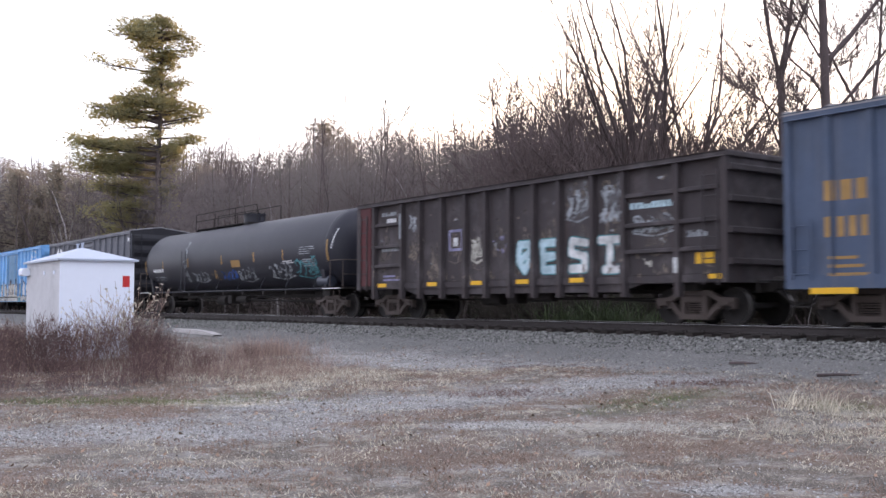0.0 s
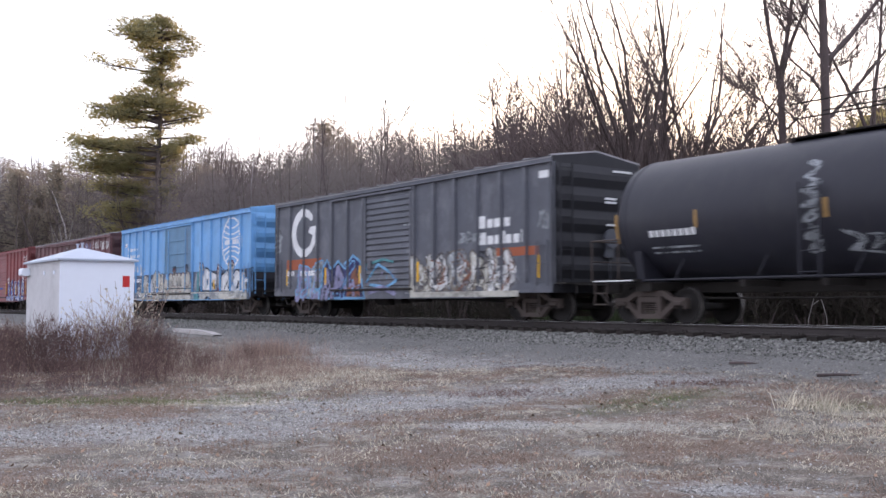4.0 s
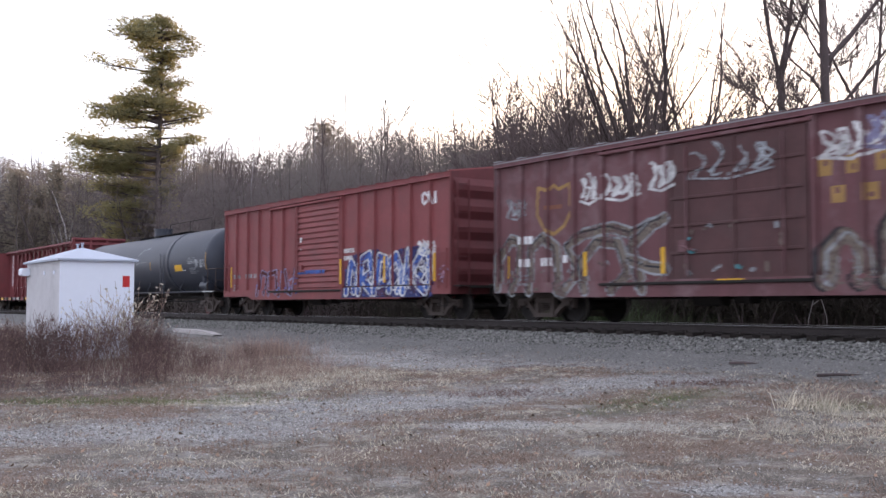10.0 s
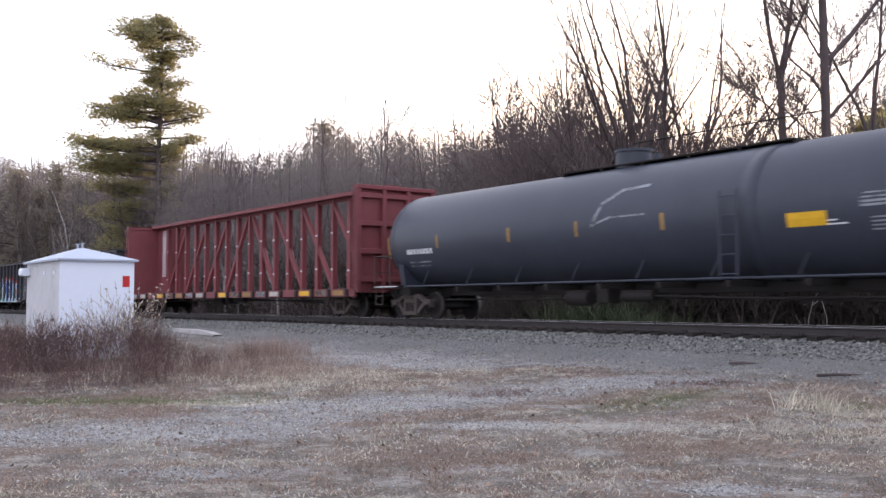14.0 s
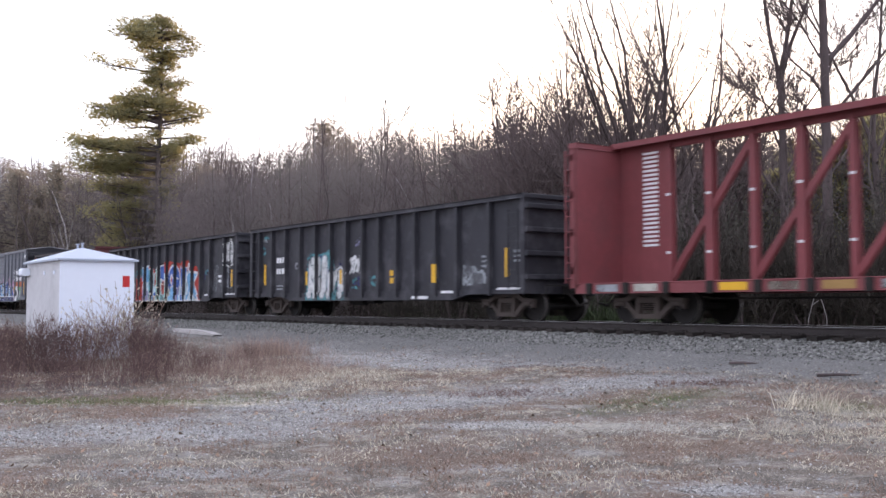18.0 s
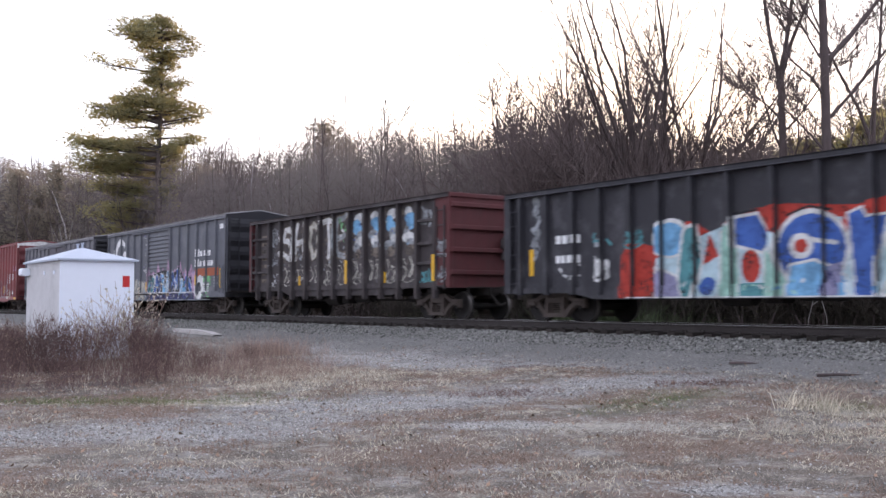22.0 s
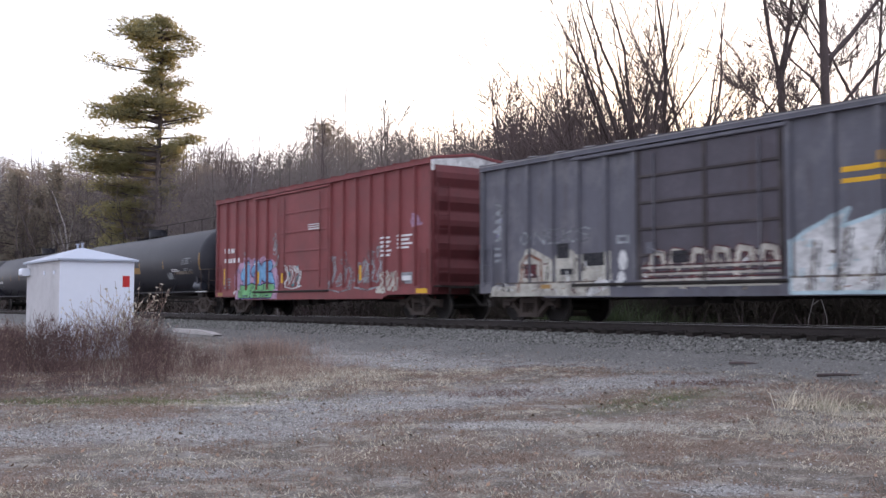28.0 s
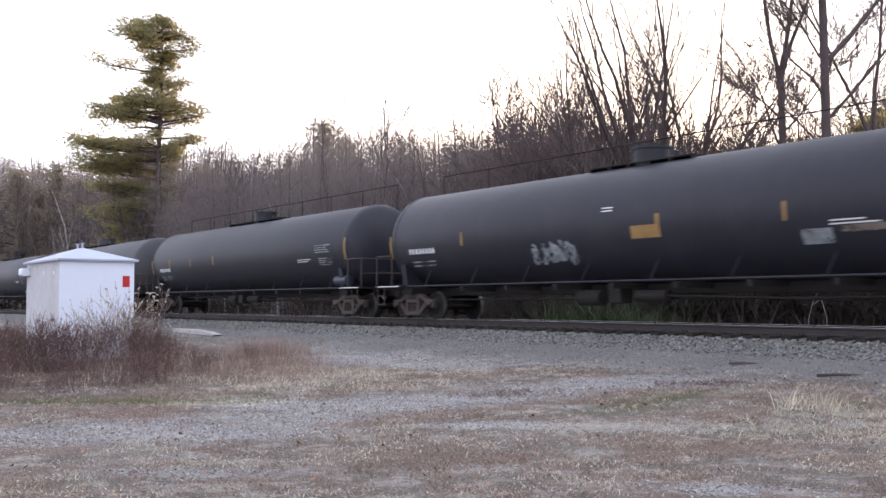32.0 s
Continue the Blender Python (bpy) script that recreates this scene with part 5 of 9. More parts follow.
def patch(x, y, k):
    return 0.5 + 0.5 * noise.noise((x * 0.7, y * 0.7, k)) + 0.35 * noise.noise((x * 2.3, y * 2.3, k + 1))


def bank(x, y):
    """The weeds are low along the bank's near edge and tall behind it."""
    q = 0.2 + 1.0 * smooth(16.8, 22.5, -x + 0.15 * (8 - y) + 2.2 * noise.noise((x * 0.3, y * 0.3, 9)))
    return q * (1 - 0.6 * smooth(7.6, 10.5, y)) * (0.8 + 0.4 * noise.noise((x * 0.9, y * 0.9, 4)))


blades("straw_grass", sow(1, 24000, -26, -2, 0.5, 15.5, lambda x, y: (1.08 - gravel_at(x, y)) * smooth(0.42, 0.7, patch(x, y, 3)) * (0.6 + 0.4 * smooth(-12, -7, x))),
       (0.012, 0.07), 0.005, 2.2, "straw", "short matted dry straw-coloured grass", "grass", 21, per=10, spread=0.06)
blades("reddish_grass", sow(2, 26000, -26, -2, 0.5, 14.5, lambda x, y: (1.06 - gravel_at(x, y)) * smooth(0.36, 0.66, patch(x, y, 14)) * (1 - 0.5 * smooth(-10, -6, x) * smooth(8, 10, y))),
       (0.015, 0.09), 0.005, 1.6, "rustgrass", "short reddish-brown dead grass", "grass", 22, per=9, spread=0.06)
blades("green_grass", sow(3, 30000, -22, -3, 2, 14, lambda x, y: 0.8 * green_at(x, y)), (0.02, 0.07), 0.004, 1.8, "greengrass", "faded green grass patch", "grass", 23, per=7)


def across(side, ahead):
    """A place by its distance to the side of the view's axis and ahead along it."""
    x, y = side * math.sin(TURN) - ahead * math.cos(TURN), side * math.cos(TURN) + ahead * math.sin(TURN)
    return x, y, ground_z(x, y) - 0.01


def clump(name, side, ahead, ws, wa, count, h, lean, mat, label, seed, per=12, w=0.004):
    r = random.Random(seed)
    blades(name, [across(side + r.gauss(0, ws), ahead + r.gauss(0, wa)) for k in range(count)], h, w, lean, mat, label, "grass", seed, per=per, spread=0.07)


# pale trampled straw, tall tufts at the yard's edge, and lone tussocks
clump("trampled_straw", 2.3, 12.15, 0.8, 0.28, 900, (0.015, 0.045), 4.0, "palestraw", "pale trampled straw lying flat on the yard", 61, w=0.004)
blades("loose_straw", sow(9, 9000, -24, -3, 2, 14, lambda x, y: 0.25 + 0.75 * smooth(0.5, 0.75, patch(x, y, 23))), (0.008, 0.035), 0.0045, 5.0, "palestraw", "loose bleached straws strewn over the yard", "grass", 71, per=4, spread=0.12)
clump("bank_green", -5.2, 16.0, 1.5, 0.35, 420, (0.02, 0.09), 1.5, "greengrass", "faded green grass along the foot of the weeds", 72)
clump("trampled_straw", -3.5, 15.5, 0.9, 0.3, 300, (0.015, 0.06), 3.2, "straw", "pale straw tuft beside the weeds", 62)
clump("tall_straw", 4.75, 13.2, 0.22, 0.35, 15, (0.15, 0.55), 1.5, "straw", "tall pinkish dry straw clump at the yard's edge", 63, per=16)
clump("tall_straw", 5.2, 12.4, 0.5, 0.6, 110, (0.02, 0.12), 2.4, "straw", "tall dry straw tufts at the yard's edge", 64, per=13)
clump("tall_straw", 5.7, 14.2, 0.4, 0.6, 16, (0.08, 0.45), 1.5, "palestem", "tall thin dry stems at the yard's edge", 65, per=10)
clump("straw_tussock", 4.4, 11.4, 0.9, 0.5, 160, (0.02, 0.12), 2.2, "straw", "low dry straw tussocks", 66)
clump("dead_weed_patch", 4.2, 16.4, 0.4, 0.2, 70, (0.03, 0.14), 1.6, "weed", "low reddish dead weeds on the gravel", 67)
clump("dead_weed_patch", 0.6, 20.7, 1.0, 0.12, 70, (0.02, 0.09), 1.8, "weed", "low reddish dead weeds on the gravel", 68)
clump("dead_weed_patch", 1.0, 16.2, 0.5, 0.15, 60, (0.03, 0.12), 1.6, "weed", "low reddish dead weeds on the gravel", 69)
clump("straw_tussock", -1.6, 20.0, 1.6, 0.5, 200, (0.03, 0.14), 2.0, "straw", "pale dry grass along the gravel's edge", 70)
blades("weed_stems", sow(5, 5200, -62, -16.5, 0.5, 13.5, lambda x, y: weed_at(x, y)), (0.1, 1.15), 0.004, 1.7, "weed", "bank of dead reddish-brown weeds", "weeds", 25, per=8, spread=0.24, grow=bank)
blades("pale_stems", sow(15, 3600, -45, -15.5, 0.5, 13.5, lambda x, y: weed_at(x, y) * smooth(0.35, 0.7, patch(x, y, 50)) * (0.25 + 0.75 * smooth(5.5, 8.5, y))), (0.15, 1.0), 0.004, 1.0, "palestem", "pale pinkish dead stems among the weeds", "weeds", 33, per=8, spread=0.2, grow=bank)
blades("weed_straw", sow(6, 4200, -45, -15.5, 2, 13.8, lambda x, y: 0.9 * weed_at(x + 0.8, y - 0.4) * smooth(0.35, 0.75, patch(x, y, 30)) * (0.05 + 0.95 * smooth(6, 9, y))), (0.25, 1.0), 0.005, 0.6, "straw", "straw-coloured tall dead grass among the weeds", "weeds", 26, per=9, spread=0.15, grow=bank)
blades("lineside_brush", sow(7, 3000, -120, 10, LINE + 2.9, LINE + 7, lambda x, y: 0.8), (0.3, 1.5), 0.007, 0.9, "brush", "tangled dead brush behind the track", "brush", 27, per=9, spread=0.3)
blades("lineside_bush", [(x, y, ground_z(x, y)) for x, y in ((-23.2 + random.gauss(0, 1.3), LINE + 4.0 + random.gauss(0, 0.5)) for k in range(260))], (0.7, 2.1), 0.02, 0.7, "leafygreen", "green leafy bush behind the track", "brush", 29, per=10, spread=0.2)
blades("lineside_green", sow(8, 1300, -40, 10, LINE + 3.2, LINE + 6, lambda x, y: smooth(0.55, 0.8, patch(x * 0.35, y, 41))), (0.5, 1.5), 0.014, 0.8, "leafygreen", "low green bushes behind the track", "brush", 28, per=20, spread=0.25)


def leaf_litter():
    """Curled fallen leaves and pale bits strewn over the yard."""
    r = random.Random(44)
    v = []
    while len(v) < 4 * 2600:
        x, y = r.uniform(-24, -3), r.uniform(1, 15.5)
        p = Vector((x, y, ground_z(x, y) + 0.015))
        a = r.uniform(0, 6.28)
        d = Vector((math.cos(a), math.sin(a), r.uniform(-0.2, 0.6))) * r.uniform(0.015, 0.04)
        s_ = Vector((-math.sin(a), math.cos(a), r.uniform(-0.3, 0.5))) * r.uniform(0.01, 0.025)
        v += [p - d, p + s_, p + d * 1.1 + Vector((0, 0, 0.01)), p - s_]
    tagged(new("fallen_leaves", quick_mesh("fallen_leaves", [tuple(q) for q in v], np.arange(len(v)).reshape(-1, 4), "leaflitter")), "curled brown leaves strewn over the yard", "leaves", kind="stuff")


leaf_litter()


def pale_places(r, n):
    out = []
    while len(out) < n:
        x, y = -2 - 24 * r.random() ** 1.1, 1 + 15 * r.random()
        if y < 14.2 and r.random() < 0.15 + gravel_at(x, y):
            out.append((x, y, ground_z(x, y) + 0.008))
    return np.array(out)


M["palestone"] = material("pale_stone_chips", (0.50, 0.49, 0.48), 0.85, vary=0.3, scale=9, island=0.4, bump=0.1)
scatter_stones("pale_chips", 15000, pale_places, (0.005, 0.017), "palestone", "pale stone chips scattered over the yard", 13)
clump("pale_weeds", -4.6, 22.5, 1.1, 1.3, 240, (0.1, 0.55), 1.3, "palestem", "pale tangled dead weeds at the end of the bank", 34, per=10)
clump("pale_weeds", -3.2, 20.6, 0.9, 0.9, 160, (0.05, 0.3), 1.6, "palestem", "low pale dead weeds", 35, per=9)
clump("straw_clump", -4.6, 26.6, 0.6, 0.5, 120, (0.3, 0.95), 0.5, "palestem", "clump of tall pinkish dead grass", 31, per=11)
blades("edge_straw", [(x, y, ground_z(x, y)) for x, y in ((random.uniform(-21, -14.5), random.uniform(7.6, 10.8)) for k in range(260))], (0.03, 0.2), 0.005, 1.8, "straw", "ragged pale grass along the weed bank", "grass", 32, per=11, spread=0.13)


# ---------------------------------------------------------------- trees
def tubes(segs, sides):
    """Tapered tubes for rows of (x0, y0, z0, x1, y1, z1, r0, r1)."""
    s = np.asarray(segs, dtype=float)
    p, q, r0, r1 = s[:, 0:3], s[:, 3:6], s[:, 6:7], s[:, 7:8]
    d = q - p
    d /= np.maximum(1e-9, np.linalg.norm(d, axis=1, keepdims=True))
    ref = np.where(np.abs(d[:, 2:3]) > 0.9, np.array([[1.0, 0, 0]]), np.array([[0, 0, 1.0]]))
    a = np.cross(d, ref)
    a /= np.linalg.norm(a, axis=1, keepdims=True)
    b = np.cross(d, a)
    v = []
    for base, r in ((p, r0), (q, r1)):
        for k in range(sides):
            t = 2 * math.pi * k / sides
            v.append(base + (a * math.cos(t) + b * math.sin(t)) * r)
    v = np.stack(v, 1)
    k = np.arange(len(s))[:, None] * 2 * sides
    f = np.concatenate([np.stack([k[:, 0] + i, k[:, 0] + (i + 1) % sides, k[:, 0] + sides + (i + 1) % sides, k[:, 0] + sides + i], -1) for i in range(sides)])
    return v.reshape(-1, 3), f


class Skeleton:
    """Limbs and twigs of one bare tree."""

    def __init__(self, seed, least=0.012):
        self.r, self.thick, self.thin, self.least = random.Random(seed), [], [], least

    def limb(self, p, d, length, rad, level, last, bend=0.12, up=0.05, kids=(3, 5), ratio=0.6, fork=0.75):
        r = self.r
        n = 5 if level == 0 else 3 if level < last else 2
        pts, p, d = [], Vector(p), Vector(d).normalized()
        for k in range(n):
            d = (d + Vector((r.gauss(0, bend), r.gauss(0, bend), r.gauss(0, bend * 0.5) + up))).normalized()
            q = p + d * (length / n)
            ra, rb = max(self.least, rad * (1 - 0.5 * k / n)), max(self.least * 0.6, rad * (1 - 0.5 * (k + 1) / n))
            (self.thick if ra > 0.03 else self.thin).append((*p, *q, ra, rb))
            pts.append((p.copy(), q.copy(), d.copy(), rb))
            p = q
        if level >= last:
            return
        for i in range(r.randint(*kids) + (2 if level == 0 else 0)):
            t = r.uniform(0.25 if level else 0.35, 0.98)
            a, b, dd, rb = pts[min(n - 1, int(t * n))]
            side = dd.orthogonal().normalized()
            side.rotate(Matrix.Rotation(r.uniform(0, 2 * math.pi), 3, dd))
            nd = (dd * r.uniform(0.55, 1.1) + side * r.uniform(0.45, 1.0) * fork + Vector((0, 0, 0.15))).normalized()
            self.limb(a.lerp(b, r.random()), nd, length * ratio * r.uniform(0.55, 1.15), rb * r.uniform(0.45, 0.7), level + 1, last, bend * 1.15, up, kids, ratio, fork)
        a, b, dd, rb = pts[-1]
        self.limb(b, dd, length * ratio, rb * 0.95, level + 1, last, bend, up, kids, ratio, fork)


def tree_meshes(sk, bark, twig="twig"):
    va, fa = tubes(sk.thick, 6 if len(sk.thick) < 400 else 4)
    vb, fb = tubes(sk.thin, 3)
    return quick_mesh("trunk", va, fa, bark, smooth=True), quick_mesh("twigs", vb, fb, twig)


def bare_tree_kind(seed, height, rad, stems=1, last=4, bark="bark", fork=0.75, lean=0.12, kids=(3, 5), least=0.014, bend=0.12, up=0.05, twig="twig"):
    sk = Skeleton(seed, least)
    for k in range(stems):
        a = 2 * math.pi * (k + sk.r.random() * 0.6) / stems
        s_ = lean if stems > 1 else 0.04
        d = (math.cos(a) * s_ * sk.r.uniform(0.5, 1.4), math.sin(a) * s_ * sk.r.uniform(0.5, 1.4), 1)
        sk.limb((0.15 * math.cos(a) * (stems > 1), 0.15 * math.sin(a) * (stems > 1), -0.3), d, height * 0.52 * sk.r.uniform(0.85, 1.1), rad, 0, last, bend=bend, up=up, fork=fork, kids=kids)
    return tree_meshes(sk, bark, twig)


KINDS = [bare_tree_kind(31, 14, 0.19, last=3), bare_tree_kind(32, 15, 0.17, last=3, kids=(3, 5)), bare_tree_kind(33, 13, 0.15, last=3, fork=0.6, kids=(3, 5)), bare_tree_kind(34, 14, 0.15, stems=3, last=3, lean=0.22, kids=(3, 4)),
         bare_tree_kind(35, 12, 0.13, last=3, fork=0.9, kids=(3, 5)), bare_tree_kind(36, 15, 0.15, last=3, bark="birch", fork=0.5, kids=(3, 4))]
DENSE = bare_tree_kind(44, 11, 0.13, stems=3, last=4, lean=0.3, bark="darkbark", fork=0.95, kids=(3, 5), least=0.014)
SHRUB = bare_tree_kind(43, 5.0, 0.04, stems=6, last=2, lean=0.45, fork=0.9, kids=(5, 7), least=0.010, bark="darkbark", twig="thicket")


def place_tree(kind, x, y, scale, turn, label, name="bare_tree", group="bare trees beyond the track", wide=1.0):
    t = thing(name, label, "tree" if name != "shrub" else "shrub", group)
    t.matrix_basis = Matrix.LocRotScale((x, y, ground_z(x, y) - 0.1), Euler((0, 0, turn)), (scale * wide, scale * wide, scale))
    part("trunk", kind[0], "", t)
    part("crown", kind[1], "", t, "leafless twigs")
    return t


def bearing(px, dist):
    """The place at this distance, px giving the bearing across the view (0 = straight ahead, + to the right)."""
    a = TURN + math.atan(px)
    return -math.cos(a) * dist, math.sin(a) * dist


# tangent of the tops' elevation across the view
TOPS = [(-0.46, 0.140), (-0.405, 0.132), (-0.38, 0.150), (-0.35, 0.138), (-0.30, 0.145), (-0.25, 0.16), (-0.22, 0.156), (-0.19, 0.168), (-0.172, 0.158), (-0.15, 0.162), (-0.125, 0.186), (-0.10, 0.182), (-0.08, 0.174), (-0.04, 0.182), (-0.01, 0.18),
        (0.02, 0.185), (0.05, 0.175), (0.08, 0.205), (0.12, 0.205), (0.16, 0.185), (0.25, 0.165), (0.5, 0.17)]


def skyline(u):
    for (a, za), (b, zb) in zip(TOPS, TOPS[1:]):
        if u <= b:
            return za + (zb - za) * max(0, (u - a) / (b - a))
    return 0.3


def tree_rows():
    r = random.Random(77)
    for i in range(84):
        u = -0.48 + 0.98 * (i + r.random()) / 84
        row = i % 3
        a = TURN + math.atan(u)
        near = max(36 + 12 * row, (26 + 8 * row) / math.sin(a))
        dist = min(near * r.uniform(0.98, 1.25), 122 + 8 * row)
        x, y = bearing(u, dist)
        want = max(5.0, (1.52 + dist * skyline(u) * r.uniform(0.78, 1.12) - ground_z(x, y)))
        k = r.randrange(6 if u < 0 else 5)
        place_tree(KINDS[k], x, y, want / (14, 15, 13, 14, 12, 15)[k] * 0.92, r.uniform(0, 6.28),
                   "pale-barked leafless birch in the wood" if k == 5 else "leafless grey-brown tree at the wood's edge", wide=r.uniform(0.75, 1.1))
    for i in range(64):
        u = -0.48 + 0.98 * (i + r.random()) / 64
        a = TURN + math.atan(u)
        dist = min(max(29, (25.5 + 6 * r.random()) / math.sin(a)), 150)
        x, y = bearing(u, dist)
        place_tree(SHRUB, x, y, r.uniform(0.45, 1.0) * (1 + dist / 160), r.uniform(0, 6.28), "tangled leafless shrub behind the track", "shrub", "shrubs behind the track")


tree_rows()
FACE = math.atan2(math.cos(TURN), math.sin(TURN))      # local x runs across the view


def limbed_tree(u, dist, trunk, limbs, label, seed, bark="darkbark", kids=(3, 5), least=0.011, spread=1.0):
    """A bare tree grown from its trunk (height, radius, lean) and main limbs (height, lean across, lean in depth, length, radius)."""
    sk = Skeleton(seed, least)
    tall, rad, lean = trunk
    n = 6
    for k in range(n):
        a, b = k / n, (k + 1) / n
        sk.thick.append((lean * tall * a + 0.06 * math.sin(3 * a), 0, tall * a - 0.3, lean * tall * b + 0.06 * math.sin(3 * b), 0, tall * b - 0.3, rad * (1.15 - 0.4 * a), rad * (1.15 - 0.4 * b)))
    for z, lx, ly, length, r0 in limbs:
        z = min(z, tall)
        slim = r0 < 0.06
        sk.limb((lean * z, 0, z - 0.35), (lx * spread, ly * spread, 1), length * (0.8 if slim else 1.0), r0, 1, 4, bend=0.2 if slim else 0.08, up=0.08 if slim else 0.012, kids=(5, 7) if slim else kids, ratio=0.62, fork=0.8 if slim else 0.65)
    me = tree_meshes(sk, bark)
    x, y = bearing(u, dist)
    t = thing("bare_tree", label, "tree", "bare trees beyond the track")
    t.matrix_basis = Matrix.Translation((x, y, ground_z(x, y) - 0.1)) @ Matrix.Rotation(FACE, 4, "Z")
    part("trunk", me[0], "", t)
    part("crown", me[1], "", t, "leafless twigs")


limbed_tree(0.203, 46, (5.2, 0.28, -0.01), [(4.6, -0.66, 0.1, 5.4, 0.13), (5.0, -0.46, -0.2, 5.8, 0.13), (5.1, -0.36, 0.1, 6.2, 0.14), (5.2, -0.27, 0.2, 6.6, 0.15), (5.2, -0.17, -0.1, 6.8, 0.15), (5.1, -0.08, 0.15, 7.0, 0.16), (5.2, 0.03, -0.15, 7.0, 0.15),
                                            (5.0, 0.11, 0.1, 6.8, 0.14), (5.1, 0.2, -0.1, 6.2, 0.12), (4.2, -0.95, -0.2, 4.6, 0.10), (3.6, -0.8, 0.3, 4.4, 0.09), (3.4, 0.5, 0.3, 3.8, 0.08), (3.0, -0.6, -0.4, 4.2, 0.09)], "leafless tree with many limbs fanning from a low fork", 47, kids=(3, 5), spread=1.2)
limbed_tree(0.145, 48, (4.4, 0.2, -0.02), [(4.0, -0.38, 0.1, 5.0, 0.10), (4.3, -0.16, -0.1, 5.4, 0.11), (4.4, 0.06, 0.1, 5.2, 0.10), (4.2, 0.3, -0.1, 4.8, 0.09), (3.6, -0.7, 0.2, 4.0, 0.08), (3.4, 0.6, 0.2, 3.8, 0.07), (3.0, -0.5, -0.3, 3.6, 0.07)],
            "leafless tree with a spreading twiggy crown", 55, kids=(4, 6))
limbed_tree(0.240, 50, (4.4, 0.24, 0.02), [(4.2, -0.24, 0.1, 5.8, 0.12), (4.4, -0.1, 0.1, 6.4, 0.12), (4.4, 0.04, -0.15, 6.8, 0.13), (4.4, 0.17, 0.1, 6.8, 0.14), (4.4, 0.27, -0.1, 6.9, 0.14), (4.4, 0.36, 0.05, 6.6, 0.14), (4.2, 0.48, 0.15, 5.8, 0.12), (3.8, 0.7, -0.2, 4.6, 0.09), (3.2, -0.6, 0.2, 4.2, 0.08)],
            "leafless tree with limbs spreading like a fan", 48, kids=(3, 5), spread=1.15)
limbed_tree(0.339, 40, (10.4, 0.17, 0.0), [(10.3, -0.30, 0.05, 4.4, 0.095), (10.4, 0.0, -0.05, 4.6, 0.10), (10.3, 0.28, 0.05, 4.4, 0.095), (8.2, 0.9, 0.1, 3.2, 0.055), (8.8, -0.8, 0.2, 2.8, 0.05), (7.6, -0.9, -0.1, 3.0, 0.05), (6.4, 0.8, -0.3, 3.2, 0.05), (5.6, -0.7, 0.3, 3.2, 0.05)],
            "tall leafless tree with a three-way fork", 49, kids=(4, 5))
limbed_tree(0.3825, 38, (13.0, 0.18, 0.0), [(12.9, -0.05, 0.05, 3.8, 0.12), (10.3, 0.78, 0.05, 4.8, 0.11), (8.2, 1.1, -0.1, 4.0, 0.08), (9.2, -0.9, 0.2, 3.2, 0.05), (11.2, -0.8, -0.1, 2.8, 0.045), (10.4, -0.7, 0.3, 3.0, 0.045), (7.2, -0.9, 0.1, 3.0, 0.05), (6.2, 0.9, 0.3, 3.4, 0.05), (9.6, 0.6, 0.5, 3.0, 0.05)],
            "tall dark leafless tree with a thick straight trunk", 50, kids=(4, 6))
limbed_tree(0.437, 42, (8.0, 0.14, -0.03), [(7.8, -0.35, 0.1, 5.0, 0.08), (8.0, 0.1, -0.1, 5.4, 0.09), (7.2, 0.6, 0.1, 4.4, 0.07), (6.0, -0.8, 0.2, 3.6, 0.055), (5.0, 0.7, -0.2, 3.6, 0.055)], "leafless tree with a slender forked trunk", 52, kids=(4, 6))
limbed_tree(-0.0545, 76, (9.0, 0.19, 0.0), [(9.0, 0.06, 0.1, 4.4, 0.14), (8.8, -0.28, 0.0, 3.6, 0.10), (7.6, 0.34, 0.1, 3.4, 0.09), (6.4, -0.45, 0.2, 2.8, 0.08)], "tall leafless tree standing above the wood", 53, bark="bark", kids=(3, 4), least=0.024)
limbed_tree(-0.20, 74, (6.0, 0.17, 0.0), [(6.0, -0.12, 0.1, 3.8, 0.11), (5.8, 0.36, 0.0, 4.0, 0.11), (5.0, -0.5, 0.1, 3.0, 0.08), (4.4, 0.6, 0.2, 2.8, 0.07)], "leafless tree with a forked pale trunk", 54, bark="bark", kids=(3, 4), least=0.022)
for u, dist, sc in ((0.17, 50, 1.3), (0.19, 56, 1.2), (0.22, 58, 1.2), (0.12, 46, 1.2), (0.08, 52, 1.2), (0.155, 45, 0.95), (0.24, 44, 0.7), (0.045, 60, 1.05), (0.29, 45, 0.65), (0.10, 58, 1.3), (0.135, 55, 1.3), (0.15, 60, 1.45), (0.115, 49, 1.05), (0.255, 47, 0.95), (0.30, 47, 0.95), (0.315, 52, 1.1), (0.36, 48, 1.0), (0.41, 47, 1.05), (0.45, 46, 0.95)):
    x_, y_ = bearing(u, dist)
    place_tree(DENSE, x_, y_, sc, u * 70, "dark leafless tree with a dense tangle of twigs")


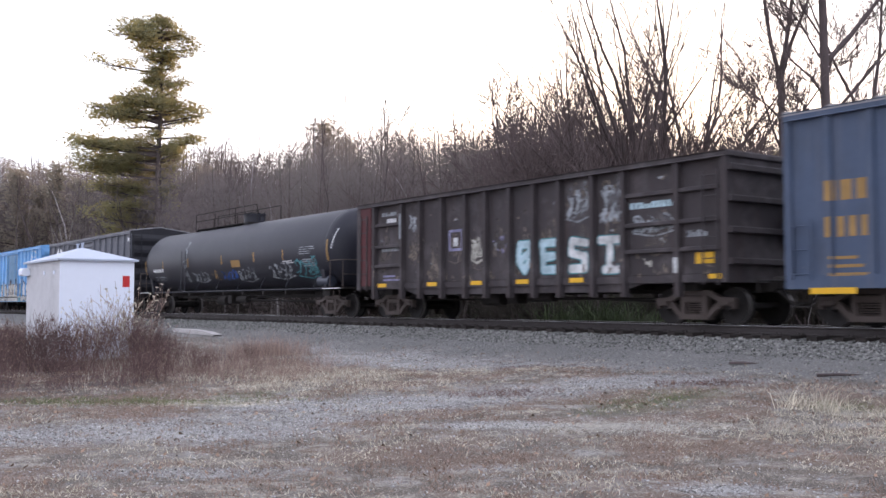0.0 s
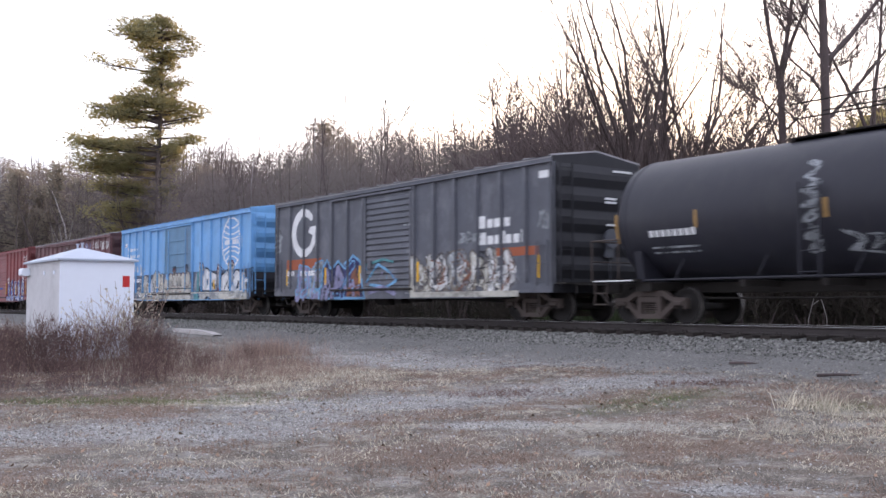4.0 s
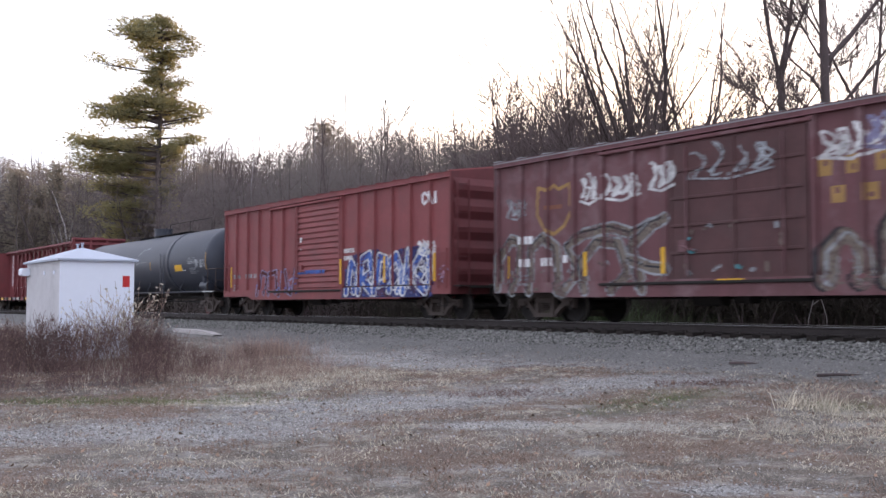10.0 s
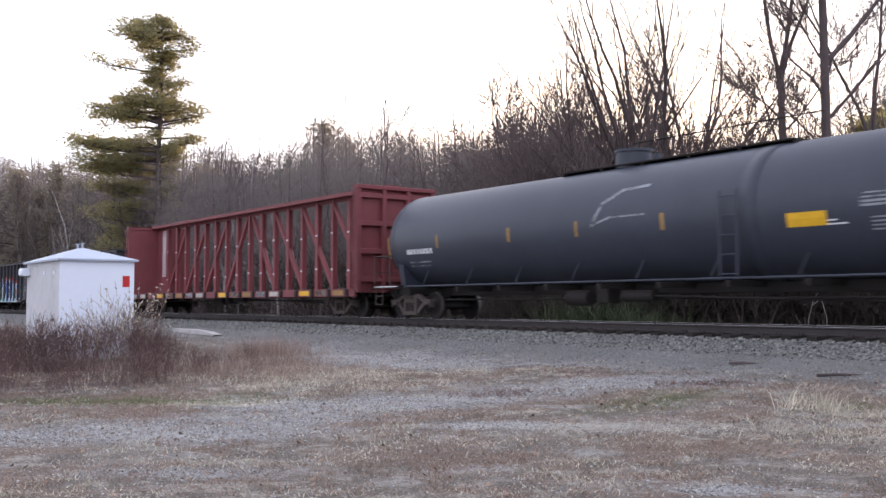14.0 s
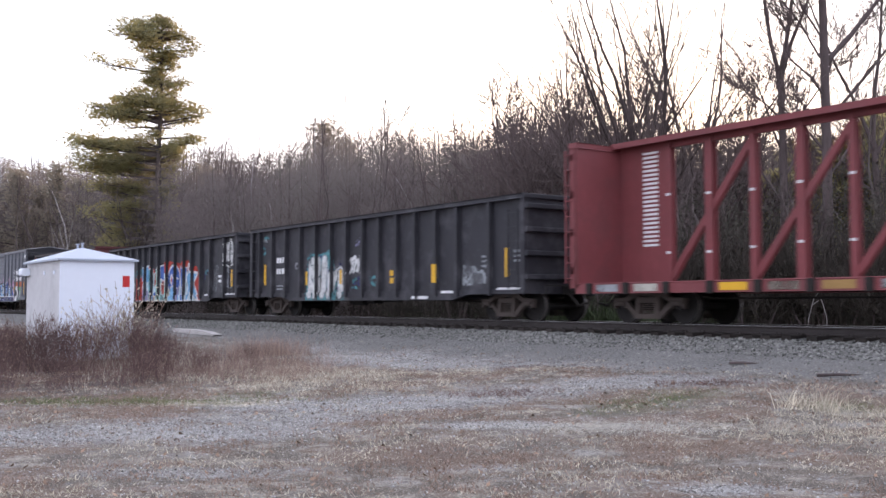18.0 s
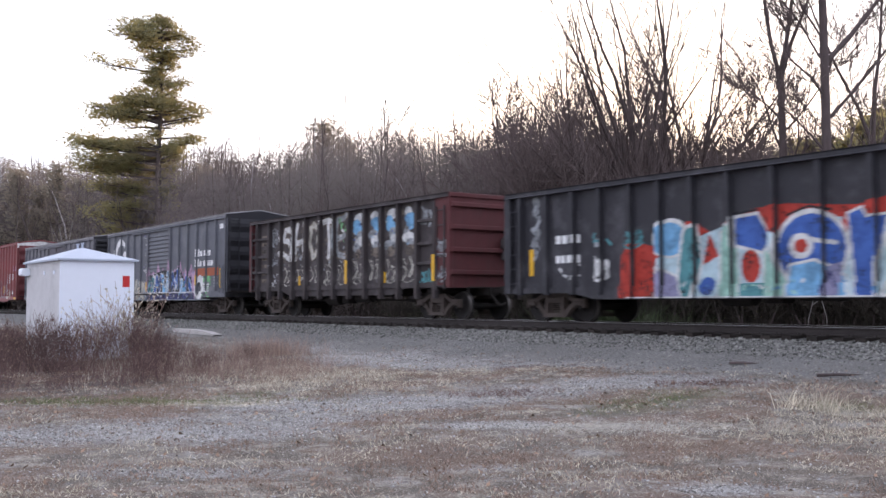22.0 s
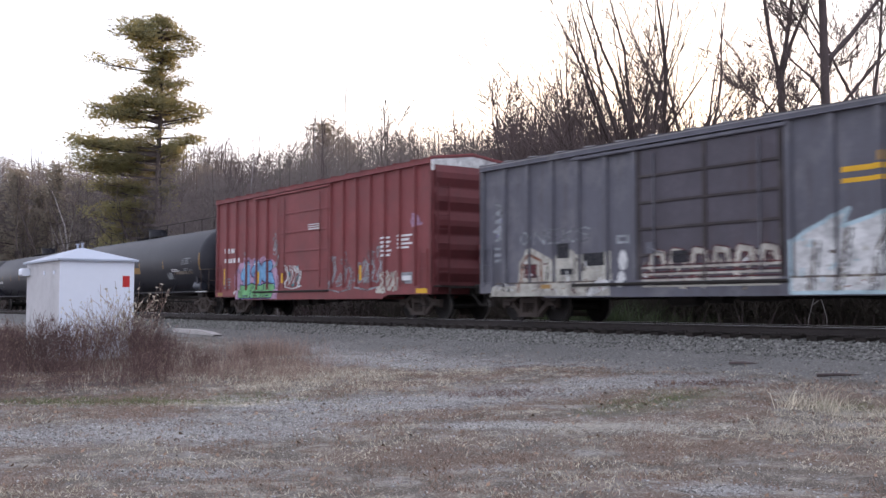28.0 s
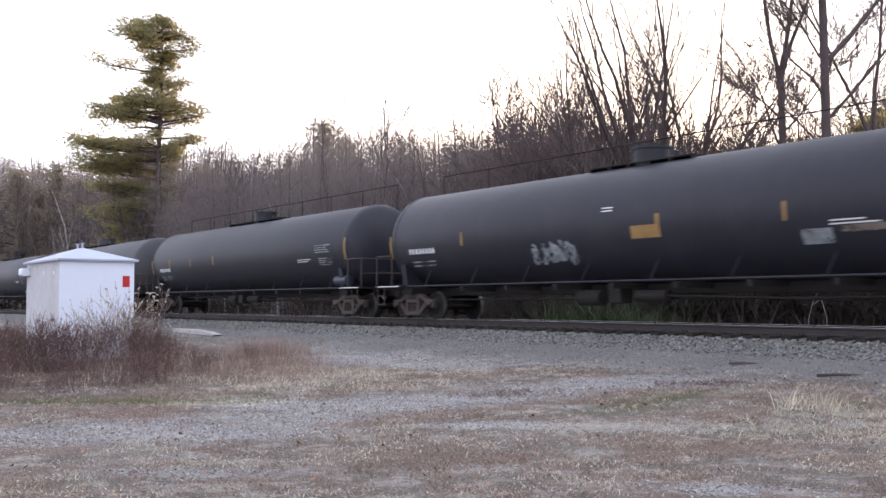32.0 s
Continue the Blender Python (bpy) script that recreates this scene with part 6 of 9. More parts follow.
# single trees that stand above the skyline
for u, dist, h, k in ((-0.205, 78, 15.5, 0), (-0.19, 84, 13.0, 3), (-0.125, 86, 20.0, 5), (-0.105, 90, 19.5, 1), (-0.03, 82, 14.5, 1), (0.027, 70, 14.3, 0), (0.055, 66, 12.5, 3), (0.0, 80, 14.0, 2), (-0.375, 112, 14.5, 4), (-0.42, 108, 14.0, 1), (-0.145, 80, 12.0, 5), (-0.165, 74, 11.0, 5),
                         (0.07, 58, 12.5, 1), (0.09, 55, 13.5, 2), (0.11, 53, 13.0, 4), (0.135, 52, 13.0, 0), (0.165, 54, 11.5, 3), (0.235, 52, 11.0, 2), (0.275, 50, 11.0, 0), (0.30, 54, 12.0, 1), (0.41, 46, 11.0, 4), (0.45, 48, 12.0, 2), (0.36, 50, 10.0, 3), (0.435, 40, 11.5, 1)):
    x_, y_ = bearing(u, dist)
    place_tree(KINDS[k], x_, y_, h / (14, 15, 13, 14, 12, 15)[k] * 1.04, u * 50, "tall leafless tree standing above the wood", wide=0.6)


def far_woods():
    """Dense leafless woodland behind: trunks, and crowns of fine twig sprays."""
    r = random.Random(8)
    segs, spray = [], []
    for i in range(1500):
        u = -0.5 + 1.02 * r.random() ** 1.12
        a = TURN + math.atan(u)
        dist = max(52, 27 / math.sin(a)) * r.uniform(1.0, 1.8)
        if dist > 165:
            dist = 112 + 50 * r.random()
        x, y = bearing(u, dist)
        z = ground_z(x, y)
        h = max(7.0, (1.52 + dist * skyline(u) * r.uniform(0.66, 1.03) - z))
        if h > 21:
            h = 15 + 5 * r.random()
        lx, ly = r.gauss(0, 0.4), r.gauss(0, 0.4)
        if i % 3 == 0:
            segs.append((x, y, z - 0.3, x + lx, y + ly, z + h * 1.04, r.uniform(0.08, 0.14), 0.02))
            for k in range(8):
                t = r.uniform(0.4, 1.0)
                b = r.uniform(0, 6.28)
                ln = r.uniform(1.0, 3.0) * (1.15 - 0.6 * t)
                px, py, pz = x + lx * t, y + ly * t, z + h * t
                segs.append((px, py, pz, px + ln * 0.6 * math.cos(b), py + ln * 0.6 * math.sin(b), pz + ln * 0.7, 0.03, 0.012))
        n = 900 if -0.31 < u < 0.07 else 620
        rg = np.random.default_rng(i)
        far = dist / 90
        # twig sprays gathered in loose clumps, denser low down
        nc = 16
        ct = rg.random(nc) ** 0.9
        cw = (2.2 * np.sqrt(np.clip(1.0 - ct, 0.02, 1)) + 0.15) * np.sqrt(rg.random(nc))
        ca = rg.uniform(0, 6.28, nc)
        c = np.stack([x + lx * ct + cw * np.cos(ca), y + ly * ct + cw * np.sin(ca), z + h * (0.03 + 0.93 * ct)], -1)
        p = c[rg.integers(0, nc, n)] + rg.normal(0, 1, (n, 3)) * [0.75, 0.75, 0.6]
        p[:, 2] = np.minimum(p[:, 2], z + h)
        d = rg.normal(0, 1, (n, 3)) + [0, 0, 0.9]
        p[:, 2] = np.where(p[:, 2] > z + h * 0.97, z + h * rg.uniform(0.3, 0.97, n), p[:, 2])
        fine = far * (1.1 - 0.42 * np.clip((p[:, 2] - z) / h, 0, 1) ** 2)
        d *= (rg.uniform(0.35, 0.95, n) * fine / np.linalg.norm(d, axis=1))[:, None]
        w = np.cross(d, rg.normal(0, 1, (n, 3)))
        w *= (rg.uniform(0.018, 0.042, n) * fine / np.linalg.norm(w, axis=1))[:, None]
        spray.append(np.stack([p - w, p + w, p + d], 1))
    low = []
    for i in range(420):    # thickets at the wood's foot
        u = -0.32 + 0.84 * r.random()
        a = TURN + math.atan(u)
        dist = r.uniform(27.5, 38) / math.sin(a)
        if dist > 95:
            continue
        x, y = bearing(u, dist)
        rg = np.random.default_rng(9000 + i)
        n, far = (460 if u > 0.05 else 260), max(0.45, dist / 90)
        p = np.array([x, y, ground_z(x, y)]) + rg.normal(0, 1, (n, 3)) * [1.1, 1.1, 0.0] + np.stack([np.zeros(n), np.zeros(n), rg.random(n) ** 1.4 * r.uniform(2.0, 6.5 if u > 0.05 else 5.2)], -1)
        d = rg.normal(0, 1, (n, 3)) + [0, 0, 0.3]
        d *= (rg.uniform(0.2, 0.5, n) * far / np.linalg.norm(d, axis=1))[:, None]
        w = np.cross(d, rg.normal(0, 1, (n, 3)))
        w *= (rg.uniform(0.03, 0.07, n) * far / np.linalg.norm(w, axis=1))[:, None]
        low.append(np.stack([p - w, p + w, p + d], 1))
    v = np.concatenate(low).reshape(-1, 3)
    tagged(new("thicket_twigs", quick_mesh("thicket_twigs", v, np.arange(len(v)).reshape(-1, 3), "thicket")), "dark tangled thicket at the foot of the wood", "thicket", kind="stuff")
    v, f = tubes(segs, 3)
    tagged(new("far_trunks", quick_mesh("far_trunks", v, f, "bark")), "dense grey-brown trunks of the wood in the distance", "woods", kind="stuff")
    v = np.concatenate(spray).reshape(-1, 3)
    tagged(new("far_twigs", quick_mesh("far_twigs", v, np.arange(len(v)).reshape(-1, 3), "spray")), "brown mass of bare twigs in the distance, paled for haze", "woods", kind="stuff")


far_woods()


# slender pale birches before the darker wood
for u, dist, h in ((-0.214, 66, 9.5), (-0.203, 68, 10.5), (-0.171, 64, 9.0), (-0.167, 66, 8.5), (-0.157, 63, 9.0), (-0.148, 70, 10.0), (-0.112, 62, 9.5), (-0.02, 60, 9.0), (0.012, 62, 9.5), (-0.386, 100, 12.0), (-0.06, 66, 12.0)):
    x_, y_ = bearing(u, dist)
    place_tree(KINDS[5], x_, y_, h / 15 * 0.85, u * 90, "slender pale-barked birch before the wood", wide=0.6)


def needle_cloud(r, boxes, per, size, flat=0.35):
    """Tufts of needles as many small crossed blades, gathered in clumps."""
    v = []
    for cx, cy, cz, ax, ay, az in boxes:
        for k in range(per):
            a, b, c = r.gauss(0, 0.45), r.gauss(0, 0.45), r.gauss(0, 0.4)
            p = Vector((cx + a * ax, cy + b * ay, cz + c * az))
            for j in range(7):
                d = Vector((r.gauss(0, 1), r.gauss(0, 1), r.gauss(0.25, flat))).normalized() * size * r.uniform(0.6, 1.3)
                s_ = d.orthogonal().normalized() * size * 0.16
                v += [p - s_, p + s_, p + d]
    return np.array([tuple(q) for q in v]), np.arange(len(v)).reshape(-1, 3)


def pine(x, y, height, turn, limbs, label, seed, per=36, clump=1.0, size=0.28, thick=0.42, pad=0.6, mat="needle"):
    """A tall pine: limbs as (height share, reach, side angle, clump count)."""
    r = random.Random(seed)
    t = thing("pine_tree", label, "tree", "conifers")
    t.matrix_basis = Matrix.Translation((x, y, ground_z(x, y) - 0.2)) @ Matrix.Rotation(turn, 4, "Z")
    segs, boxes = [], []
    for k in range(10):
        za, zb = height * k / 10, height * (k + 1) / 10
        segs.append((0.1 * math.sin(k * 0.9), 0, za, 0.1 * math.sin((k + 1) * 0.9), 0, zb, thick * (1 - 0.088 * k), thick * (1 - 0.088 * (k + 1))))
    for hs, reach, ang, n in limbs:
        z = hs * height
        a = radians(ang)
        ca, sa = math.cos(a), math.sin(a)
        rise = r.uniform(-0.03, 0.15) * reach
        mid = (ca * reach * 0.5, sa * reach * 0.5, z + rise * 0.3)
        end = (ca * reach, sa * reach, z + rise)
        segs.append((0, 0, z - 0.2, *mid, 0.10, 0.06))
        segs.append((*mid, *end, 0.06, 0.02))
        for k in range(n):
            q = 1 - 0.75 * (k / max(1, n)) ** 1.1
            off = r.gauss(0, 0.16) * reach
            bx, by, bz = ca * reach * q - sa * off, sa * reach * q + ca * off, z + rise * q + r.uniform(-0.1, 0.45)
            segs.append((ca * reach * q * 0.85, sa * reach * q * 0.85, z + rise * q, bx, by, bz, 0.03, 0.012))
            boxes.append((bx, by, bz, 0.9 * clump, 0.9 * clump, pad * clump))
    v, f = tubes(segs, 6)
    part("trunk", quick_mesh("trunk", v, f, "bark", smooth=True), "", t)
    v, f = needle_cloud(r, boxes, per, size)
    part("crown", quick_mesh("crown", v, f, mat), "", t, "layered green needle clumps")
    return t


x_, y_ = bearing(-0.2835, 88)
r_ = random.Random(4)
# height share, reach on either hand, clumps
crown_rows = [(0.99, 0.5, 0.5, 2), (0.972, 1.9, 1.2, 4), (0.96, 3.6, 1.5, 6), (0.945, 4.0, 2.0, 7), (0.935, 3.6, 2.4, 8), (0.915, 2.8, 2.6, 7), (0.90, 2.0, 4.2, 6), (0.885, 1.6, 2.4, 5), (0.862, 1.2, 1.6, 3), (0.835, 4.9, 1.4, 5), (0.815, 1.2, 2.7, 4), (0.795, 1.0, 3.0, 4), (0.772, 1.8, 2.0, 5), (0.75, 4.2, 1.4, 5),
              (0.735, 3.0, 1.6, 5), (0.715, 3.6, 2.2, 7), (0.70, 5.4, 2.9, 10), (0.685, 6.2, 3.4, 11), (0.67, 5.6, 4.2, 10), (0.655, 4.0, 3.4, 5), (0.62, 0.8, 3.6, 2), (0.59, 2.0, 3.2, 3), (0.575, 6.0, 2.6, 9), (0.562, 7.6, 2.4, 12), (0.548, 7.8, 2.4, 12), (0.53, 7.2, 2.0, 11), (0.505, 6.4, 1.4, 9),
              (0.475, 6.8, 1.2, 9), (0.44, 6.4, 1.2, 8), (0.41, 6.0, 1.3, 7), (0.37, 6.2, 1.6, 7), (0.33, 5.8, 1.8, 6), (0.28, 5.5, 2.0, 6), (0.23, 5.0, 2.2, 5)]
big_limbs = []
for hs, left, right, n in crown_rows:
    turns = [r_.uniform(152, 180), r_.uniform(180, 208), r_.uniform(-32, 32), r_.uniform(60, 120)]
    if hs > 0.68:       # lower down the trunk stands clear of boughs in front
        turns.append(r_.uniform(240, 300))
    for ang in turns:
        if 0.7 < hs < 0.97 and r_.random() < 0.12:     # lost boughs leave gaps
            continue
        across_view = abs(math.cos(radians(ang)))
        reach = (left if 90 < ang < 270 else right) * across_view + min(left, right, 2.6) * (1 - across_view)
        big_limbs.append((hs + r_.uniform(-0.008, 0.008), reach * r_.uniform(0.72, 1.05), ang, max(2, int(n * reach / max(left, right) * (0.8 if hs > 0.62 else 1.1)))))
pine(x_, y_, 25.8, FACE, big_limbs, "tall old pine with layered boughs and gaps", 9, per=46, size=0.21, clump=0.95, pad=0.62)


def small_conifer(px, dist, height, seed, wide=0.24, mat="needle", label="dark green conifer among the bare trees", per=9):
    r = random.Random(seed)
    limbs = []
    for k in range(16):
        hs = 0.12 + 0.84 * k / 15
        for j in range(4):
            limbs.append((hs, height * wide * (1.05 - hs) * r.uniform(0.7, 1.1) + 0.3, r.uniform(0, 360), 3))
    x, y = bearing(px, dist)
    pine(x, y, height, 0, limbs, label, seed, per=per, clump=0.95 * height / 12, size=0.36, thick=0.14, mat=mat)


for px, dist, h, seed in ((0.43, 48, 9.5, 51), (0.37, 52, 9.0, 52), (0.30, 49, 6.0, 53), (0.40, 45, 8.0, 54), (0.465, 44, 8.5, 55), (0.335, 47, 7.0, 57), (0.45, 55, 11, 59), (0.355, 58, 9.5, 66), (-0.335, 108, 11, 56), (-0.135, 104, 12, 58), (-0.315, 93, 10, 60), (-0.275, 96, 9, 61), (-0.24, 99, 8, 62)):
    small_conifer(px, dist, h, seed)
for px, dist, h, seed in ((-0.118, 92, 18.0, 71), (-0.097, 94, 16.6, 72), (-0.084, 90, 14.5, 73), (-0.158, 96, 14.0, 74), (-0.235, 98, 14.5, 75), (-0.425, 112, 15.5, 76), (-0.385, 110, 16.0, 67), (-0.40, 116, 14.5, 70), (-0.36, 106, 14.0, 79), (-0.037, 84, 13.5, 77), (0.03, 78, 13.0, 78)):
    small_conifer(px, dist, h, seed, 0.17, "hazeneedle", "grey-green pine in the wood, paled for distance haze", 8)


def red_oak(px, dist, height, seed):
    """A small tree that has kept its russet leaves."""
    r = random.Random(seed)
    x, y = bearing(px, dist)
    t = place_tree(KINDS[4], x, y, height / 12, seed, "small tree with clinging russet leaves", "leafy_tree", "trees with russet leaves")
    v = []
    for k in range(2600):
        a, q = r.uniform(0, 6.28), math.sqrt(r.random())
        z = r.uniform(2.5, 11.5)
        w = 3.2 * math.sin(math.pi * (z - 1.5) / 11) * q
        p = Vector((w * math.cos(a), w * math.sin(a), z + noise.noise((w, z, a)) * 0.6))
        d = Vector((r.gauss(0, 1), r.gauss(0, 1), r.gauss(0, 1))).normalized() * 0.11
        s_ = d.orthogonal().normalized() * 0.06
        v += [p - d, p + s_, p + d, p - s_]
    part("leaves", quick_mesh("leaves", [tuple(q) for q in v], np.arange(len(v)).reshape(-1, 4), "redleaf"), "", t, "sparse russet leaves")


for px, dist, h, seed in ((0.08, 58, 10, 61), (0.115, 52, 8, 62), (0.02, 66, 7, 65)):
    red_oak(px, dist, h, seed)


# ---------------------------------------------------------------- equipment hut
def hut():
    t = thing("equipment_hut", "white painted metal trackside hut with a hipped roof", "hut")
    x1, y0 = -26.85, 7.1
    u, w = 3.5, 1.92
    t.matrix_basis = Matrix.Translation((x1, y0, ground_z(x1, y0) - 0.05))
    h = 2.68
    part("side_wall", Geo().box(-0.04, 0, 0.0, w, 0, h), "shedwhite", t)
    part("side_wall", Geo().box(-u, -0.042, 0.0, 0.04, 0, h), "shedgrey", t, "streaked white wall with shade in its colour")
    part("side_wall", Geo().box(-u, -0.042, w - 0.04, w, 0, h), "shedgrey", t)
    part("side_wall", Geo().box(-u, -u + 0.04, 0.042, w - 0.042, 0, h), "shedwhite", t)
    g = Geo()
    o = 0.09
    g.add([(-u - o, -o, h), (o, -o, h), (o, w + o, h), (-u - o, w + o, h), (-u - o, -o, h + 0.05), (o, -o, h + 0.05), (o, w + o, h + 0.05), (-u - o, w + o, h + 0.05), (-u * 0.55, w / 2, h + 0.42), (-u * 0.42, w / 2, h + 0.42)],
          [(3, 2, 1, 0), (0, 1, 5, 4), (1, 2, 6, 5), (2, 3, 7, 6), (3, 0, 4, 7), (4, 5, 9, 8), (5, 6, 9), (6, 7, 8, 9), (7, 4, 8)])
    part("roof", g, "shedroof", t)
    for x in (-u * 0.55, -u * 0.42):
        g = Geo()
        g.tube((x, w / 2, h + 0.38), (x, w / 2, h + 0.52), 0.03, n=8)
        g.tube((x, w / 2, h + 0.52), (x, w / 2, h + 0.55), 0.05, n=8)
        part("roof_vent", g, "shedroof", t)
    part("warning_sign", Geo().box(0.001, 0.006, w - 0.31, w - 0.12, h - 0.68, h - 0.38), "placard", t, "small plain red sign")
    part("corner_trim", Geo().box(-0.05, 0.008, -0.008, 0.05, 0, h), "shedwhite", t)
    g = Geo()
    g.box(-u - 0.05, -u + 0.35, -0.22, 0.0, h - 0.34, h - 0.12, c=0.04)
    part("lamp_hood", g, "shedwhite", t)
    for x in (-0.6, -1.6):
        part("bracket", Geo().box(x, x + 0.07, -0.03, 0.0, h - 0.35, h - 0.25), "shedwhite", t)


hut()


def weed_bush():
    """Spindly dead bushes: branching stems with a few dry leaves."""
    kinds = []
    for sd in (90, 91, 92, 93):
        sk = Skeleton(sd, 0.003)
        for k in range(7):
            a = k * 0.9
            sk.limb((0.12 * math.cos(a), 0.12 * math.sin(a), 0), (0.35 * math.cos(a), 0.35 * math.sin(a), 1), 0.62, 0.008, 1, 3, kids=(3, 5), fork=0.9)
        v, f = tubes(sk.thick + sk.thin, 3)
        stems = quick_mesh("branchwork", v, f, "palestem" if sd == 93 else "weed")
        r = random.Random(sd)
        tips = [s_[3:6] for s_ in sk.thin if s_[5] > 0.4]
        v = []
        for p in r.sample(tips, min(170 if sd == 93 else 60, len(tips))):
            d = Vector((r.gauss(0, 1), r.gauss(0, 1), r.gauss(0, 1))).normalized() * 0.03
            s_ = d.orthogonal().normalized() * 0.017
            p = Vector(p)
            v += [p - d, p + s_, p + d, p - s_]
        kinds.append((stems, quick_mesh("leaves", [tuple(q) for q in v], np.arange(len(v)).reshape(-1, 4), {90: "palestem", 93: "straw"}.get(sd, "weed"))))
    r = random.Random(6)
    spots = [(-25.3, 8.5, 1.75), (-25.6, 7.9, 1.45), (-25.9, 8.9, 1.0), (-25.0, 7.2, 1.1)]
    spots += [(r.uniform(-26.2, -23.2), r.uniform(5.2, 9.0), r.uniform(0.85, 1.25)) for k in range(18)]
    while len(spots) < 210:
        x, y = r.uniform(-34, -17), r.uniform(1.5, 12.5)
        if weed_at(x, y) > 0.5 and not (-30.6 < x < -26.5 and 6.9 < y < 9.2):
            spots.append((x, y, r.uniform(0.5, 1.1) * min(1.0, 0.12 + 0.85 * bank(x, y))))
    for i, (x, y, sc) in enumerate(spots):
        t = thing("weed_bush", "spindly dead bush with a few dry leaves", "bush", "dead bushes round the hut")
        t.matrix_basis = Matrix.LocRotScale((x, y, ground_z(x, y) - 0.02), Euler((0, 0, r.uniform(0, 6.28))), (sc, sc, sc))
        k = 3 if i < 4 else i % 3
        part("branchwork", kinds[k][0], "", t)
        part("leaves", kinds[k][1], "", t, "few curled dry leaves")


weed_bush()


def plank():
    x, y = -37.4, 15.1
    g = Geo().prism([(-3.0, 0.0), (2.4, 0.0), (2.5, 0.05), (1.4, 0.13), (-0.4, 0.18), (-3.0, 0.16)], 1, -0.16, 0.16)
    ob = part("weathered_plank", g, "log")
    ob.matrix_basis = Matrix.Translation((x, y, ground_z(x, y) + 0.0)) @ Matrix.Rotation(-0.09, 4, "Z")
    tagged(ob, "weathered pale bowed plank lying beside the ballast", "plank")
    for k, (x, y, ln, a) in enumerate(((-12.06, 15.55, 0.26, 0.6), (-9.72, 15.05, 0.4, 0.95))):
        g = Geo().tube((-ln, 0, 0.03), (0, 0.04, 0.04), 0.03, 0.024, n=6).tube((0, 0.04, 0.04), (ln, 0.0, 0.03), 0.024, 0.012, n=6)
        ob = part("fallen_stick", g, "darkbark")
        ob.matrix_basis = Matrix.Translation((x, y, ground_z(x, y))) @ Matrix.Rotation(a, 4, "Z")
        tagged(ob, "short dark stick lying on the gravel", "stick")
    x, y = -15.1, 22.4
    t = thing("bleached_branch", "bleached forked dead branch standing in the brush", "branch")
    t.matrix_basis = Matrix.Translation((x, y, ground_z(x, y)))
    g = Geo()
    g.tube((-0.3, 0, 0), (-0.26, 0, 0.95), 0.010, n=5).tube((-0.26, 0, 0.95), (-0.1, 0, 1.45), 0.009, n=5).tube((-0.1, 0, 1.45), (0.02, 0, 1.6), 0.007, n=5).tube((0.3, 0, 0), (0.26, 0, 1.0), 0.009, n=5).tube((0.26, 0, 1.0), (0.12, 0, 1.45), 0.008, n=5).tube((-0.16, 0, 1.3), (-0.02, 0.1, 1.42), 0.008, n=5)
    part("stem", g, "birch", t)


plank()


# ---------------------------------------------------------------- the train, from its head
def car_blue_grey():
    car, half, surf = box_car(-12.33, 3.8, "weathered blue-grey box car with yellow lettering", "slate", eave=4.27, posts_l=7, posts_r=7)
    for z0, z1, count in ((2.45, 2.85, 3), (1.75, 2.15, 4)):
        w = 1.0 / count
        for k in range(count):
            Paint("dullyellow").rect(-7.2 + k * w, -7.2 + (k + 0.72) * w, z0, z1, "dullyellow").build("lettering", car, surf, "yellow lettering bar")
    for k in range(3):
        Paint("dullyellow").rect(-7.1, -6.3 - 0.1 * k, 1.0 + k * 0.16, 1.06 + k * 0.16, "dullyellow").build("lettering", car, surf, "yellow lettering bar")
    Paint("yellow").rect(-7.5, -6.5, 0.66, 0.78, "yellow").build("sill_stripe", car, lambda x, z: -1.612, "yellow sill stripe")


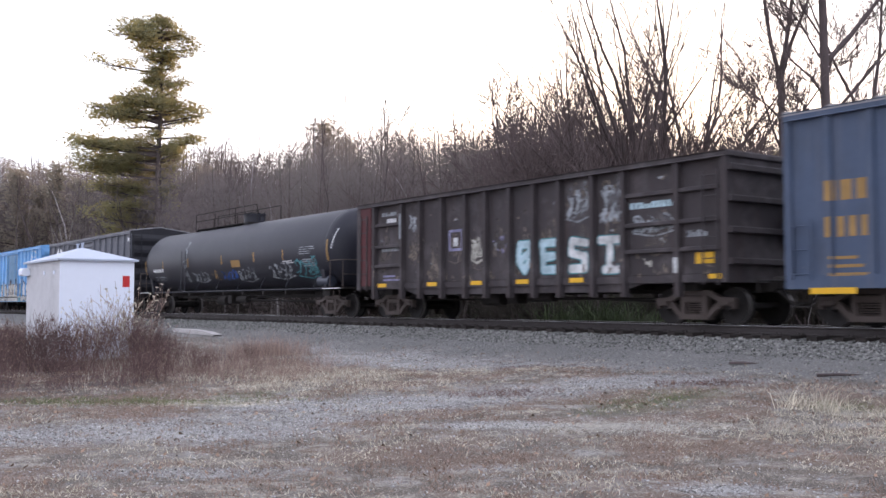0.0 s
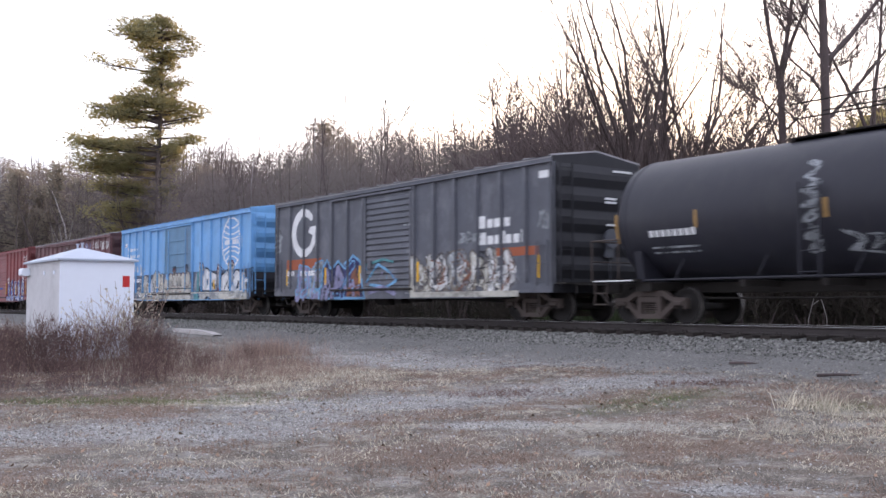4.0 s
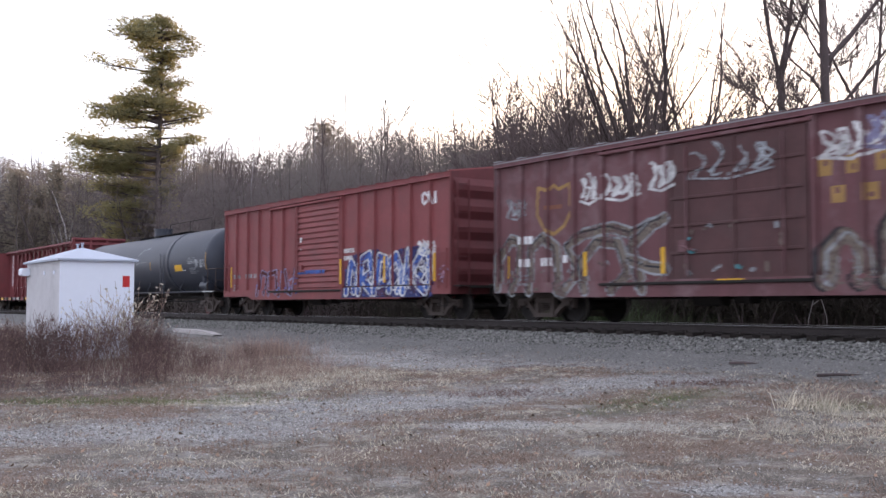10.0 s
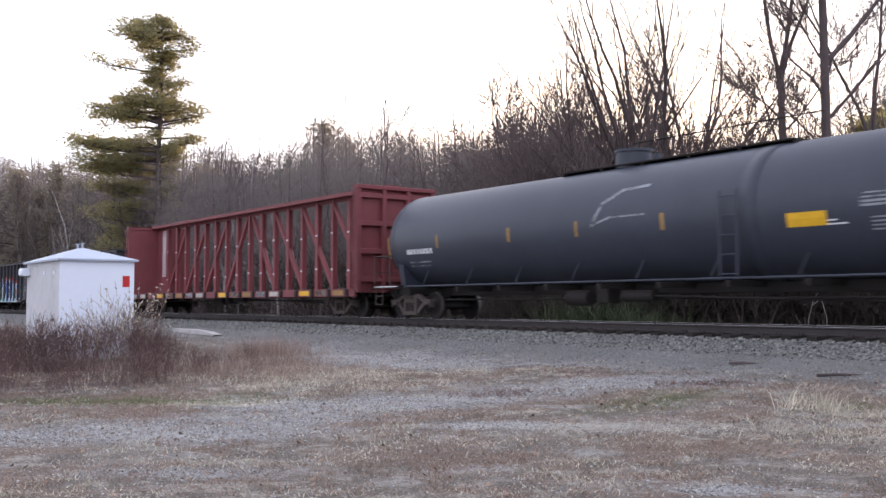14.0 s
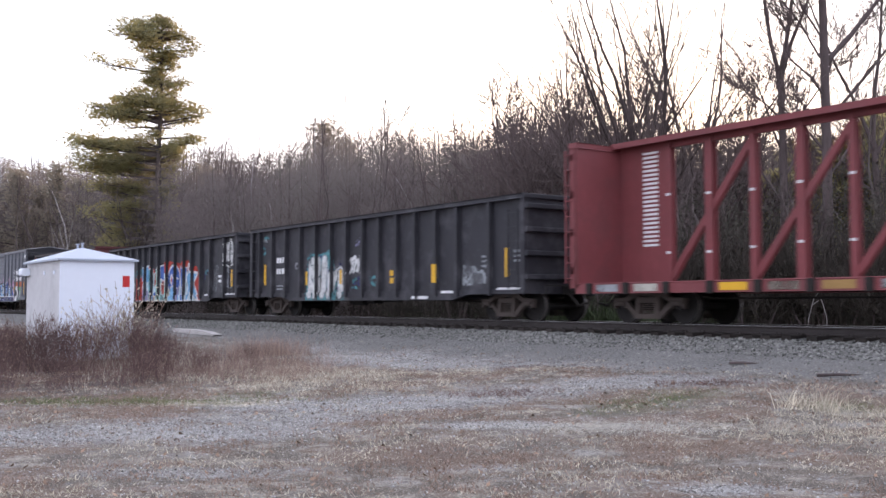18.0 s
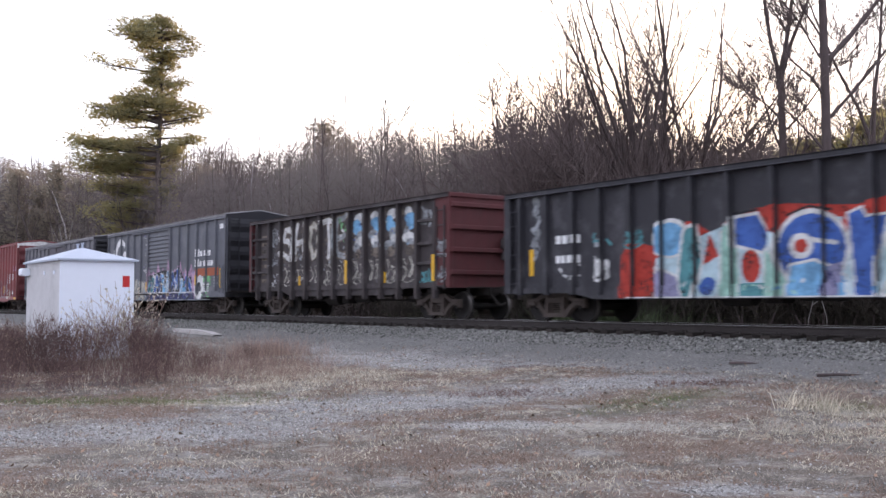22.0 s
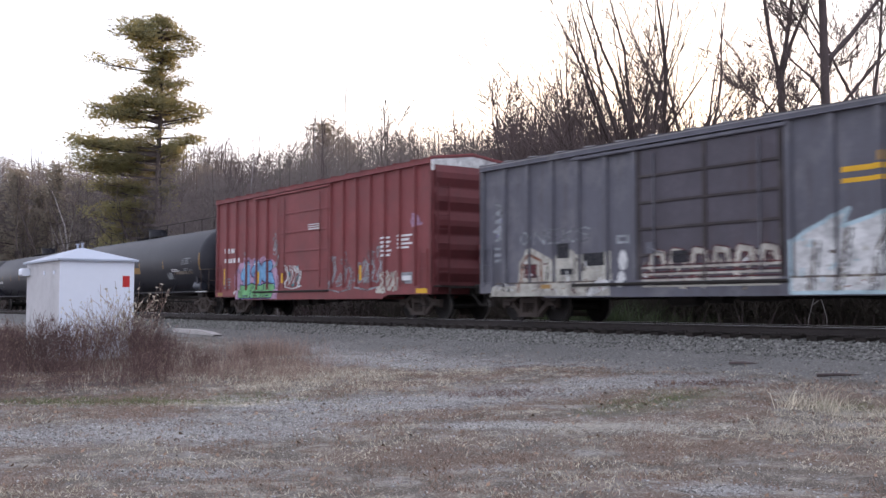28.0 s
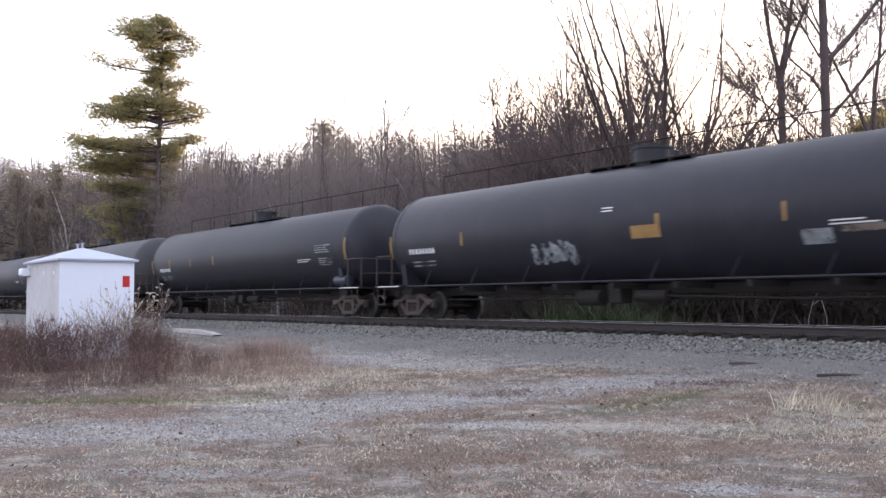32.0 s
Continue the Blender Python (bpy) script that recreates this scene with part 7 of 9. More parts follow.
def car_rusty_gondola():
    posts = [-6.63, -5.0, -4.0, -2.85, -1.7, -0.75, 0.3, 1.3, 2.3, 3.5, 4.55, 6.2]
    car, half, surf = gondola_car(-28.95, -13.79, "grimy rust-brown gondola with tall ribbed sides and graffiti", "rusty", 3.75, 0.75, 0.93, posts, "rusty", rails=True, pw=0.14, end_panel=0.0)
    part("corner_panel", Geo().box(-half, -half + 0.8, -1.59, -1.46, 1.05, 3.68), "endrust", car, "rust-red corner plate")
    p = Paint("g_silver g_white", 5)
    for x in (-6.4, -4.6, -3.6, -2.6, -1.4, -0.5, 0.5, 1.5, 2.6, 3.8, 5.2):
        p.smear(x, x + 0.6, 1.1, 3.4, ["g_tan", "g_silver", "rusty", "g_tan"], 7, 0.07).tag(x, x + 0.65, 1.3 + 0.3 * (x % 2), 2.2 + 0.3 * (x % 2), "g_tan", 0.03, 6)
    for pts, c in (("0.6,1.75 0.65,2.05 1.05,2.05 1.1,1.7 0.85,1.35 0.6,1.6 1.0,1.8", "g_mist"), ("2.05,2.05 1.55,2.05 1.6,1.7 2.0,1.7 1.6,1.65 1.6,1.35 2.1,1.35", "g_mist"), ("3.2,1.98 2.7,2.05 2.65,1.75 3.15,1.65 3.15,1.35 2.65,1.35", "g_white"), ("3.7,2.02 4.35,2.02 4.02,2.02 4.02,1.3 3.85,1.3 4.25,1.3", "g_white")):
        p.stroke(pts, 0.2, c, "g_teal", 0.03)
    p.smear(2.45, 3.35, 2.5, 3.5, ["g_tan", "g_silver", "g_tan"], 20, 0.1).tag(2.5, 3.3, 2.6, 3.4, "g_silver", 0.07, 7).smear(3.65, 4.45, 2.4, 3.55, ["g_silver", "g_tan", "g_silver"], 24, 0.1).tag(3.7, 4.5, 2.4, 3.4, "g_silver", 0.06, 7)
    p.text_bars(4.7, 6.1, 2.68, 2.84, "AAAxxAAAAx", "g_mist").tag(4.8, 6.1, 2.1, 2.5, "g_silver", 0.05, 12).text_bars(6.4, 7.0, 1.95, 2.1, "AxAx", "g_silver").smear(4.8, 5.6, 1.1, 1.7, ["g_tan", "g_cream"], 12, 0.08).rect(6.14, 6.26, 1.15, 1.5, "g_white")
    p.text_bars(-6.3, -5.4, 3.28, 3.4, "AAxAA", "g_silver").text_bars(-6.0, -5.4, 3.0, 3.2, "AAA", "g_white").text_bars(-6.3, -5.2, 2.15, 2.35, "AAAAAA", "g_silver").lines(-6.2, -5.2, 1.2, 1.45, 2, "g_lilac").tag(-4.7, -4.2, 2.7, 3.4, "g_silver", 0.06, 6).rect(-5.05, -4.97, 2.5, 3.3, "g_silver")
    p.stroke("-2.55,2.05 -2.55,2.6 -1.95,2.6 -1.95,2.05 -2.55,2.05", 0.08, "g_lilac").rect(-2.35, -2.15, 2.15, 2.4, "g_white").tag(-4.7, -4.2, 1.9, 2.3, "g_tan", 0.08, 7).tag(-1.5, -0.95, 1.7, 2.3, "g_cream", 0.08, 8).smear(-0.55, 0.1, 1.9, 2.3, ["g_lilac", "g_silver"], 8, 0.08)
    p.tag(-3.6, -3.0, 1.2, 1.9, "g_tan", 0.06, 6).smear(-7.3, 7.3, 1.1, 1.5, ["g_tan", "rusty", "g_tan"], 36, 0.12)
    p.build("graffiti", car, surf, "spray-painted letters and scrawls in grey and white")
    reflectors(car, surf, (-6.2, -3.4, -1.2, 0.8, 2.9, 7.3), 1.0, 1.12, 0.5)
    reflectors(car, surf, (6.9,), 1.35, 1.6, 0.5)


def tank_marks(car, surf, half, ticks, yellow_panel=None, seed=1, small=True):
    p = Paint("white", seed)
    if small:
        p.word(-half + 1.9, -half + 3.3, 2.0, 2.16, 8, "white").lines(-half + 1.9, -half + 3.3, 1.62, 1.85, 2, "g_silver")
    p.lines(half - 3.2, half - 1.9, 2.3, 2.62, 4, "g_silver").lines(half - 3.0, half - 1.9, 1.85, 2.15, 4, "g_silver").lines(half - 4.6, half - 3.5, 2.0, 2.14, 2, "white")
    p.ell(half - 1.75, 1.42, 0.16, 0.2, "white").ell(half - 1.75, 1.42, 0.13, 0.17, "placard").rect(half - 1.86, half - 1.64, 1.39, 1.46, "white")
    for x in ticks:
        p.rect(x - 0.06, x + 0.06, 2.15, 2.55, "dullyellow")
    p.rect(half - 1.15, half - 1.0, 2.0, 2.75, "dullyellow").rect(-half + 0.85, -half + 0.95, 1.9, 2.6, "dullyellow")
    if yellow_panel:
        p.rect(yellow_panel - 0.45, yellow_panel + 0.45, 2.0, 2.3, "yellow" if seed == 3 else "dullyellow")
    return p


def car_black_tank():
    car, half, surf = tank_car(-50.8, -30.2, "black tank car with handrails, white marks and graffiti tags", "tankblack", dome=0.1, walk_len=(-5.2, 0.6), rail_from=-5.2, rail_to=1.5, ladder_x=-4.1)
    p = tank_marks(car, surf, half, (-7.0, -3.8, 0.0, 3.2, 5.8), 1.4, 2)
    p.tag(-4.4, -3.9, 1.5, 3.3, "g_silver", 0.06, 12).tag(-3.5, -1.8, 1.5, 1.9, "g_silver", 0.05, 8).smear(-1.4, -0.6, 1.5, 1.9, ["dullyellow", "g_tan"], 10, 0.12)
    p.tag(-0.3, 1.2, 1.5, 1.9, "g_blue", 0.06, 8).tag(1.3, 3.0, 1.45, 2.0, "g_silver", 0.05, 9).tag(4.4, 6.3, 1.5, 2.0, "g_silver", 0.07, 9).tag(6.6, 8.4, 1.5, 2.2, "g_teal", 0.06, 9)
    for k in range(8):
        p.rect(half - 0.78 + 0.035 * k, half - 0.66 + 0.035 * k, 2.42 + 0.09 * k, 2.48 + 0.09 * k, "white")
    p.build_apart("lettering", car, surf, "white and yellow marks and pale tags on the barrel", curved=True)


def g_logo(p, x, z, w, h, c):
    """Open ring that ends in a broad arrow, as on the grey cars."""
    for k in range(28):
        a0, a1 = radians(48 + k * 9.4), radians(48 + (k + 1) * 9.4)
        p.line([(x + w * math.cos(a0), z + h * math.sin(a0)), (x + w * math.cos(a1), z + h * math.sin(a1))], 0.25 + 0.11 * math.sin(math.pi * k / 27), c)
    arrow = ((0.32, 0.02), (0.45, 0.2), (1.02, 0.22), (1.0, -0.5), (0.86, -0.82), (0.8, -0.42), (0.55, -0.72), (0.38, -0.6), (0.66, -0.12))
    return p.poly(" ".join("%.3f,%.3f" % (x + q[0], z + q[1]) for q in arrow), c)


def car_grey_g():
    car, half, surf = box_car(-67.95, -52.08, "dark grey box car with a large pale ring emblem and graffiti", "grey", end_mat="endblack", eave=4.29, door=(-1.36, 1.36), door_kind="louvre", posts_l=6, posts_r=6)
    p = Paint("white orange", 7)
    p.rect(-7.1, -4.4, 1.72, 2.1, "orange").rect(5.2, 7.3, 1.75, 2.0, "orange")
    g_logo(p, -5.72, 3.06, 0.80, 0.74, "white")
    p.text_bars(4.75, 6.2, 2.58, 2.92, "Axixx", "white").text_bars(4.75, 6.75, 2.12, 2.46, "Axxlxxl", "white")
    p.band(-6.2, -4.4, 0.66, 1.5, ["g_lilac", "g_silver", "g_lilac"]).smear(-6.2, -4.4, 0.7, 1.75, ["g_lilac", "g_sky", "g_silver"], 40, 0.16)
    p.stroke("-6.1,0.9 -6.0,1.8 -5.4,1.7 -5.3,1.0 -5.7,0.8", 0.16, "g_lilac", "g_sky", 0.06).stroke("-5.2,0.8 -4.9,1.7 -4.4,1.9 -4.3,0.8", 0.2, "g_silver", "g_sky", 0.05)
    p.poly("-4.4,0.66 -4.3,1.7 -4.0,2.0 -3.6,1.7 -3.2,1.95 -2.8,1.7 -2.2,2.1 -1.75,1.9 -1.5,1.2 -1.3,0.66", "g_navy", "g_sky", 0.09)
    p.stroke("-4.2,0.7 -4.0,1.6 -3.7,1.1 -3.9,0.7", 0.22, "g_lilac", "g_black").stroke("-3.5,0.75 -3.2,1.7 -2.9,1.3 -3.3,1.0", 0.24, "g_lilac", "g_black").stroke("-2.8,0.75 -2.6,1.5 -2.2,1.8", 0.2, "g_navy", "g_sky")
    p.poly("-2.5,0.7 -2.3,1.5 -2.0,1.7 -1.75,1.3 -1.6,0.7", "g_rust").stroke("-2.6,1.0 -2.2,1.2 -2.0,0.8", 0.14, "g_lilac").smear(-4.2, -1.7, 0.7, 1.3, ["g_lilac", "g_black", "g_sky"], 26, 0.09)
    p.stroke("-1.2,1.2 -0.5,1.75 0.2,1.5 0.6,1.2 0.0,1.0 -1.0,1.1", 0.09, "g_sky").stroke("-1.2,1.75 -0.2,1.9 0.4,1.8", 0.08, "g_teal").stroke("-1.0,0.85 -0.2,1.0 0.5,0.8", 0.16, "g_lilac").smear(-1.3, 0.5, 0.9, 1.7, ["g_lilac", "g_sky", "g_teal", "g_black"], 22, 0.08)
    p.smear(1.5, 6.4, 0.75, 1.6, ["g_cream", "g_tan", "g_silver"], 60, 0.2)
    p.burst("NORNH", 1.5, 6.3, 0.8, 2.0, ["g_cream", "g_white", "g_silver"], "g_tan", w=0.26, rim=0.05).wild(1.5, 6.4, 0.72, 2.0, ["g_black", "g_white", "g_tan", "g_rust"], 40, 0.035)
    p.rect(1.4, 6.6, 0.66, 0.82, "g_cream").tag(3.8, 4.8, 2.2, 2.5, "g_silver", 0.05, 7).tag(7.3, 7.75, 2.4, 3.1, "g_silver", 0.06, 6).tag(-7.85, -7.5, 2.4, 3.3, "g_silver", 0.07, 8)
    p.text_bars(-6.95, -6.45, 1.5, 1.68, "AAA", "white").text_bars(-5.9, -4.75, 1.48, 1.66, "AA AAA", "white").lines(-6.95, -6.5, 1.1, 1.35, 2, "g_silver").rect(7.35, 7.75, 3.75, 3.95, "white").rect(1.0, 1.4, 2.9, 2.95, "g_silver").smear(0.7, 1.2, 0.8, 1.0, ["g_silver"], 6, 0.08)
    p.build("graffiti", car, surf, "pale ring emblem, lettering bars and blue and cream graffiti", top=4.1)
    reflectors(car, surf, (-7.05, -4.1, -1.75, 1.7, 7.3))


def car_blue():
    car, half, surf = box_car(-86.25, -70.15, "sky-blue box car with a white globe emblem and graffiti", "blue", eave=4.33, roof="blue", end_low="endblack", door_mat="bluedoor", door=(-1.58, 1.58), posts_l=6, posts_r=6)
    p = Paint("navy white", 11)
    p.rect(-half + 0.01, half - 0.01, 0.62, 1.9, "navy")
    p.ell(6.03, 3.05, 1.03, 1.05, "white", 0.86)
    for z, bend in ((3.78, -0.10), (3.55, -0.12), (3.33, -0.10), (2.72, 0.1), (2.5, 0.13), (2.28, 0.13)):
        w = 0.93 * math.sqrt(max(0.02, 1 - ((z - 3.05) / 1.0) ** 2))
        pts = [(6.03 + w * k / 6, z + bend * (1 - (k / 6) ** 2) * 1.4) for k in range(-6, 7)]
        p.line(pts, 0.065, "white")
    p.text_bars(5.3, 6.8, 2.95, 3.15, "AAA AAA", "white")
    p.text_bars(-6.95, -5.65, 3.18, 3.36, "Axx Axx", "white").text_bars(-6.95, -5.4, 2.84, 3.02, "Axxl xxxx", "white").poly("-7.65,3.42 -7.6,3.6 -7.35,3.66 -7.3,3.46", "white").rect(-7.62, -7.5, 3.46, 3.52, "g_rust")
    p.tag(-7.1, -6.3, 2.0, 2.45, "g_white", 0.1, 8).tag(-6.2, -5.6, 2.05, 2.4, "g_white", 0.06, 6).tag(-5.3, -4.7, 1.85, 2.45, "g_white", 0.09, 8).text_bars(-7.1, -6.35, 1.56, 1.74, "AAA", "white").text_bars(-5.95, -4.85, 1.54, 1.72, "AAA AA", "white")
    p.smear(-5.7, -4.8, 0.75, 1.4, ["g_white", "g_cream", "g_silver"], 34, 0.1).rect(-5.9, -4.8, 0.66, 0.74, "g_white")
    # left of the door: blocky cream letters with dark gaps
    p.rect(-4.8, -1.75, 0.64, 1.5, "g_cream").poly("-4.7,0.66 -4.7,1.85 -4.35,1.9 -4.1,1.4 -4.0,0.66", "g_cream", "g_black", 0.04).poly("-4.3,0.9 -4.2,1.85 -3.8,1.3 -3.5,1.85 -3.3,0.8", "g_white", "g_black", 0.04)
    p.ell(-2.85, 1.6, 0.55, 0.45, "g_cream").ell(-2.85, 1.6, 0.58, 0.5, "g_black", 0.85).poly("-2.3,0.7 -2.25,1.9 -1.85,1.95 -1.8,0.7", "g_cream", "g_black", 0.04).rect(-3.1, -2.8, 1.3, 1.6, "g_black").poly("-3.2,0.75 -2.9,1.2 -2.4,1.1 -2.6,0.7", "g_white", "g_black", 0.03)
    p.poly("-4.4,1.2 -4.2,1.5 -4.1,1.0", "dullyellow").smear(-4.6, -2.0, 0.75, 1.3, ["g_white", "g_teal", "g_maroon", "g_silver", "g_cream"], 30, 0.1).rect(-4.8, -1.75, 1.0, 1.04, "g_black")
    # over the door: rounded pinkish letters with dark caps
    p.rect(-1.65, 1.75, 0.64, 1.45, "g_cream")
    for x, z in ((-1.3, 1.5), (-0.75, 1.55), (-0.2, 1.6), (0.3, 1.55), (0.8, 1.55), (1.35, 1.6)):
        p.ell(x, z, 0.27, 0.34, "g_cream").ell(x, z, 0.29, 0.37, "g_maroon", 0.82)
    for x, z in ((-0.3, 2.05), (1.2, 2.1)):
        p.ell(x, z, 0.24, 0.16, "g_maroon").ell(x, z - 0.14, 0.17, 0.13, "g_tan").rect(x - 0.22, x + 0.22, z + 0.06, z + 0.18, "g_black")
    p.smear(-1.5, 1.6, 1.0, 1.5, ["g_maroon", "g_white", "g_rust", "g_cream"], 34, 0.07).rect(-1.6, 1.8, 1.16, 1.2, "g_black").rect(-1.6, 1.8, 0.96, 1.0, "g_black").smear(-1.6, 1.7, 0.68, 0.9, ["g_black", "g_white", "g_tan"], 16, 0.06)
    # right of the door: large white slabs outlined in black
    p.poly("1.8,0.66 1.9,1.2 2.2,1.9 2.6,1.5 3.0,0.66", "g_silver").poly("2.2,0.9 2.25,1.85 2.6,1.9 2.75,1.2 2.6,0.9", "g_teal").rect(2.1, 2.75, 0.66, 0.94, "g_teal")
    p.poly("2.8,1.04 2.95,1.75 3.2,2.08 4.5,1.74 4.45,1.02", "g_white", "g_black", 0.08).poly("3.4,1.56 3.75,1.5 3.75,1.28 3.45,1.3", "g_black").poly("3.95,1.42 4.4,1.3 4.35,1.1 3.95,1.24", "g_black").poly("2.6,1.5 3.0,1.5 2.95,1.05 2.7,0.7 2.5,1.0", "g_black").poly("2.9,1.3 3.3,1.2 2.95,1.12", "g_white")
    p.poly("4.9,1.0 5.0,1.7 5.6,1.9 6.0,1.6 6.5,1.9 7.4,1.75 7.5,0.95", "g_white", "g_black", 0.08).stroke("5.3,1.1 5.7,1.5 5.9,1.1 6.3,1.6", 0.07, "g_black").poly("6.5,1.1 6.7,1.5 7.0,1.4 6.9,1.1", "g_black").poly("4.5,0.95 4.6,1.6 4.95,1.5 4.9,0.95", "g_maroon")
    for x, z in ((2.82, 2.05), (4.75, 1.95), (6.05, 2.05)):
        p.ell(x, z, 0.26, 0.26, "g_maroon").ell(x, z - 0.04, 0.2, 0.22, "g_cream").poly("%.2f,%.2f %.2f,%.2f %.2f,%.2f %.2f,%.2f" % (x - 0.16, z - 0.1, x + 0.18, z - 0.1, x + 0.2, z - 0.8, x - 0.1, z - 0.8), "g_silver").ell(x + 0.02, z + 0.02, 0.08, 0.06, "g_black")
    p.smear(4.4, 5.2, 1.7, 2.0, ["g_maroon"], 6, 0.12)
    p.rect(2.75, 7.7, 0.64, 0.92, "g_cream").rect(-4.9, 7.7, 0.93, 0.985, "g_cream").ell(3.7, 0.66, 0.35, 0.13, "g_black").smear(4.8, 7.4, 0.68, 0.88, ["g_black", "g_white"], 12, 0.06).text_bars(7.25, 7.85, 1.35, 1.5, "AAA", "white")
    p.build("graffiti", car, surf, "white globe emblem, lettering bars and cream graffiti over a dark blue band", low=0.66)
    reflectors(car, surf, (7.25,), 1.15, 2.0)
    reflectors(car, surf, (4.2,), 1.1, 1.5)


def car_brown():
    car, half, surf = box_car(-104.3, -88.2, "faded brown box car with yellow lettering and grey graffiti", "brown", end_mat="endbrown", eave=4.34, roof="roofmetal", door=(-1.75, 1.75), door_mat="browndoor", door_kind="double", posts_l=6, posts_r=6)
    p = Paint("dullyellow g_tan", 13)
    for i in range(9):    # wide-set faded capitals, as bars with a notch
        x = 2.0 + i * 0.6
        p.rect(x, x + 0.3, 2.95, 3.3, "dullyellow").rect(x + 0.1, x + 0.2, 3.0 if i % 2 else 3.14, 3.12 if i % 2 else 3.25, "brown")
    for i in range(7):
        x = 2.25 + i * 0.7
        p.rect(x, x + 0.3, 2.4, 2.74, "dullyellow").rect(x + 0.1, x + 0.2, 2.46 if i % 2 else 2.58, 2.56 if i % 2 else 2.7, "brown")
    ring = [(-6.3, 3.5), (-5.9, 3.4), (-5.7, 3.52), (-5.5, 3.4), (-5.1, 3.5), (-5.05, 2.8), (-5.3, 2.45), (-5.7, 2.25), (-6.1, 2.45), (-6.35, 2.8), (-6.3, 3.5)]
    p.line(ring, 0.09, "dullyellow").rect(-6.0, -5.4, 2.9, 3.0, "g_rust")
    # rounded grey letters shaded black along one edge
    for x0, x1, z1 in ((2.0, 3.1, 1.9), (3.3, 4.2, 2.3), (4.4, 5.3, 2.0), (5.6, 6.4, 2.1), (6.6, 7.8, 2.25)):
        m = (x0 + x1) / 2
        for dx, w, c in ((-0.1, 0.5, "g_black"), (0.0, 0.46, "g_tan"), (0.03, 0.3, "g_silver"), (0.05, 0.2, "g_tan")):
            p.stroke("%.2f,0.95 %.2f,%.2f %.2f,%.2f %.2f,%.2f %.2f,0.95" % (x0 + 0.2 + dx, x0 + 0.22 + dx, z1 - 0.5, m + dx, z1 - 0.2, x1 - 0.2 + dx, z1 - 0.5, x1 - 0.15 + dx), w, c)
        p.ell(m, 1.3, 0.15, 0.3, "brown")
    p.smear(1.9, 7.8, 0.78, 1.0, ["g_tan", "g_silver", "brown"], 40, 0.1).smear(2.0, 7.7, 1.0, 1.9, ["g_tan", "g_black", "g_silver"], 24, 0.04)
    for pts in ("-7.9,0.9 -7.9,1.7 -7.4,2.2 -7.0,2.1 -7.1,1.2 -7.3,0.8", "-6.6,0.8 -6.6,1.9 -6.1,2.2 -5.6,1.9 -5.5,0.8", "-5.3,0.75 -4.7,1.3 -5.2,1.9 -4.6,2.2 -3.6,2.3 -2.9,2.1 -2.4,2.3", "-4.5,0.8 -4.7,1.5 -4.1,2.0 -3.4,1.9 -3.1,1.2 -3.6,0.8", "-2.6,0.8 -3.0,1.8 -2.3,2.3 -1.9,2.4", "-3.0,1.5 -2.4,1.3 -1.9,1.25"):
        p.stroke(pts, 0.22, "g_tan", "g_silver", 0.05).stroke(" ".join("%.2f,%.2f" % (float(q.split(",")[0]) - 0.12, float(q.split(",")[1]) + 0.04) for q in pts.split()), 0.05, "g_black")
    p.smear(-7.8, -1.9, 0.75, 1.5, ["g_tan", "g_silver", "brown", "g_tan"], 40, 0.08)
    p.tag(2.0, 3.4, 3.3, 3.9, "g_white", 0.08, 9).tag(3.0, 4.2, 3.4, 4.0, "g_lilac", 0.1, 8).tag(4.9, 6.2, 3.6, 4.05, "g_white", 0.07, 8).tag(6.3, 7.6, 3.5, 4.05, "g_white", 0.08, 9)
    p.tag(-4.7, -4.1, 3.0, 3.6, "g_white", 0.08, 6).tag(-3.9, -2.7, 3.0, 3.6, "g_white", 0.08, 9).tag(-2.4, -1.6, 3.1, 3.7, "g_white", 0.08, 7).tag(-7.6, -6.8, 2.8, 3.3, "g_silver", 0.06, 7).tag(-1.2, 1.0, 3.2, 3.9, "g_silver", 0.06, 9)
    p.smear(-1.3, 1.3, 1.1, 2.2, ["g_silver", "g_tan", "g_teal"], 14, 0.12).poly("7.0,2.2 7.1,2.75 7.8,2.6 7.85,0.8 7.4,1.6", "g_cream").tag(7.1, 7.8, 1.2, 2.2, "dullyellow", 0.06, 5)
    p.lines(5.0, 5.7, 1.1, 1.6, 3, "white").text_bars(-7.1, -6.5, 2.05, 2.25, "AAA", "white").text_bars(-7.0, -6.6, 1.45, 1.65, "AA", "white").text_bars(-6.2, -5.75, 1.45, 1.65, "AA", "white").rect(-5.35, -5.2, 1.5, 1.7, "white").lines(-7.0, -6.6, 0.95, 1.3, 3, "g_silver").lines(6.3, 6.9, 1.4, 2.1, 6, "g_silver")
    p.build("graffiti", car, surf, "faded yellow lettering bars and tan-grey graffiti")
    reflectors(car, surf, (-0.1,), 0.9, 1.0, 0.7)
    reflectors(car, surf, (-7.55, -4.55, -1.95), 1.15, 1.75)


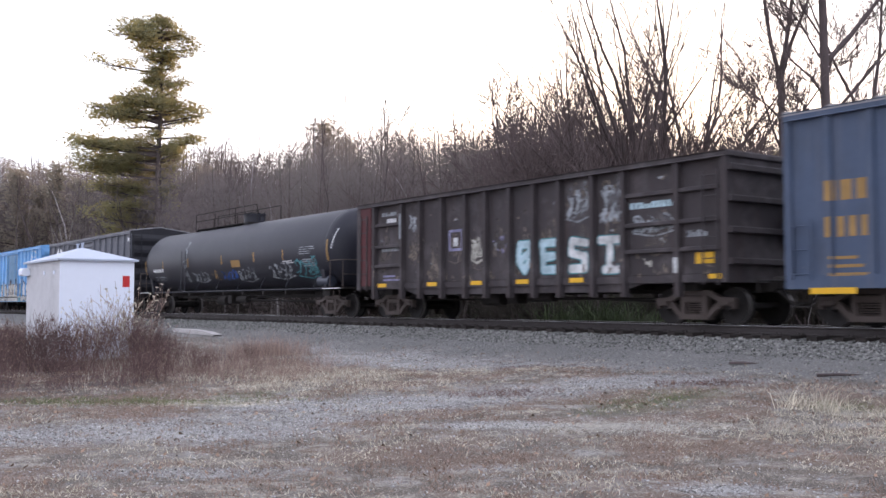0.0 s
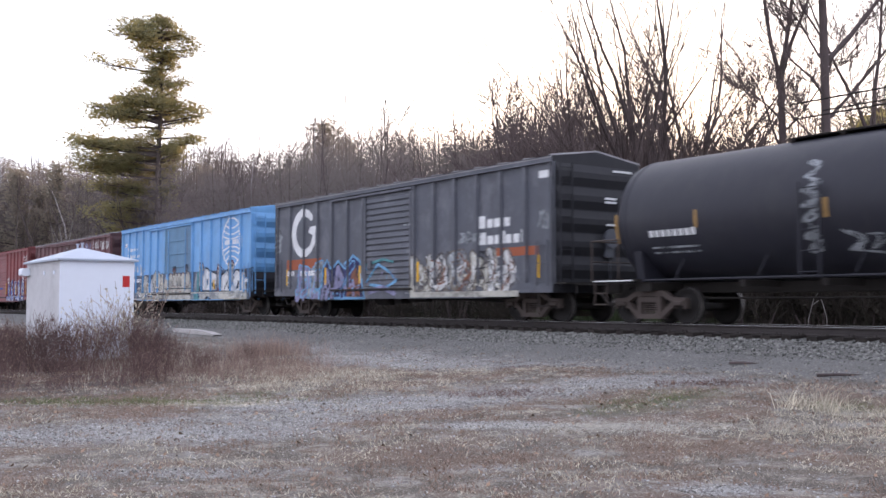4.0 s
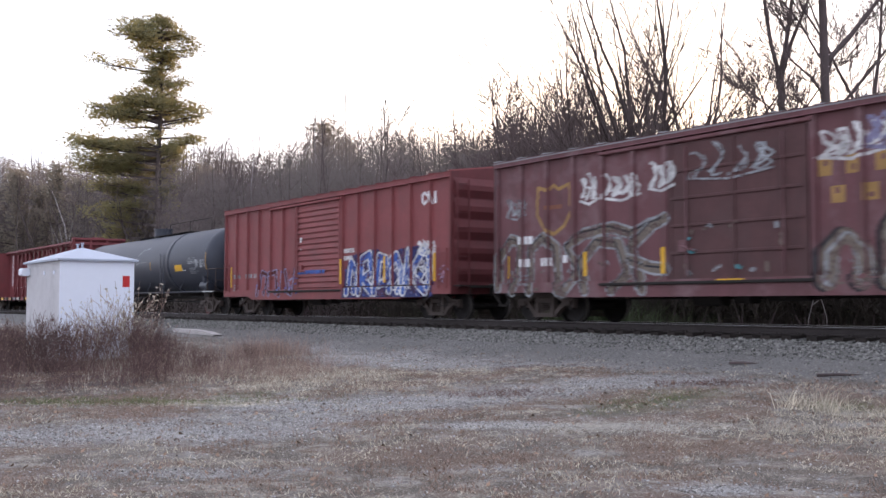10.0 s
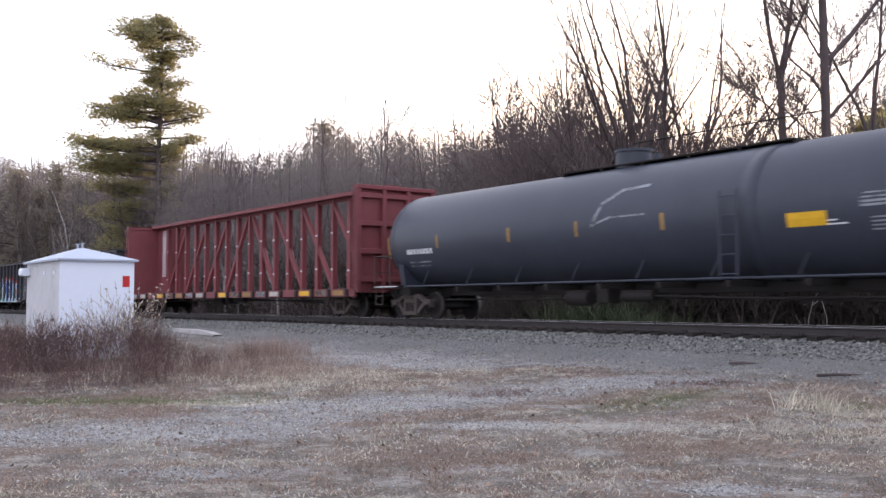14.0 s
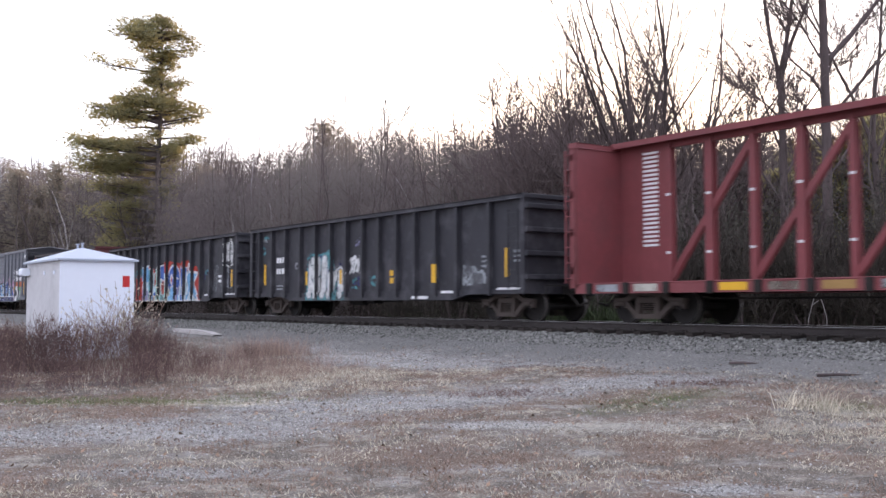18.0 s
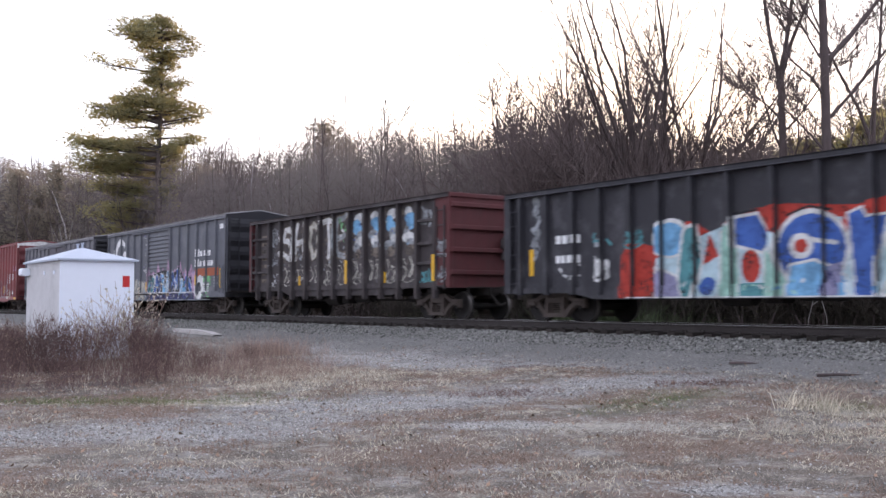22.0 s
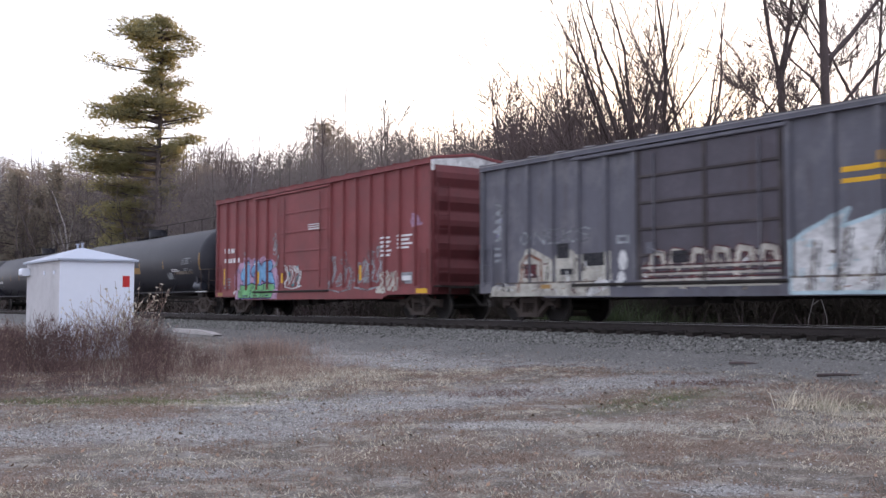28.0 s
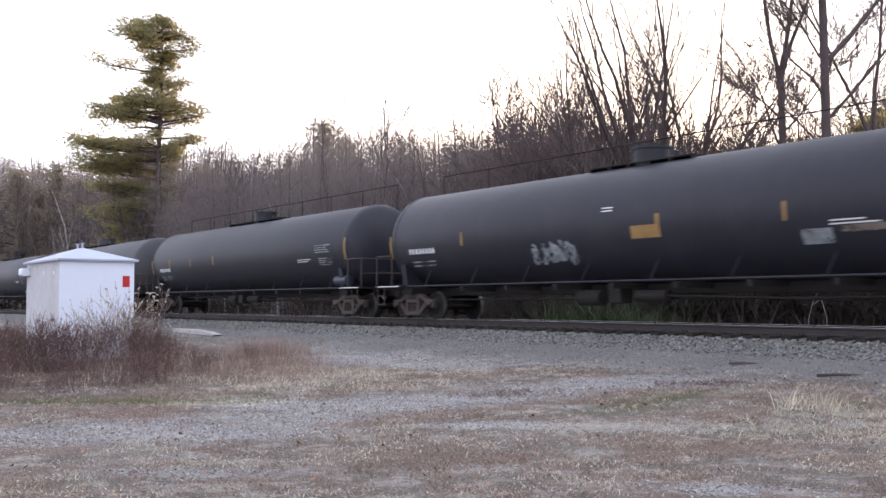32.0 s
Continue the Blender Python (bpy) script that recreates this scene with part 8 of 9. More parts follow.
def car_red():
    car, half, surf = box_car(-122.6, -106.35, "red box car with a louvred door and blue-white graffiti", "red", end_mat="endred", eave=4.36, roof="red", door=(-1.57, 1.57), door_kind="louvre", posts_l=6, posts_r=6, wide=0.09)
    p = Paint("white g_navy", 17)
    p.stroke("6.78,3.78 6.68,3.85 6.58,3.78 6.58,3.58 6.68,3.5 6.78,3.58", 0.08, "white").stroke("6.9,3.5 7.0,3.84 7.1,3.5", 0.07, "white").rect(7.2, 7.3, 3.48, 3.86, "white")
    p.poly("1.8,0.68 1.9,1.6 2.4,2.1 3.2,2.2 4.0,2.25 4.6,1.9 5.3,2.2 6.3,2.25 7.1,2.1 7.2,0.68", "g_navy").smear(1.8, 7.1, 0.75, 1.9, ["g_navy", "g_blue", "g_black"], 60, 0.16)
    for pts in ("2.1,0.85 2.3,1.9 2.7,1.4 2.6,0.9", "2.9,0.85 3.0,1.95 3.5,2.1 3.6,1.5 3.1,1.3 3.7,0.85", "3.9,0.85 4.1,2.0 4.5,1.9 4.6,1.2 4.2,1.1", "4.8,0.9 4.7,1.6 5.1,2.0 5.4,1.5 5.3,0.9", "5.6,0.85 5.8,2.1", "6.7,2.2 5.9,1.4 6.8,0.85", "6.9,1.0 7.0,1.9"):
        p.stroke(pts, 0.2, "g_blue", "g_white", 0.065)
    p.smear(2.0, 7.0, 0.9, 1.9, ["g_white", "g_navy", "g_blue"], 44, 0.05).wild(1.9, 6.9, 0.8, 2.1, ["g_white", "g_navy"], 16, 0.03).rect(1.8, 7.0, 1.02, 1.06, "g_black").smear(1.8, 7.0, 0.7, 0.95, ["g_white", "g_blue", "g_lilac"], 18, 0.05)
    p.text_bars(1.8, 2.5, 2.2, 2.36, "AAAAA", "g_white").text_bars(1.8, 2.4, 1.95, 2.1, "AAAA", "g_white").tag(6.3, 7.25, 2.0, 2.4, "g_white", 0.06, 9).tag(6.5, 7.2, 1.4, 1.9, "g_white", 0.04, 7)
    p.smear(-5.0, -1.6, 0.8, 1.75, ["g_lilac", "g_maroon", "g_blue", "red"], 60, 0.12)
    for pts in ("-4.9,0.85 -4.6,1.7 -4.2,1.6 -4.3,0.9", "-3.9,0.85 -4.0,1.6 -3.4,1.7 -3.3,0.9", "-3.0,0.8 -2.9,1.7", "-2.6,1.7 -2.4,1.0 -2.0,0.85 -1.8,1.7"):
        p.stroke(pts, 0.13, "g_maroon", "g_lilac", 0.05)
    p.text_bars(-7.3, -6.6, 1.5, 1.66, "AAA", "g_silver").text_bars(-6.2, -4.9, 1.5, 1.66, "AAA AA", "g_silver").lines(-7.3, -6.8, 1.0, 1.3, 3, "g_silver").rect(-1.3, -1.15, 2.7, 2.9, "white").rect(-1.25, -1.2, 2.4, 2.5, "white")
    p.smear(7.3, 7.9, 1.1, 1.6, ["g_lilac", "g_maroon", "g_pink"], 14, 0.08).rect(-1.5, 0.6, 1.55, 1.68, "g_blue").smear(-1.4, 0.4, 1.5, 1.7, ["red", "g_blue"], 6, 0.06)
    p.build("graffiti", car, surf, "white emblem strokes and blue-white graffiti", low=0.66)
    reflectors(car, surf, (-7.55, 1.72, 4.4, 7.2), 1.15, 2.0)


def car_grey_tank():
    car, half, surf = tank_car(-144.4, -123.85, "dark grey tank car with yellow marks and a white placard", "tankgrey", dome=-0.1, bands=(4.5,), walk_len=(-2.2, 5.0), rail_from=-0.6, rail_to=5.0, red=True, near_rail=False, ladder_x=4.1)
    p = tank_marks(car, surf, half, (-6.7, -3.35, -0.66, 2.17), 5.9, 3)
    p.line([(-0.1, 2.4), (0.2, 2.9), (0.8, 3.2), (1.6, 3.25)], 0.07, "g_silver").line([(-0.1, 2.4), (0.5, 2.55), (1.6, 2.55)], 0.05, "g_silver").rect(8.0, 9.1, 2.1, 2.45, "g_silver")
    p.build_apart("lettering", car, surf, "white and yellow marks on the barrel", curved=True)


def car_beam():
    car, half = beam_car(-168.7, -145.48, "oxide-red centre-beam flat car with bulkheads, empty")
    n = 19
    for k in range(n - 1):
        x = -half + 0.5 + (2 * half - 1.0) * (k + 0.5) / (n - 1)
        part("sill_mark", Geo().box(x - 0.38, x + 0.34, -1.588, -1.581, 0.76, 0.93), ("g_silver", "dullyellow", "g_tan", "yellow", "oxide", "g_cream")[(k * 5) % 6], car)
    bar = Geo().box(-10.75, -10.25, -0.046, -0.042, 0.0, 0.055).mesh("lettering", ["white"])
    for k in range(22):
        part("lettering", bar, "", car, at=(0, 0, 1.9 + k * 0.11))
    g = Geo()
    for k, z in enumerate((3.7, 3.55, 2.9, 2.75, 1.95, 1.85)):
        g.box(-half + 0.003, -half + 0.006, -1.3, -0.5 - 0.1 * (k % 3), z, z + 0.05)
    part("bulkhead_marks", g, "white", car, "small white lettering bars")


def car_black_gondola():
    posts = [-7.75, -6.63, -5.5, -4.3, -3.15, -2.05, -0.95, 0.12, 1.15, 2.2, 3.25, 4.35, 5.42, 6.94]
    car, half, surf = gondola_car(-187.6, -170.7, "black high-sided gondola with grey-blue graffiti", "black", 3.42, 0.58, 0.74, posts)
    p = Paint("white", 25)
    p.poly("-3.95,0.60 -3.9,1.9 -3.7,2.3 -2.9,2.25 -2.0,2.35 -1.9,1.7 -1.4,1.85 -1.15,0.60", "g_teal").smear(-3.9, -1.2, 0.75, 2.2, ["g_teal", "g_silver", "g_navy"], 36, 0.12)
    for pts, w in (("-3.65,0.85 -3.6,1.9", 0.34), ("-3.5,2.0 -3.05,2.0 -3.05,1.6 -3.4,1.4", 0.26), ("-3.2,0.8 -3.0,1.25", 0.3), ("-2.7,0.85 -2.6,2.0", 0.34), ("-2.3,1.9 -2.25,1.3", 0.28), ("-2.2,0.8 -1.95,1.4 -1.5,1.6", 0.34), ("-1.45,0.8 -1.5,1.5", 0.3)):
        p.stroke(pts, w, "g_white", "g_silver", 0.05)
    p.stroke("-3.35,0.9 -3.3,1.3", 0.08, "g_black").stroke("-2.9,0.8 -2.85,1.6", 0.06, "g_black").stroke("-2.4,0.9 -2.3,1.2", 0.08, "g_black").stroke("-1.8,0.8 -1.75,1.2", 0.08, "g_black").smear(-3.8, -1.3, 0.8, 1.5, ["g_silver", "g_white", "g_black"], 16, 0.06)
    p.tag(-0.85, 0.0, 1.5, 2.1, "g_white", 0.1, 9).smear(-0.7, 0.0, 1.0, 1.4, ["g_teal", "g_navy"], 14, 0.12).smear(0.4, 1.1, 1.0, 1.35, ["g_teal"], 12, 0.12).smear(-0.6, -0.1, 2.4, 2.7, ["g_lilac"], 4, 0.1).tag(5.6, 6.8, 1.0, 1.6, "g_silver", 0.09, 12)
    p.text_bars(-6.4, -5.45, 2.02, 2.24, "AAAA", "white").text_bars(-6.4, -5.4, 1.6, 1.82, "AAAAA", "white").lines(-6.4, -5.6, 1.0, 1.25, 2, "g_silver").rect(-4.85, -4.5, 1.75, 2.0, "g_silver").rect(-4.78, -4.57, 1.81, 1.94, "black")
    p.rect(3.0, 3.9, 0.62, 0.7, "white").rect(4.6, 5.2, 0.78, 0.86, "white").lines(6.5, 6.9, 1.5, 1.9, 3, "g_silver").smear(-7.6, -7.2, 2.3, 3.1, ["g_teal", "g_silver"], 8, 0.12).rect(7.2, 8.3, 0.86, 0.92, "white").lines(7.9, 8.3, 1.6, 2.0, 3, "g_silver")
    p.build("graffiti", car, surf, "grey and teal graffiti and white lettering bars", low=0.6)
    reflectors(car, surf, (7.62, -7.4), 1.2, 2.0, 0.16)
    reflectors(car, surf, (-3.95, -1.45), 1.15, 1.65, 0.14)
    reflectors(car, surf, (1.81,), 1.12, 1.3, 0.2)
    reflectors(car, surf, (1.8,), 1.36, 1.54, 0.2)
    reflectors(car, surf, (4.35,), 1.1, 1.65, 0.22)


def car_color_gondola():
    posts = [-7.8, -6.79, -5.8, -4.85, -3.85, -2.95, -2.0, -1.0, 0.12, 1.2, 2.3, 3.3, 4.4, 5.48, 6.95]
    car, half, surf = gondola_car(-205.7, -189.0, "black high-sided gondola with bright blue, white and red graffiti", "black", 3.42, 0.58, 0.74, posts)
    p = Paint("white", 29)
    p.poly("-4.25,0.58 -4.2,1.6 -3.9,1.95 -3.2,1.8 -2.0,2.3 -1.5,2.0 -0.4,2.45 0.4,2.5 1.3,2.4 2.0,2.35 2.7,2.5 3.2,2.1 3.7,2.2 4.2,1.7 4.3,0.58", "g_red").smear(-4.1, 4.2, 0.7, 2.0, ["g_red", "g_maroon"], 30, 0.2)
    p.poly("-3.05,0.58 -2.95,1.5 -2.0,1.9 -0.9,2.2 0.2,1.9 1.5,2.15 2.6,2.0 3.2,1.4 3.7,0.58", "g_mist").poly("-1.75,1.3 -1.55,2.0 -1.3,1.5", "g_red").poly("1.55,1.9 1.75,2.3 1.8,1.6", "g_red")
    p.ell(-2.65, 1.95, 0.55, 0.45, "g_white").ell(-2.68, 1.93, 0.46, 0.38, "g_sky").poly("-2.3,2.1 -1.9,2.2 -1.75,1.4 -2.0,0.60 -2.5,0.60 -2.4,1.5", "g_teal", "g_white", 0.07).poly("-3.05,1.3 -2.5,1.1 -2.3,0.60 -3.1,0.60", "g_lilac", "g_white", 0.06)
    p.ell(-1.6, 0.85, 0.22, 0.2, "g_blue").poly("-1.25,2.0 -0.85,2.25 -0.75,0.60 -1.3,0.60", "g_mint", "g_white", 0.05).poly("-0.9,2.3 -0.3,2.35 0.0,1.9 -0.1,1.5 -0.9,1.7", "g_blue", "g_white", 0.07).poly("-0.15,1.6 0.3,1.4 0.45,0.60 -0.2,0.60", "g_mint", "g_white", 0.05).ell(-0.48, 1.25, 0.24, 0.34, "g_red").rect(-0.75, -0.15, 0.6, 0.9, "g_teal")
    p.ell(0.95, 1.55, 0.85, 0.8, "g_white").ell(0.95, 1.55, 0.76, 0.7, "g_blue").ell(0.72, 1.62, 0.28, 0.26, "g_white").ell(0.72, 1.62, 0.15, 0.14, "g_red").poly("0.35,0.60 0.45,1.25 1.1,1.35 1.7,1.0 1.75,0.60", "g_sky", "g_white", 0.06).poly("1.3,1.2 1.65,1.3 1.55,0.60 1.2,0.60", "g_lilac").stroke("0.9,1.75 1.5,1.65", 0.09, "g_white").stroke("1.2,0.7 1.35,1.1 1.5,0.8", 0.05, "g_navy")
    p.poly("1.75,2.2 2.05,2.3 2.15,2.1 2.6,2.15 2.35,1.2 2.35,0.60 1.9,0.60", "g_blue", "g_white", 0.05)
    p.poly("2.8,2.3 3.05,1.95 3.9,1.86 3.4,1.4 4.1,0.60 3.7,0.68 3.15,1.05 2.8,0.60 2.45,0.60 2.72,1.2 2.5,1.72 2.75,1.9", "g_sky", "g_white", 0.11)
    p.stroke("-3.1,1.45 -3.0,1.2", 0.1, "g_white").stroke("-0.9,2.38 -0.3,2.42", 0.05, "g_black").stroke("0.4,2.25 0.9,2.4 1.4,2.3", 0.05, "g_black").smear(-3.0, 4.0, 0.68, 0.95, ["g_white", "g_sky", "g_mint"], 16, 0.08)
    p.rect(-4.0, 4.3, 0.58, 0.63, "g_white").text_bars(-6.5, -5.55, 2.0, 2.2, "AAAA", "white").text_bars(-6.5, -5.55, 1.5, 1.7, "AAAAA", "white").smear(-6.4, -5.6, 1.05, 1.45, ["g_white", "g_silver"], 16, 0.06).tag(-5.1, -4.6, 1.1, 1.65, "g_white", 0.09, 8).rect(-4.98, -4.78, 1.85, 2.05, "g_silver").smear(-5.1, -4.6, 1.9, 2.2, ["g_teal"], 6, 0.12).tag(-4.1, -3.5, 1.85, 2.2, "g_teal", 0.07, 6)
    p.tag(-7.45, -7.1, 1.6, 3.2, "g_silver", 0.08, 8)
    p.tag(5.5, 6.8, 1.0, 2.0, "g_silver", 0.04, 8).smear(4.7, 5.2, 1.4, 2.0, ["g_teal", "g_navy"], 8, 0.14).tag(7.0, 7.7, 2.1, 3.1, "g_white", 0.09, 9).tag(7.1, 7.7, 1.2, 1.9, "g_silver", 0.06, 6).rect(7.1, 8.2, 0.86, 0.92, "white").rect(4.8, 5.2, 0.82, 0.9, "white").lines(6.2, 6.6, 1.4, 1.8, 2, "white")
    p.build("graffiti", car, surf, "large blue, white and red graffiti piece", low=0.6)
    reflectors(car, surf, (7.6, -7.45), 1.2, 1.9, 0.16)


def car_rust_gondola():
    posts = [-6.2, -5.2, -4.25, -3.25, -2.2, -1.15, -0.15, 0.9, 1.95, 2.98, 4.0, 5.05, 6.02]
    car, half, surf = gondola_car(-221.95, -208.35, "rusty brown gondola with red ends and pale letter graffiti", "rusty", 3.75, 0.75, 0.95, posts, "endrust", rails=True, pw=0.14, end_panel=0.72, panel_ends=(1,))
    p = Paint("g_silver", 31)
    xs = [-4.15, -3.15, -2.1, -1.05, -0.05, 1.0, 2.05, 3.05]
    for x in xs + [4.05]:
        p.smear(x + 0.05, x + 0.75, 1.9, 3.5, ["g_tan", "g_silver", "g_tan"], 12, 0.12).smear(x, x + 0.7, 1.2, 2.1, ["g_tan", "g_silver", "rusty"], 9, 0.06).tag(x + 0.05, x + 0.75, 1.2, 1.9, "g_cream", 0.03, 5)
    for i, g in enumerate("SHOTE"):
        fill = ["g_white", "g_white", "g_cream", "g_white", "g_silver"][i]
        p.burst(g, xs[i], xs[i] + 0.85, 2.0, 3.5, [fill], "g_tan", w=0.2, rim=0.05).smear(xs[i] + 0.1, xs[i] + 0.7, 2.0, 2.6, ["g_silver", "g_tan", "rusty"], 5, 0.06)
    p.smear(xs[4] + 0.15, xs[4] + 0.7, 2.55, 3.4, ["g_green", "g_white", "g_green"], 9, 0.1)
    for i, x in enumerate(xs[5:] + [4.05]):   # blurred blue and white letter shapes
        for k in range(7):
            z = 3.35 - 0.2 * k
            w = (0.36, 0.24, 0.34, 0.2, 0.3, 0.22, 0.16)[(k + i) % 7]
            p.ell(x + 0.42 + (0.12, -0.1, 0.0, 0.1)[(k + 2 * i) % 4], z, w, 0.17, ("g_white", "g_sky", "g_sky", "g_silver", "g_white", "g_silver", "g_tan")[k])
        p.smear(x + 0.1, x + 0.7, 2.2, 3.3, ["g_white", "g_blue", "rusty", "g_sky"], 8, 0.06)
    p.tag(-5.1, -4.4, 2.7, 3.4, "g_silver", 0.05, 9).tag(-5.1, -4.4, 1.9, 2.4, "g_silver", 0.05, 9).smear(-5.1, -4.4, 1.1, 1.6, ["g_white", "g_silver"], 14, 0.1)
    p.tag(5.15, 5.95, 2.8, 3.4, "g_silver", 0.07, 9).tag(5.2, 5.9, 1.1, 1.5, "g_teal", 0.06, 8).tag(6.15, 6.7, 2.1, 2.4, "g_silver", 0.06, 6).rect(6.2, 6.65, 1.85, 1.97, "g_silver").tag(6.15, 6.7, 1.2, 1.6, "g_silver", 0.06, 6).lines(-6.0, -5.4, 1.3, 3.3, 7, "g_tan")
    p.build("graffiti", car, surf, "pale letters sprayed between the ribs")
    reflectors(car, surf, (-5.35, 0.85, 6.02), 1.15, 1.95, 0.14)
    reflectors(car, surf, (-2.8, 3.1), 1.1, 1.5, 0.12)


def car_grey_g_second():
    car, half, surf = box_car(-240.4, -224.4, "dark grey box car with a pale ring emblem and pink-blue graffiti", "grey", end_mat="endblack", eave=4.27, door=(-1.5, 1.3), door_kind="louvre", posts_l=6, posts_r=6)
    p = Paint("white orange", 37)
    p.rect(4.7, 7.25, 1.7, 2.05, "orange").rect(-7.7, -4.7, 1.45, 1.75, "orange")
    g_logo(p, -5.9, 3.02, 0.82, 0.74, "white")
    p.text_bars(4.65, 6.3, 2.58, 2.92, "Ax ixx", "white").text_bars(4.65, 6.8, 2.13, 2.47, "Ax xxxx l", "white").rect(7.2, 7.6, 3.7, 3.9, "white")
    p.smear(-2.3, -1.75, 2.0, 3.9, ["g_silver", "g_lilac", "g_white"], 22, 0.1).smear(-2.1, -1.8, 2.6, 3.8, ["g_white"], 8, 0.06)
    # pink halo with spikes, blue letters edged white, a dark upper rim
    p.rect(-1.6, 4.7, 0.68, 1.95, "g_pink")
    for k in range(9):
        x = -1.4 + 0.68 * k
        p.poly("%.2f,1.85 %.2f,%.2f %.2f,1.85" % (x - 0.3, x, (2.35, 2.1, 2.5, 2.2, 2.6, 2.15, 2.5, 2.2, 2.3)[k], x + 0.3), "g_pink")
    p.poly("-1.5,0.95 -1.4,1.8 -0.4,1.95 0.8,2.1 2.0,1.95 2.6,2.15 3.2,1.6 4.0,1.75 4.2,0.95", "g_black").smear(-1.4, 4.2, 1.0, 1.8, ["g_teal", "g_blue", "g_navy"], 40, 0.18)
    for pts, c in (("-1.3,1.1 -1.1,1.7 -0.6,1.6 -0.9,1.1", "g_teal"), ("-0.4,1.1 -0.2,1.75 0.2,1.2 0.4,1.8", "g_blue"), ("0.6,1.8 0.7,1.1 1.2,1.15 1.3,1.9", "g_sky"), ("1.5,1.1 1.7,1.85 2.0,1.3 2.5,1.95 2.6,1.3", "g_blue"), ("2.9,1.5 2.8,1.1 3.3,1.1", "g_sky"), ("3.5,1.1 3.6,1.6 4.0,1.1", "g_blue")):
        p.stroke(pts, 0.26, c, "g_white", 0.045)
    p.smear(-1.3, 4.0, 1.05, 1.7, ["g_white", "g_navy", "g_sky", "g_teal", "g_black"], 60, 0.06).wild(-1.5, 4.2, 1.0, 2.0, ["g_white", "g_black", "g_sky", "g_white"], 34, 0.035).smear(3.0, 4.7, 1.3, 1.9, ["g_pink", "g_lilac", "grey"], 16, 0.12).rect(-1.6, 4.6, 0.98, 1.02, "g_white").rect(-1.6, 4.6, 0.66, 0.95, "g_navy").smear(-1.5, 4.5, 0.68, 0.94, ["g_silver", "g_white", "g_teal", "g_black"], 30, 0.1)
    # pale letters to one side, a large white round letter to the other
    p.poly("-5.6,0.66 -5.3,1.5 -4.6,1.75 -3.8,1.6 -3.2,1.75 -2.4,1.6 -1.7,1.5 -1.65,0.66", "g_silver")
    for pts in ("-5.2,0.8 -5.0,1.5 -4.6,1.5 -4.7,0.8", "-4.3,0.8 -4.2,1.55 -3.8,1.5", "-3.7,0.8 -3.4,1.6 -3.0,0.8", "-2.8,1.5 -2.3,1.4 -2.7,1.0 -2.1,0.8"):
        p.stroke(pts, 0.24, "g_cream", "g_tan", 0.035)
    p.smear(-5.4, -1.8, 0.75, 1.6, ["g_tan", "g_white", "g_black", "dullyellow"], 26, 0.05).rect(-6.9, -5.4, 0.66, 1.2, "g_lilac").smear(-6.8, -5.4, 0.7, 1.3, ["g_silver", "g_lilac", "grey"], 16, 0.1)
    p.ell(5.1, 1.2, 0.52, 0.55, "g_white").ell(4.95, 1.15, 0.24, 0.3, "g_black").ell(4.95, 1.1, 0.12, 0.16, "grey").smear(5.4, 6.3, 0.75, 1.6, ["g_cream", "g_green", "g_silver", "g_black"], 34, 0.1).rect(5.5, 6.2, 1.45, 1.7, "g_green").lines(5.7, 6.2, 1.0, 1.4, 4, "white")
    p.rect(-6.6, 6.4, 0.64, 0.68, "g_silver").lines(6.6, 7.1, 1.2, 1.7, 4, "g_silver").text_bars(-6.9, -6.35, 1.5, 1.66, "AAA", "white").text_bars(-5.95, -5.4, 1.48, 1.64, "AAA", "white").tag(-7.7, -7.1, 2.4, 2.7, "g_silver", 0.05, 6)
    p.build("graffiti", car, surf, "pale ring emblem, lettering bars and pink-blue graffiti", top=4.1, low=0.65)
    reflectors(car, surf, (-7.15, 7.25), 1.15, 2.0)
    reflectors(car, surf, (-4.3, -1.7), 1.1, 1.55)
    reflectors(car, surf, (4.7,), 1.3, 1.75)


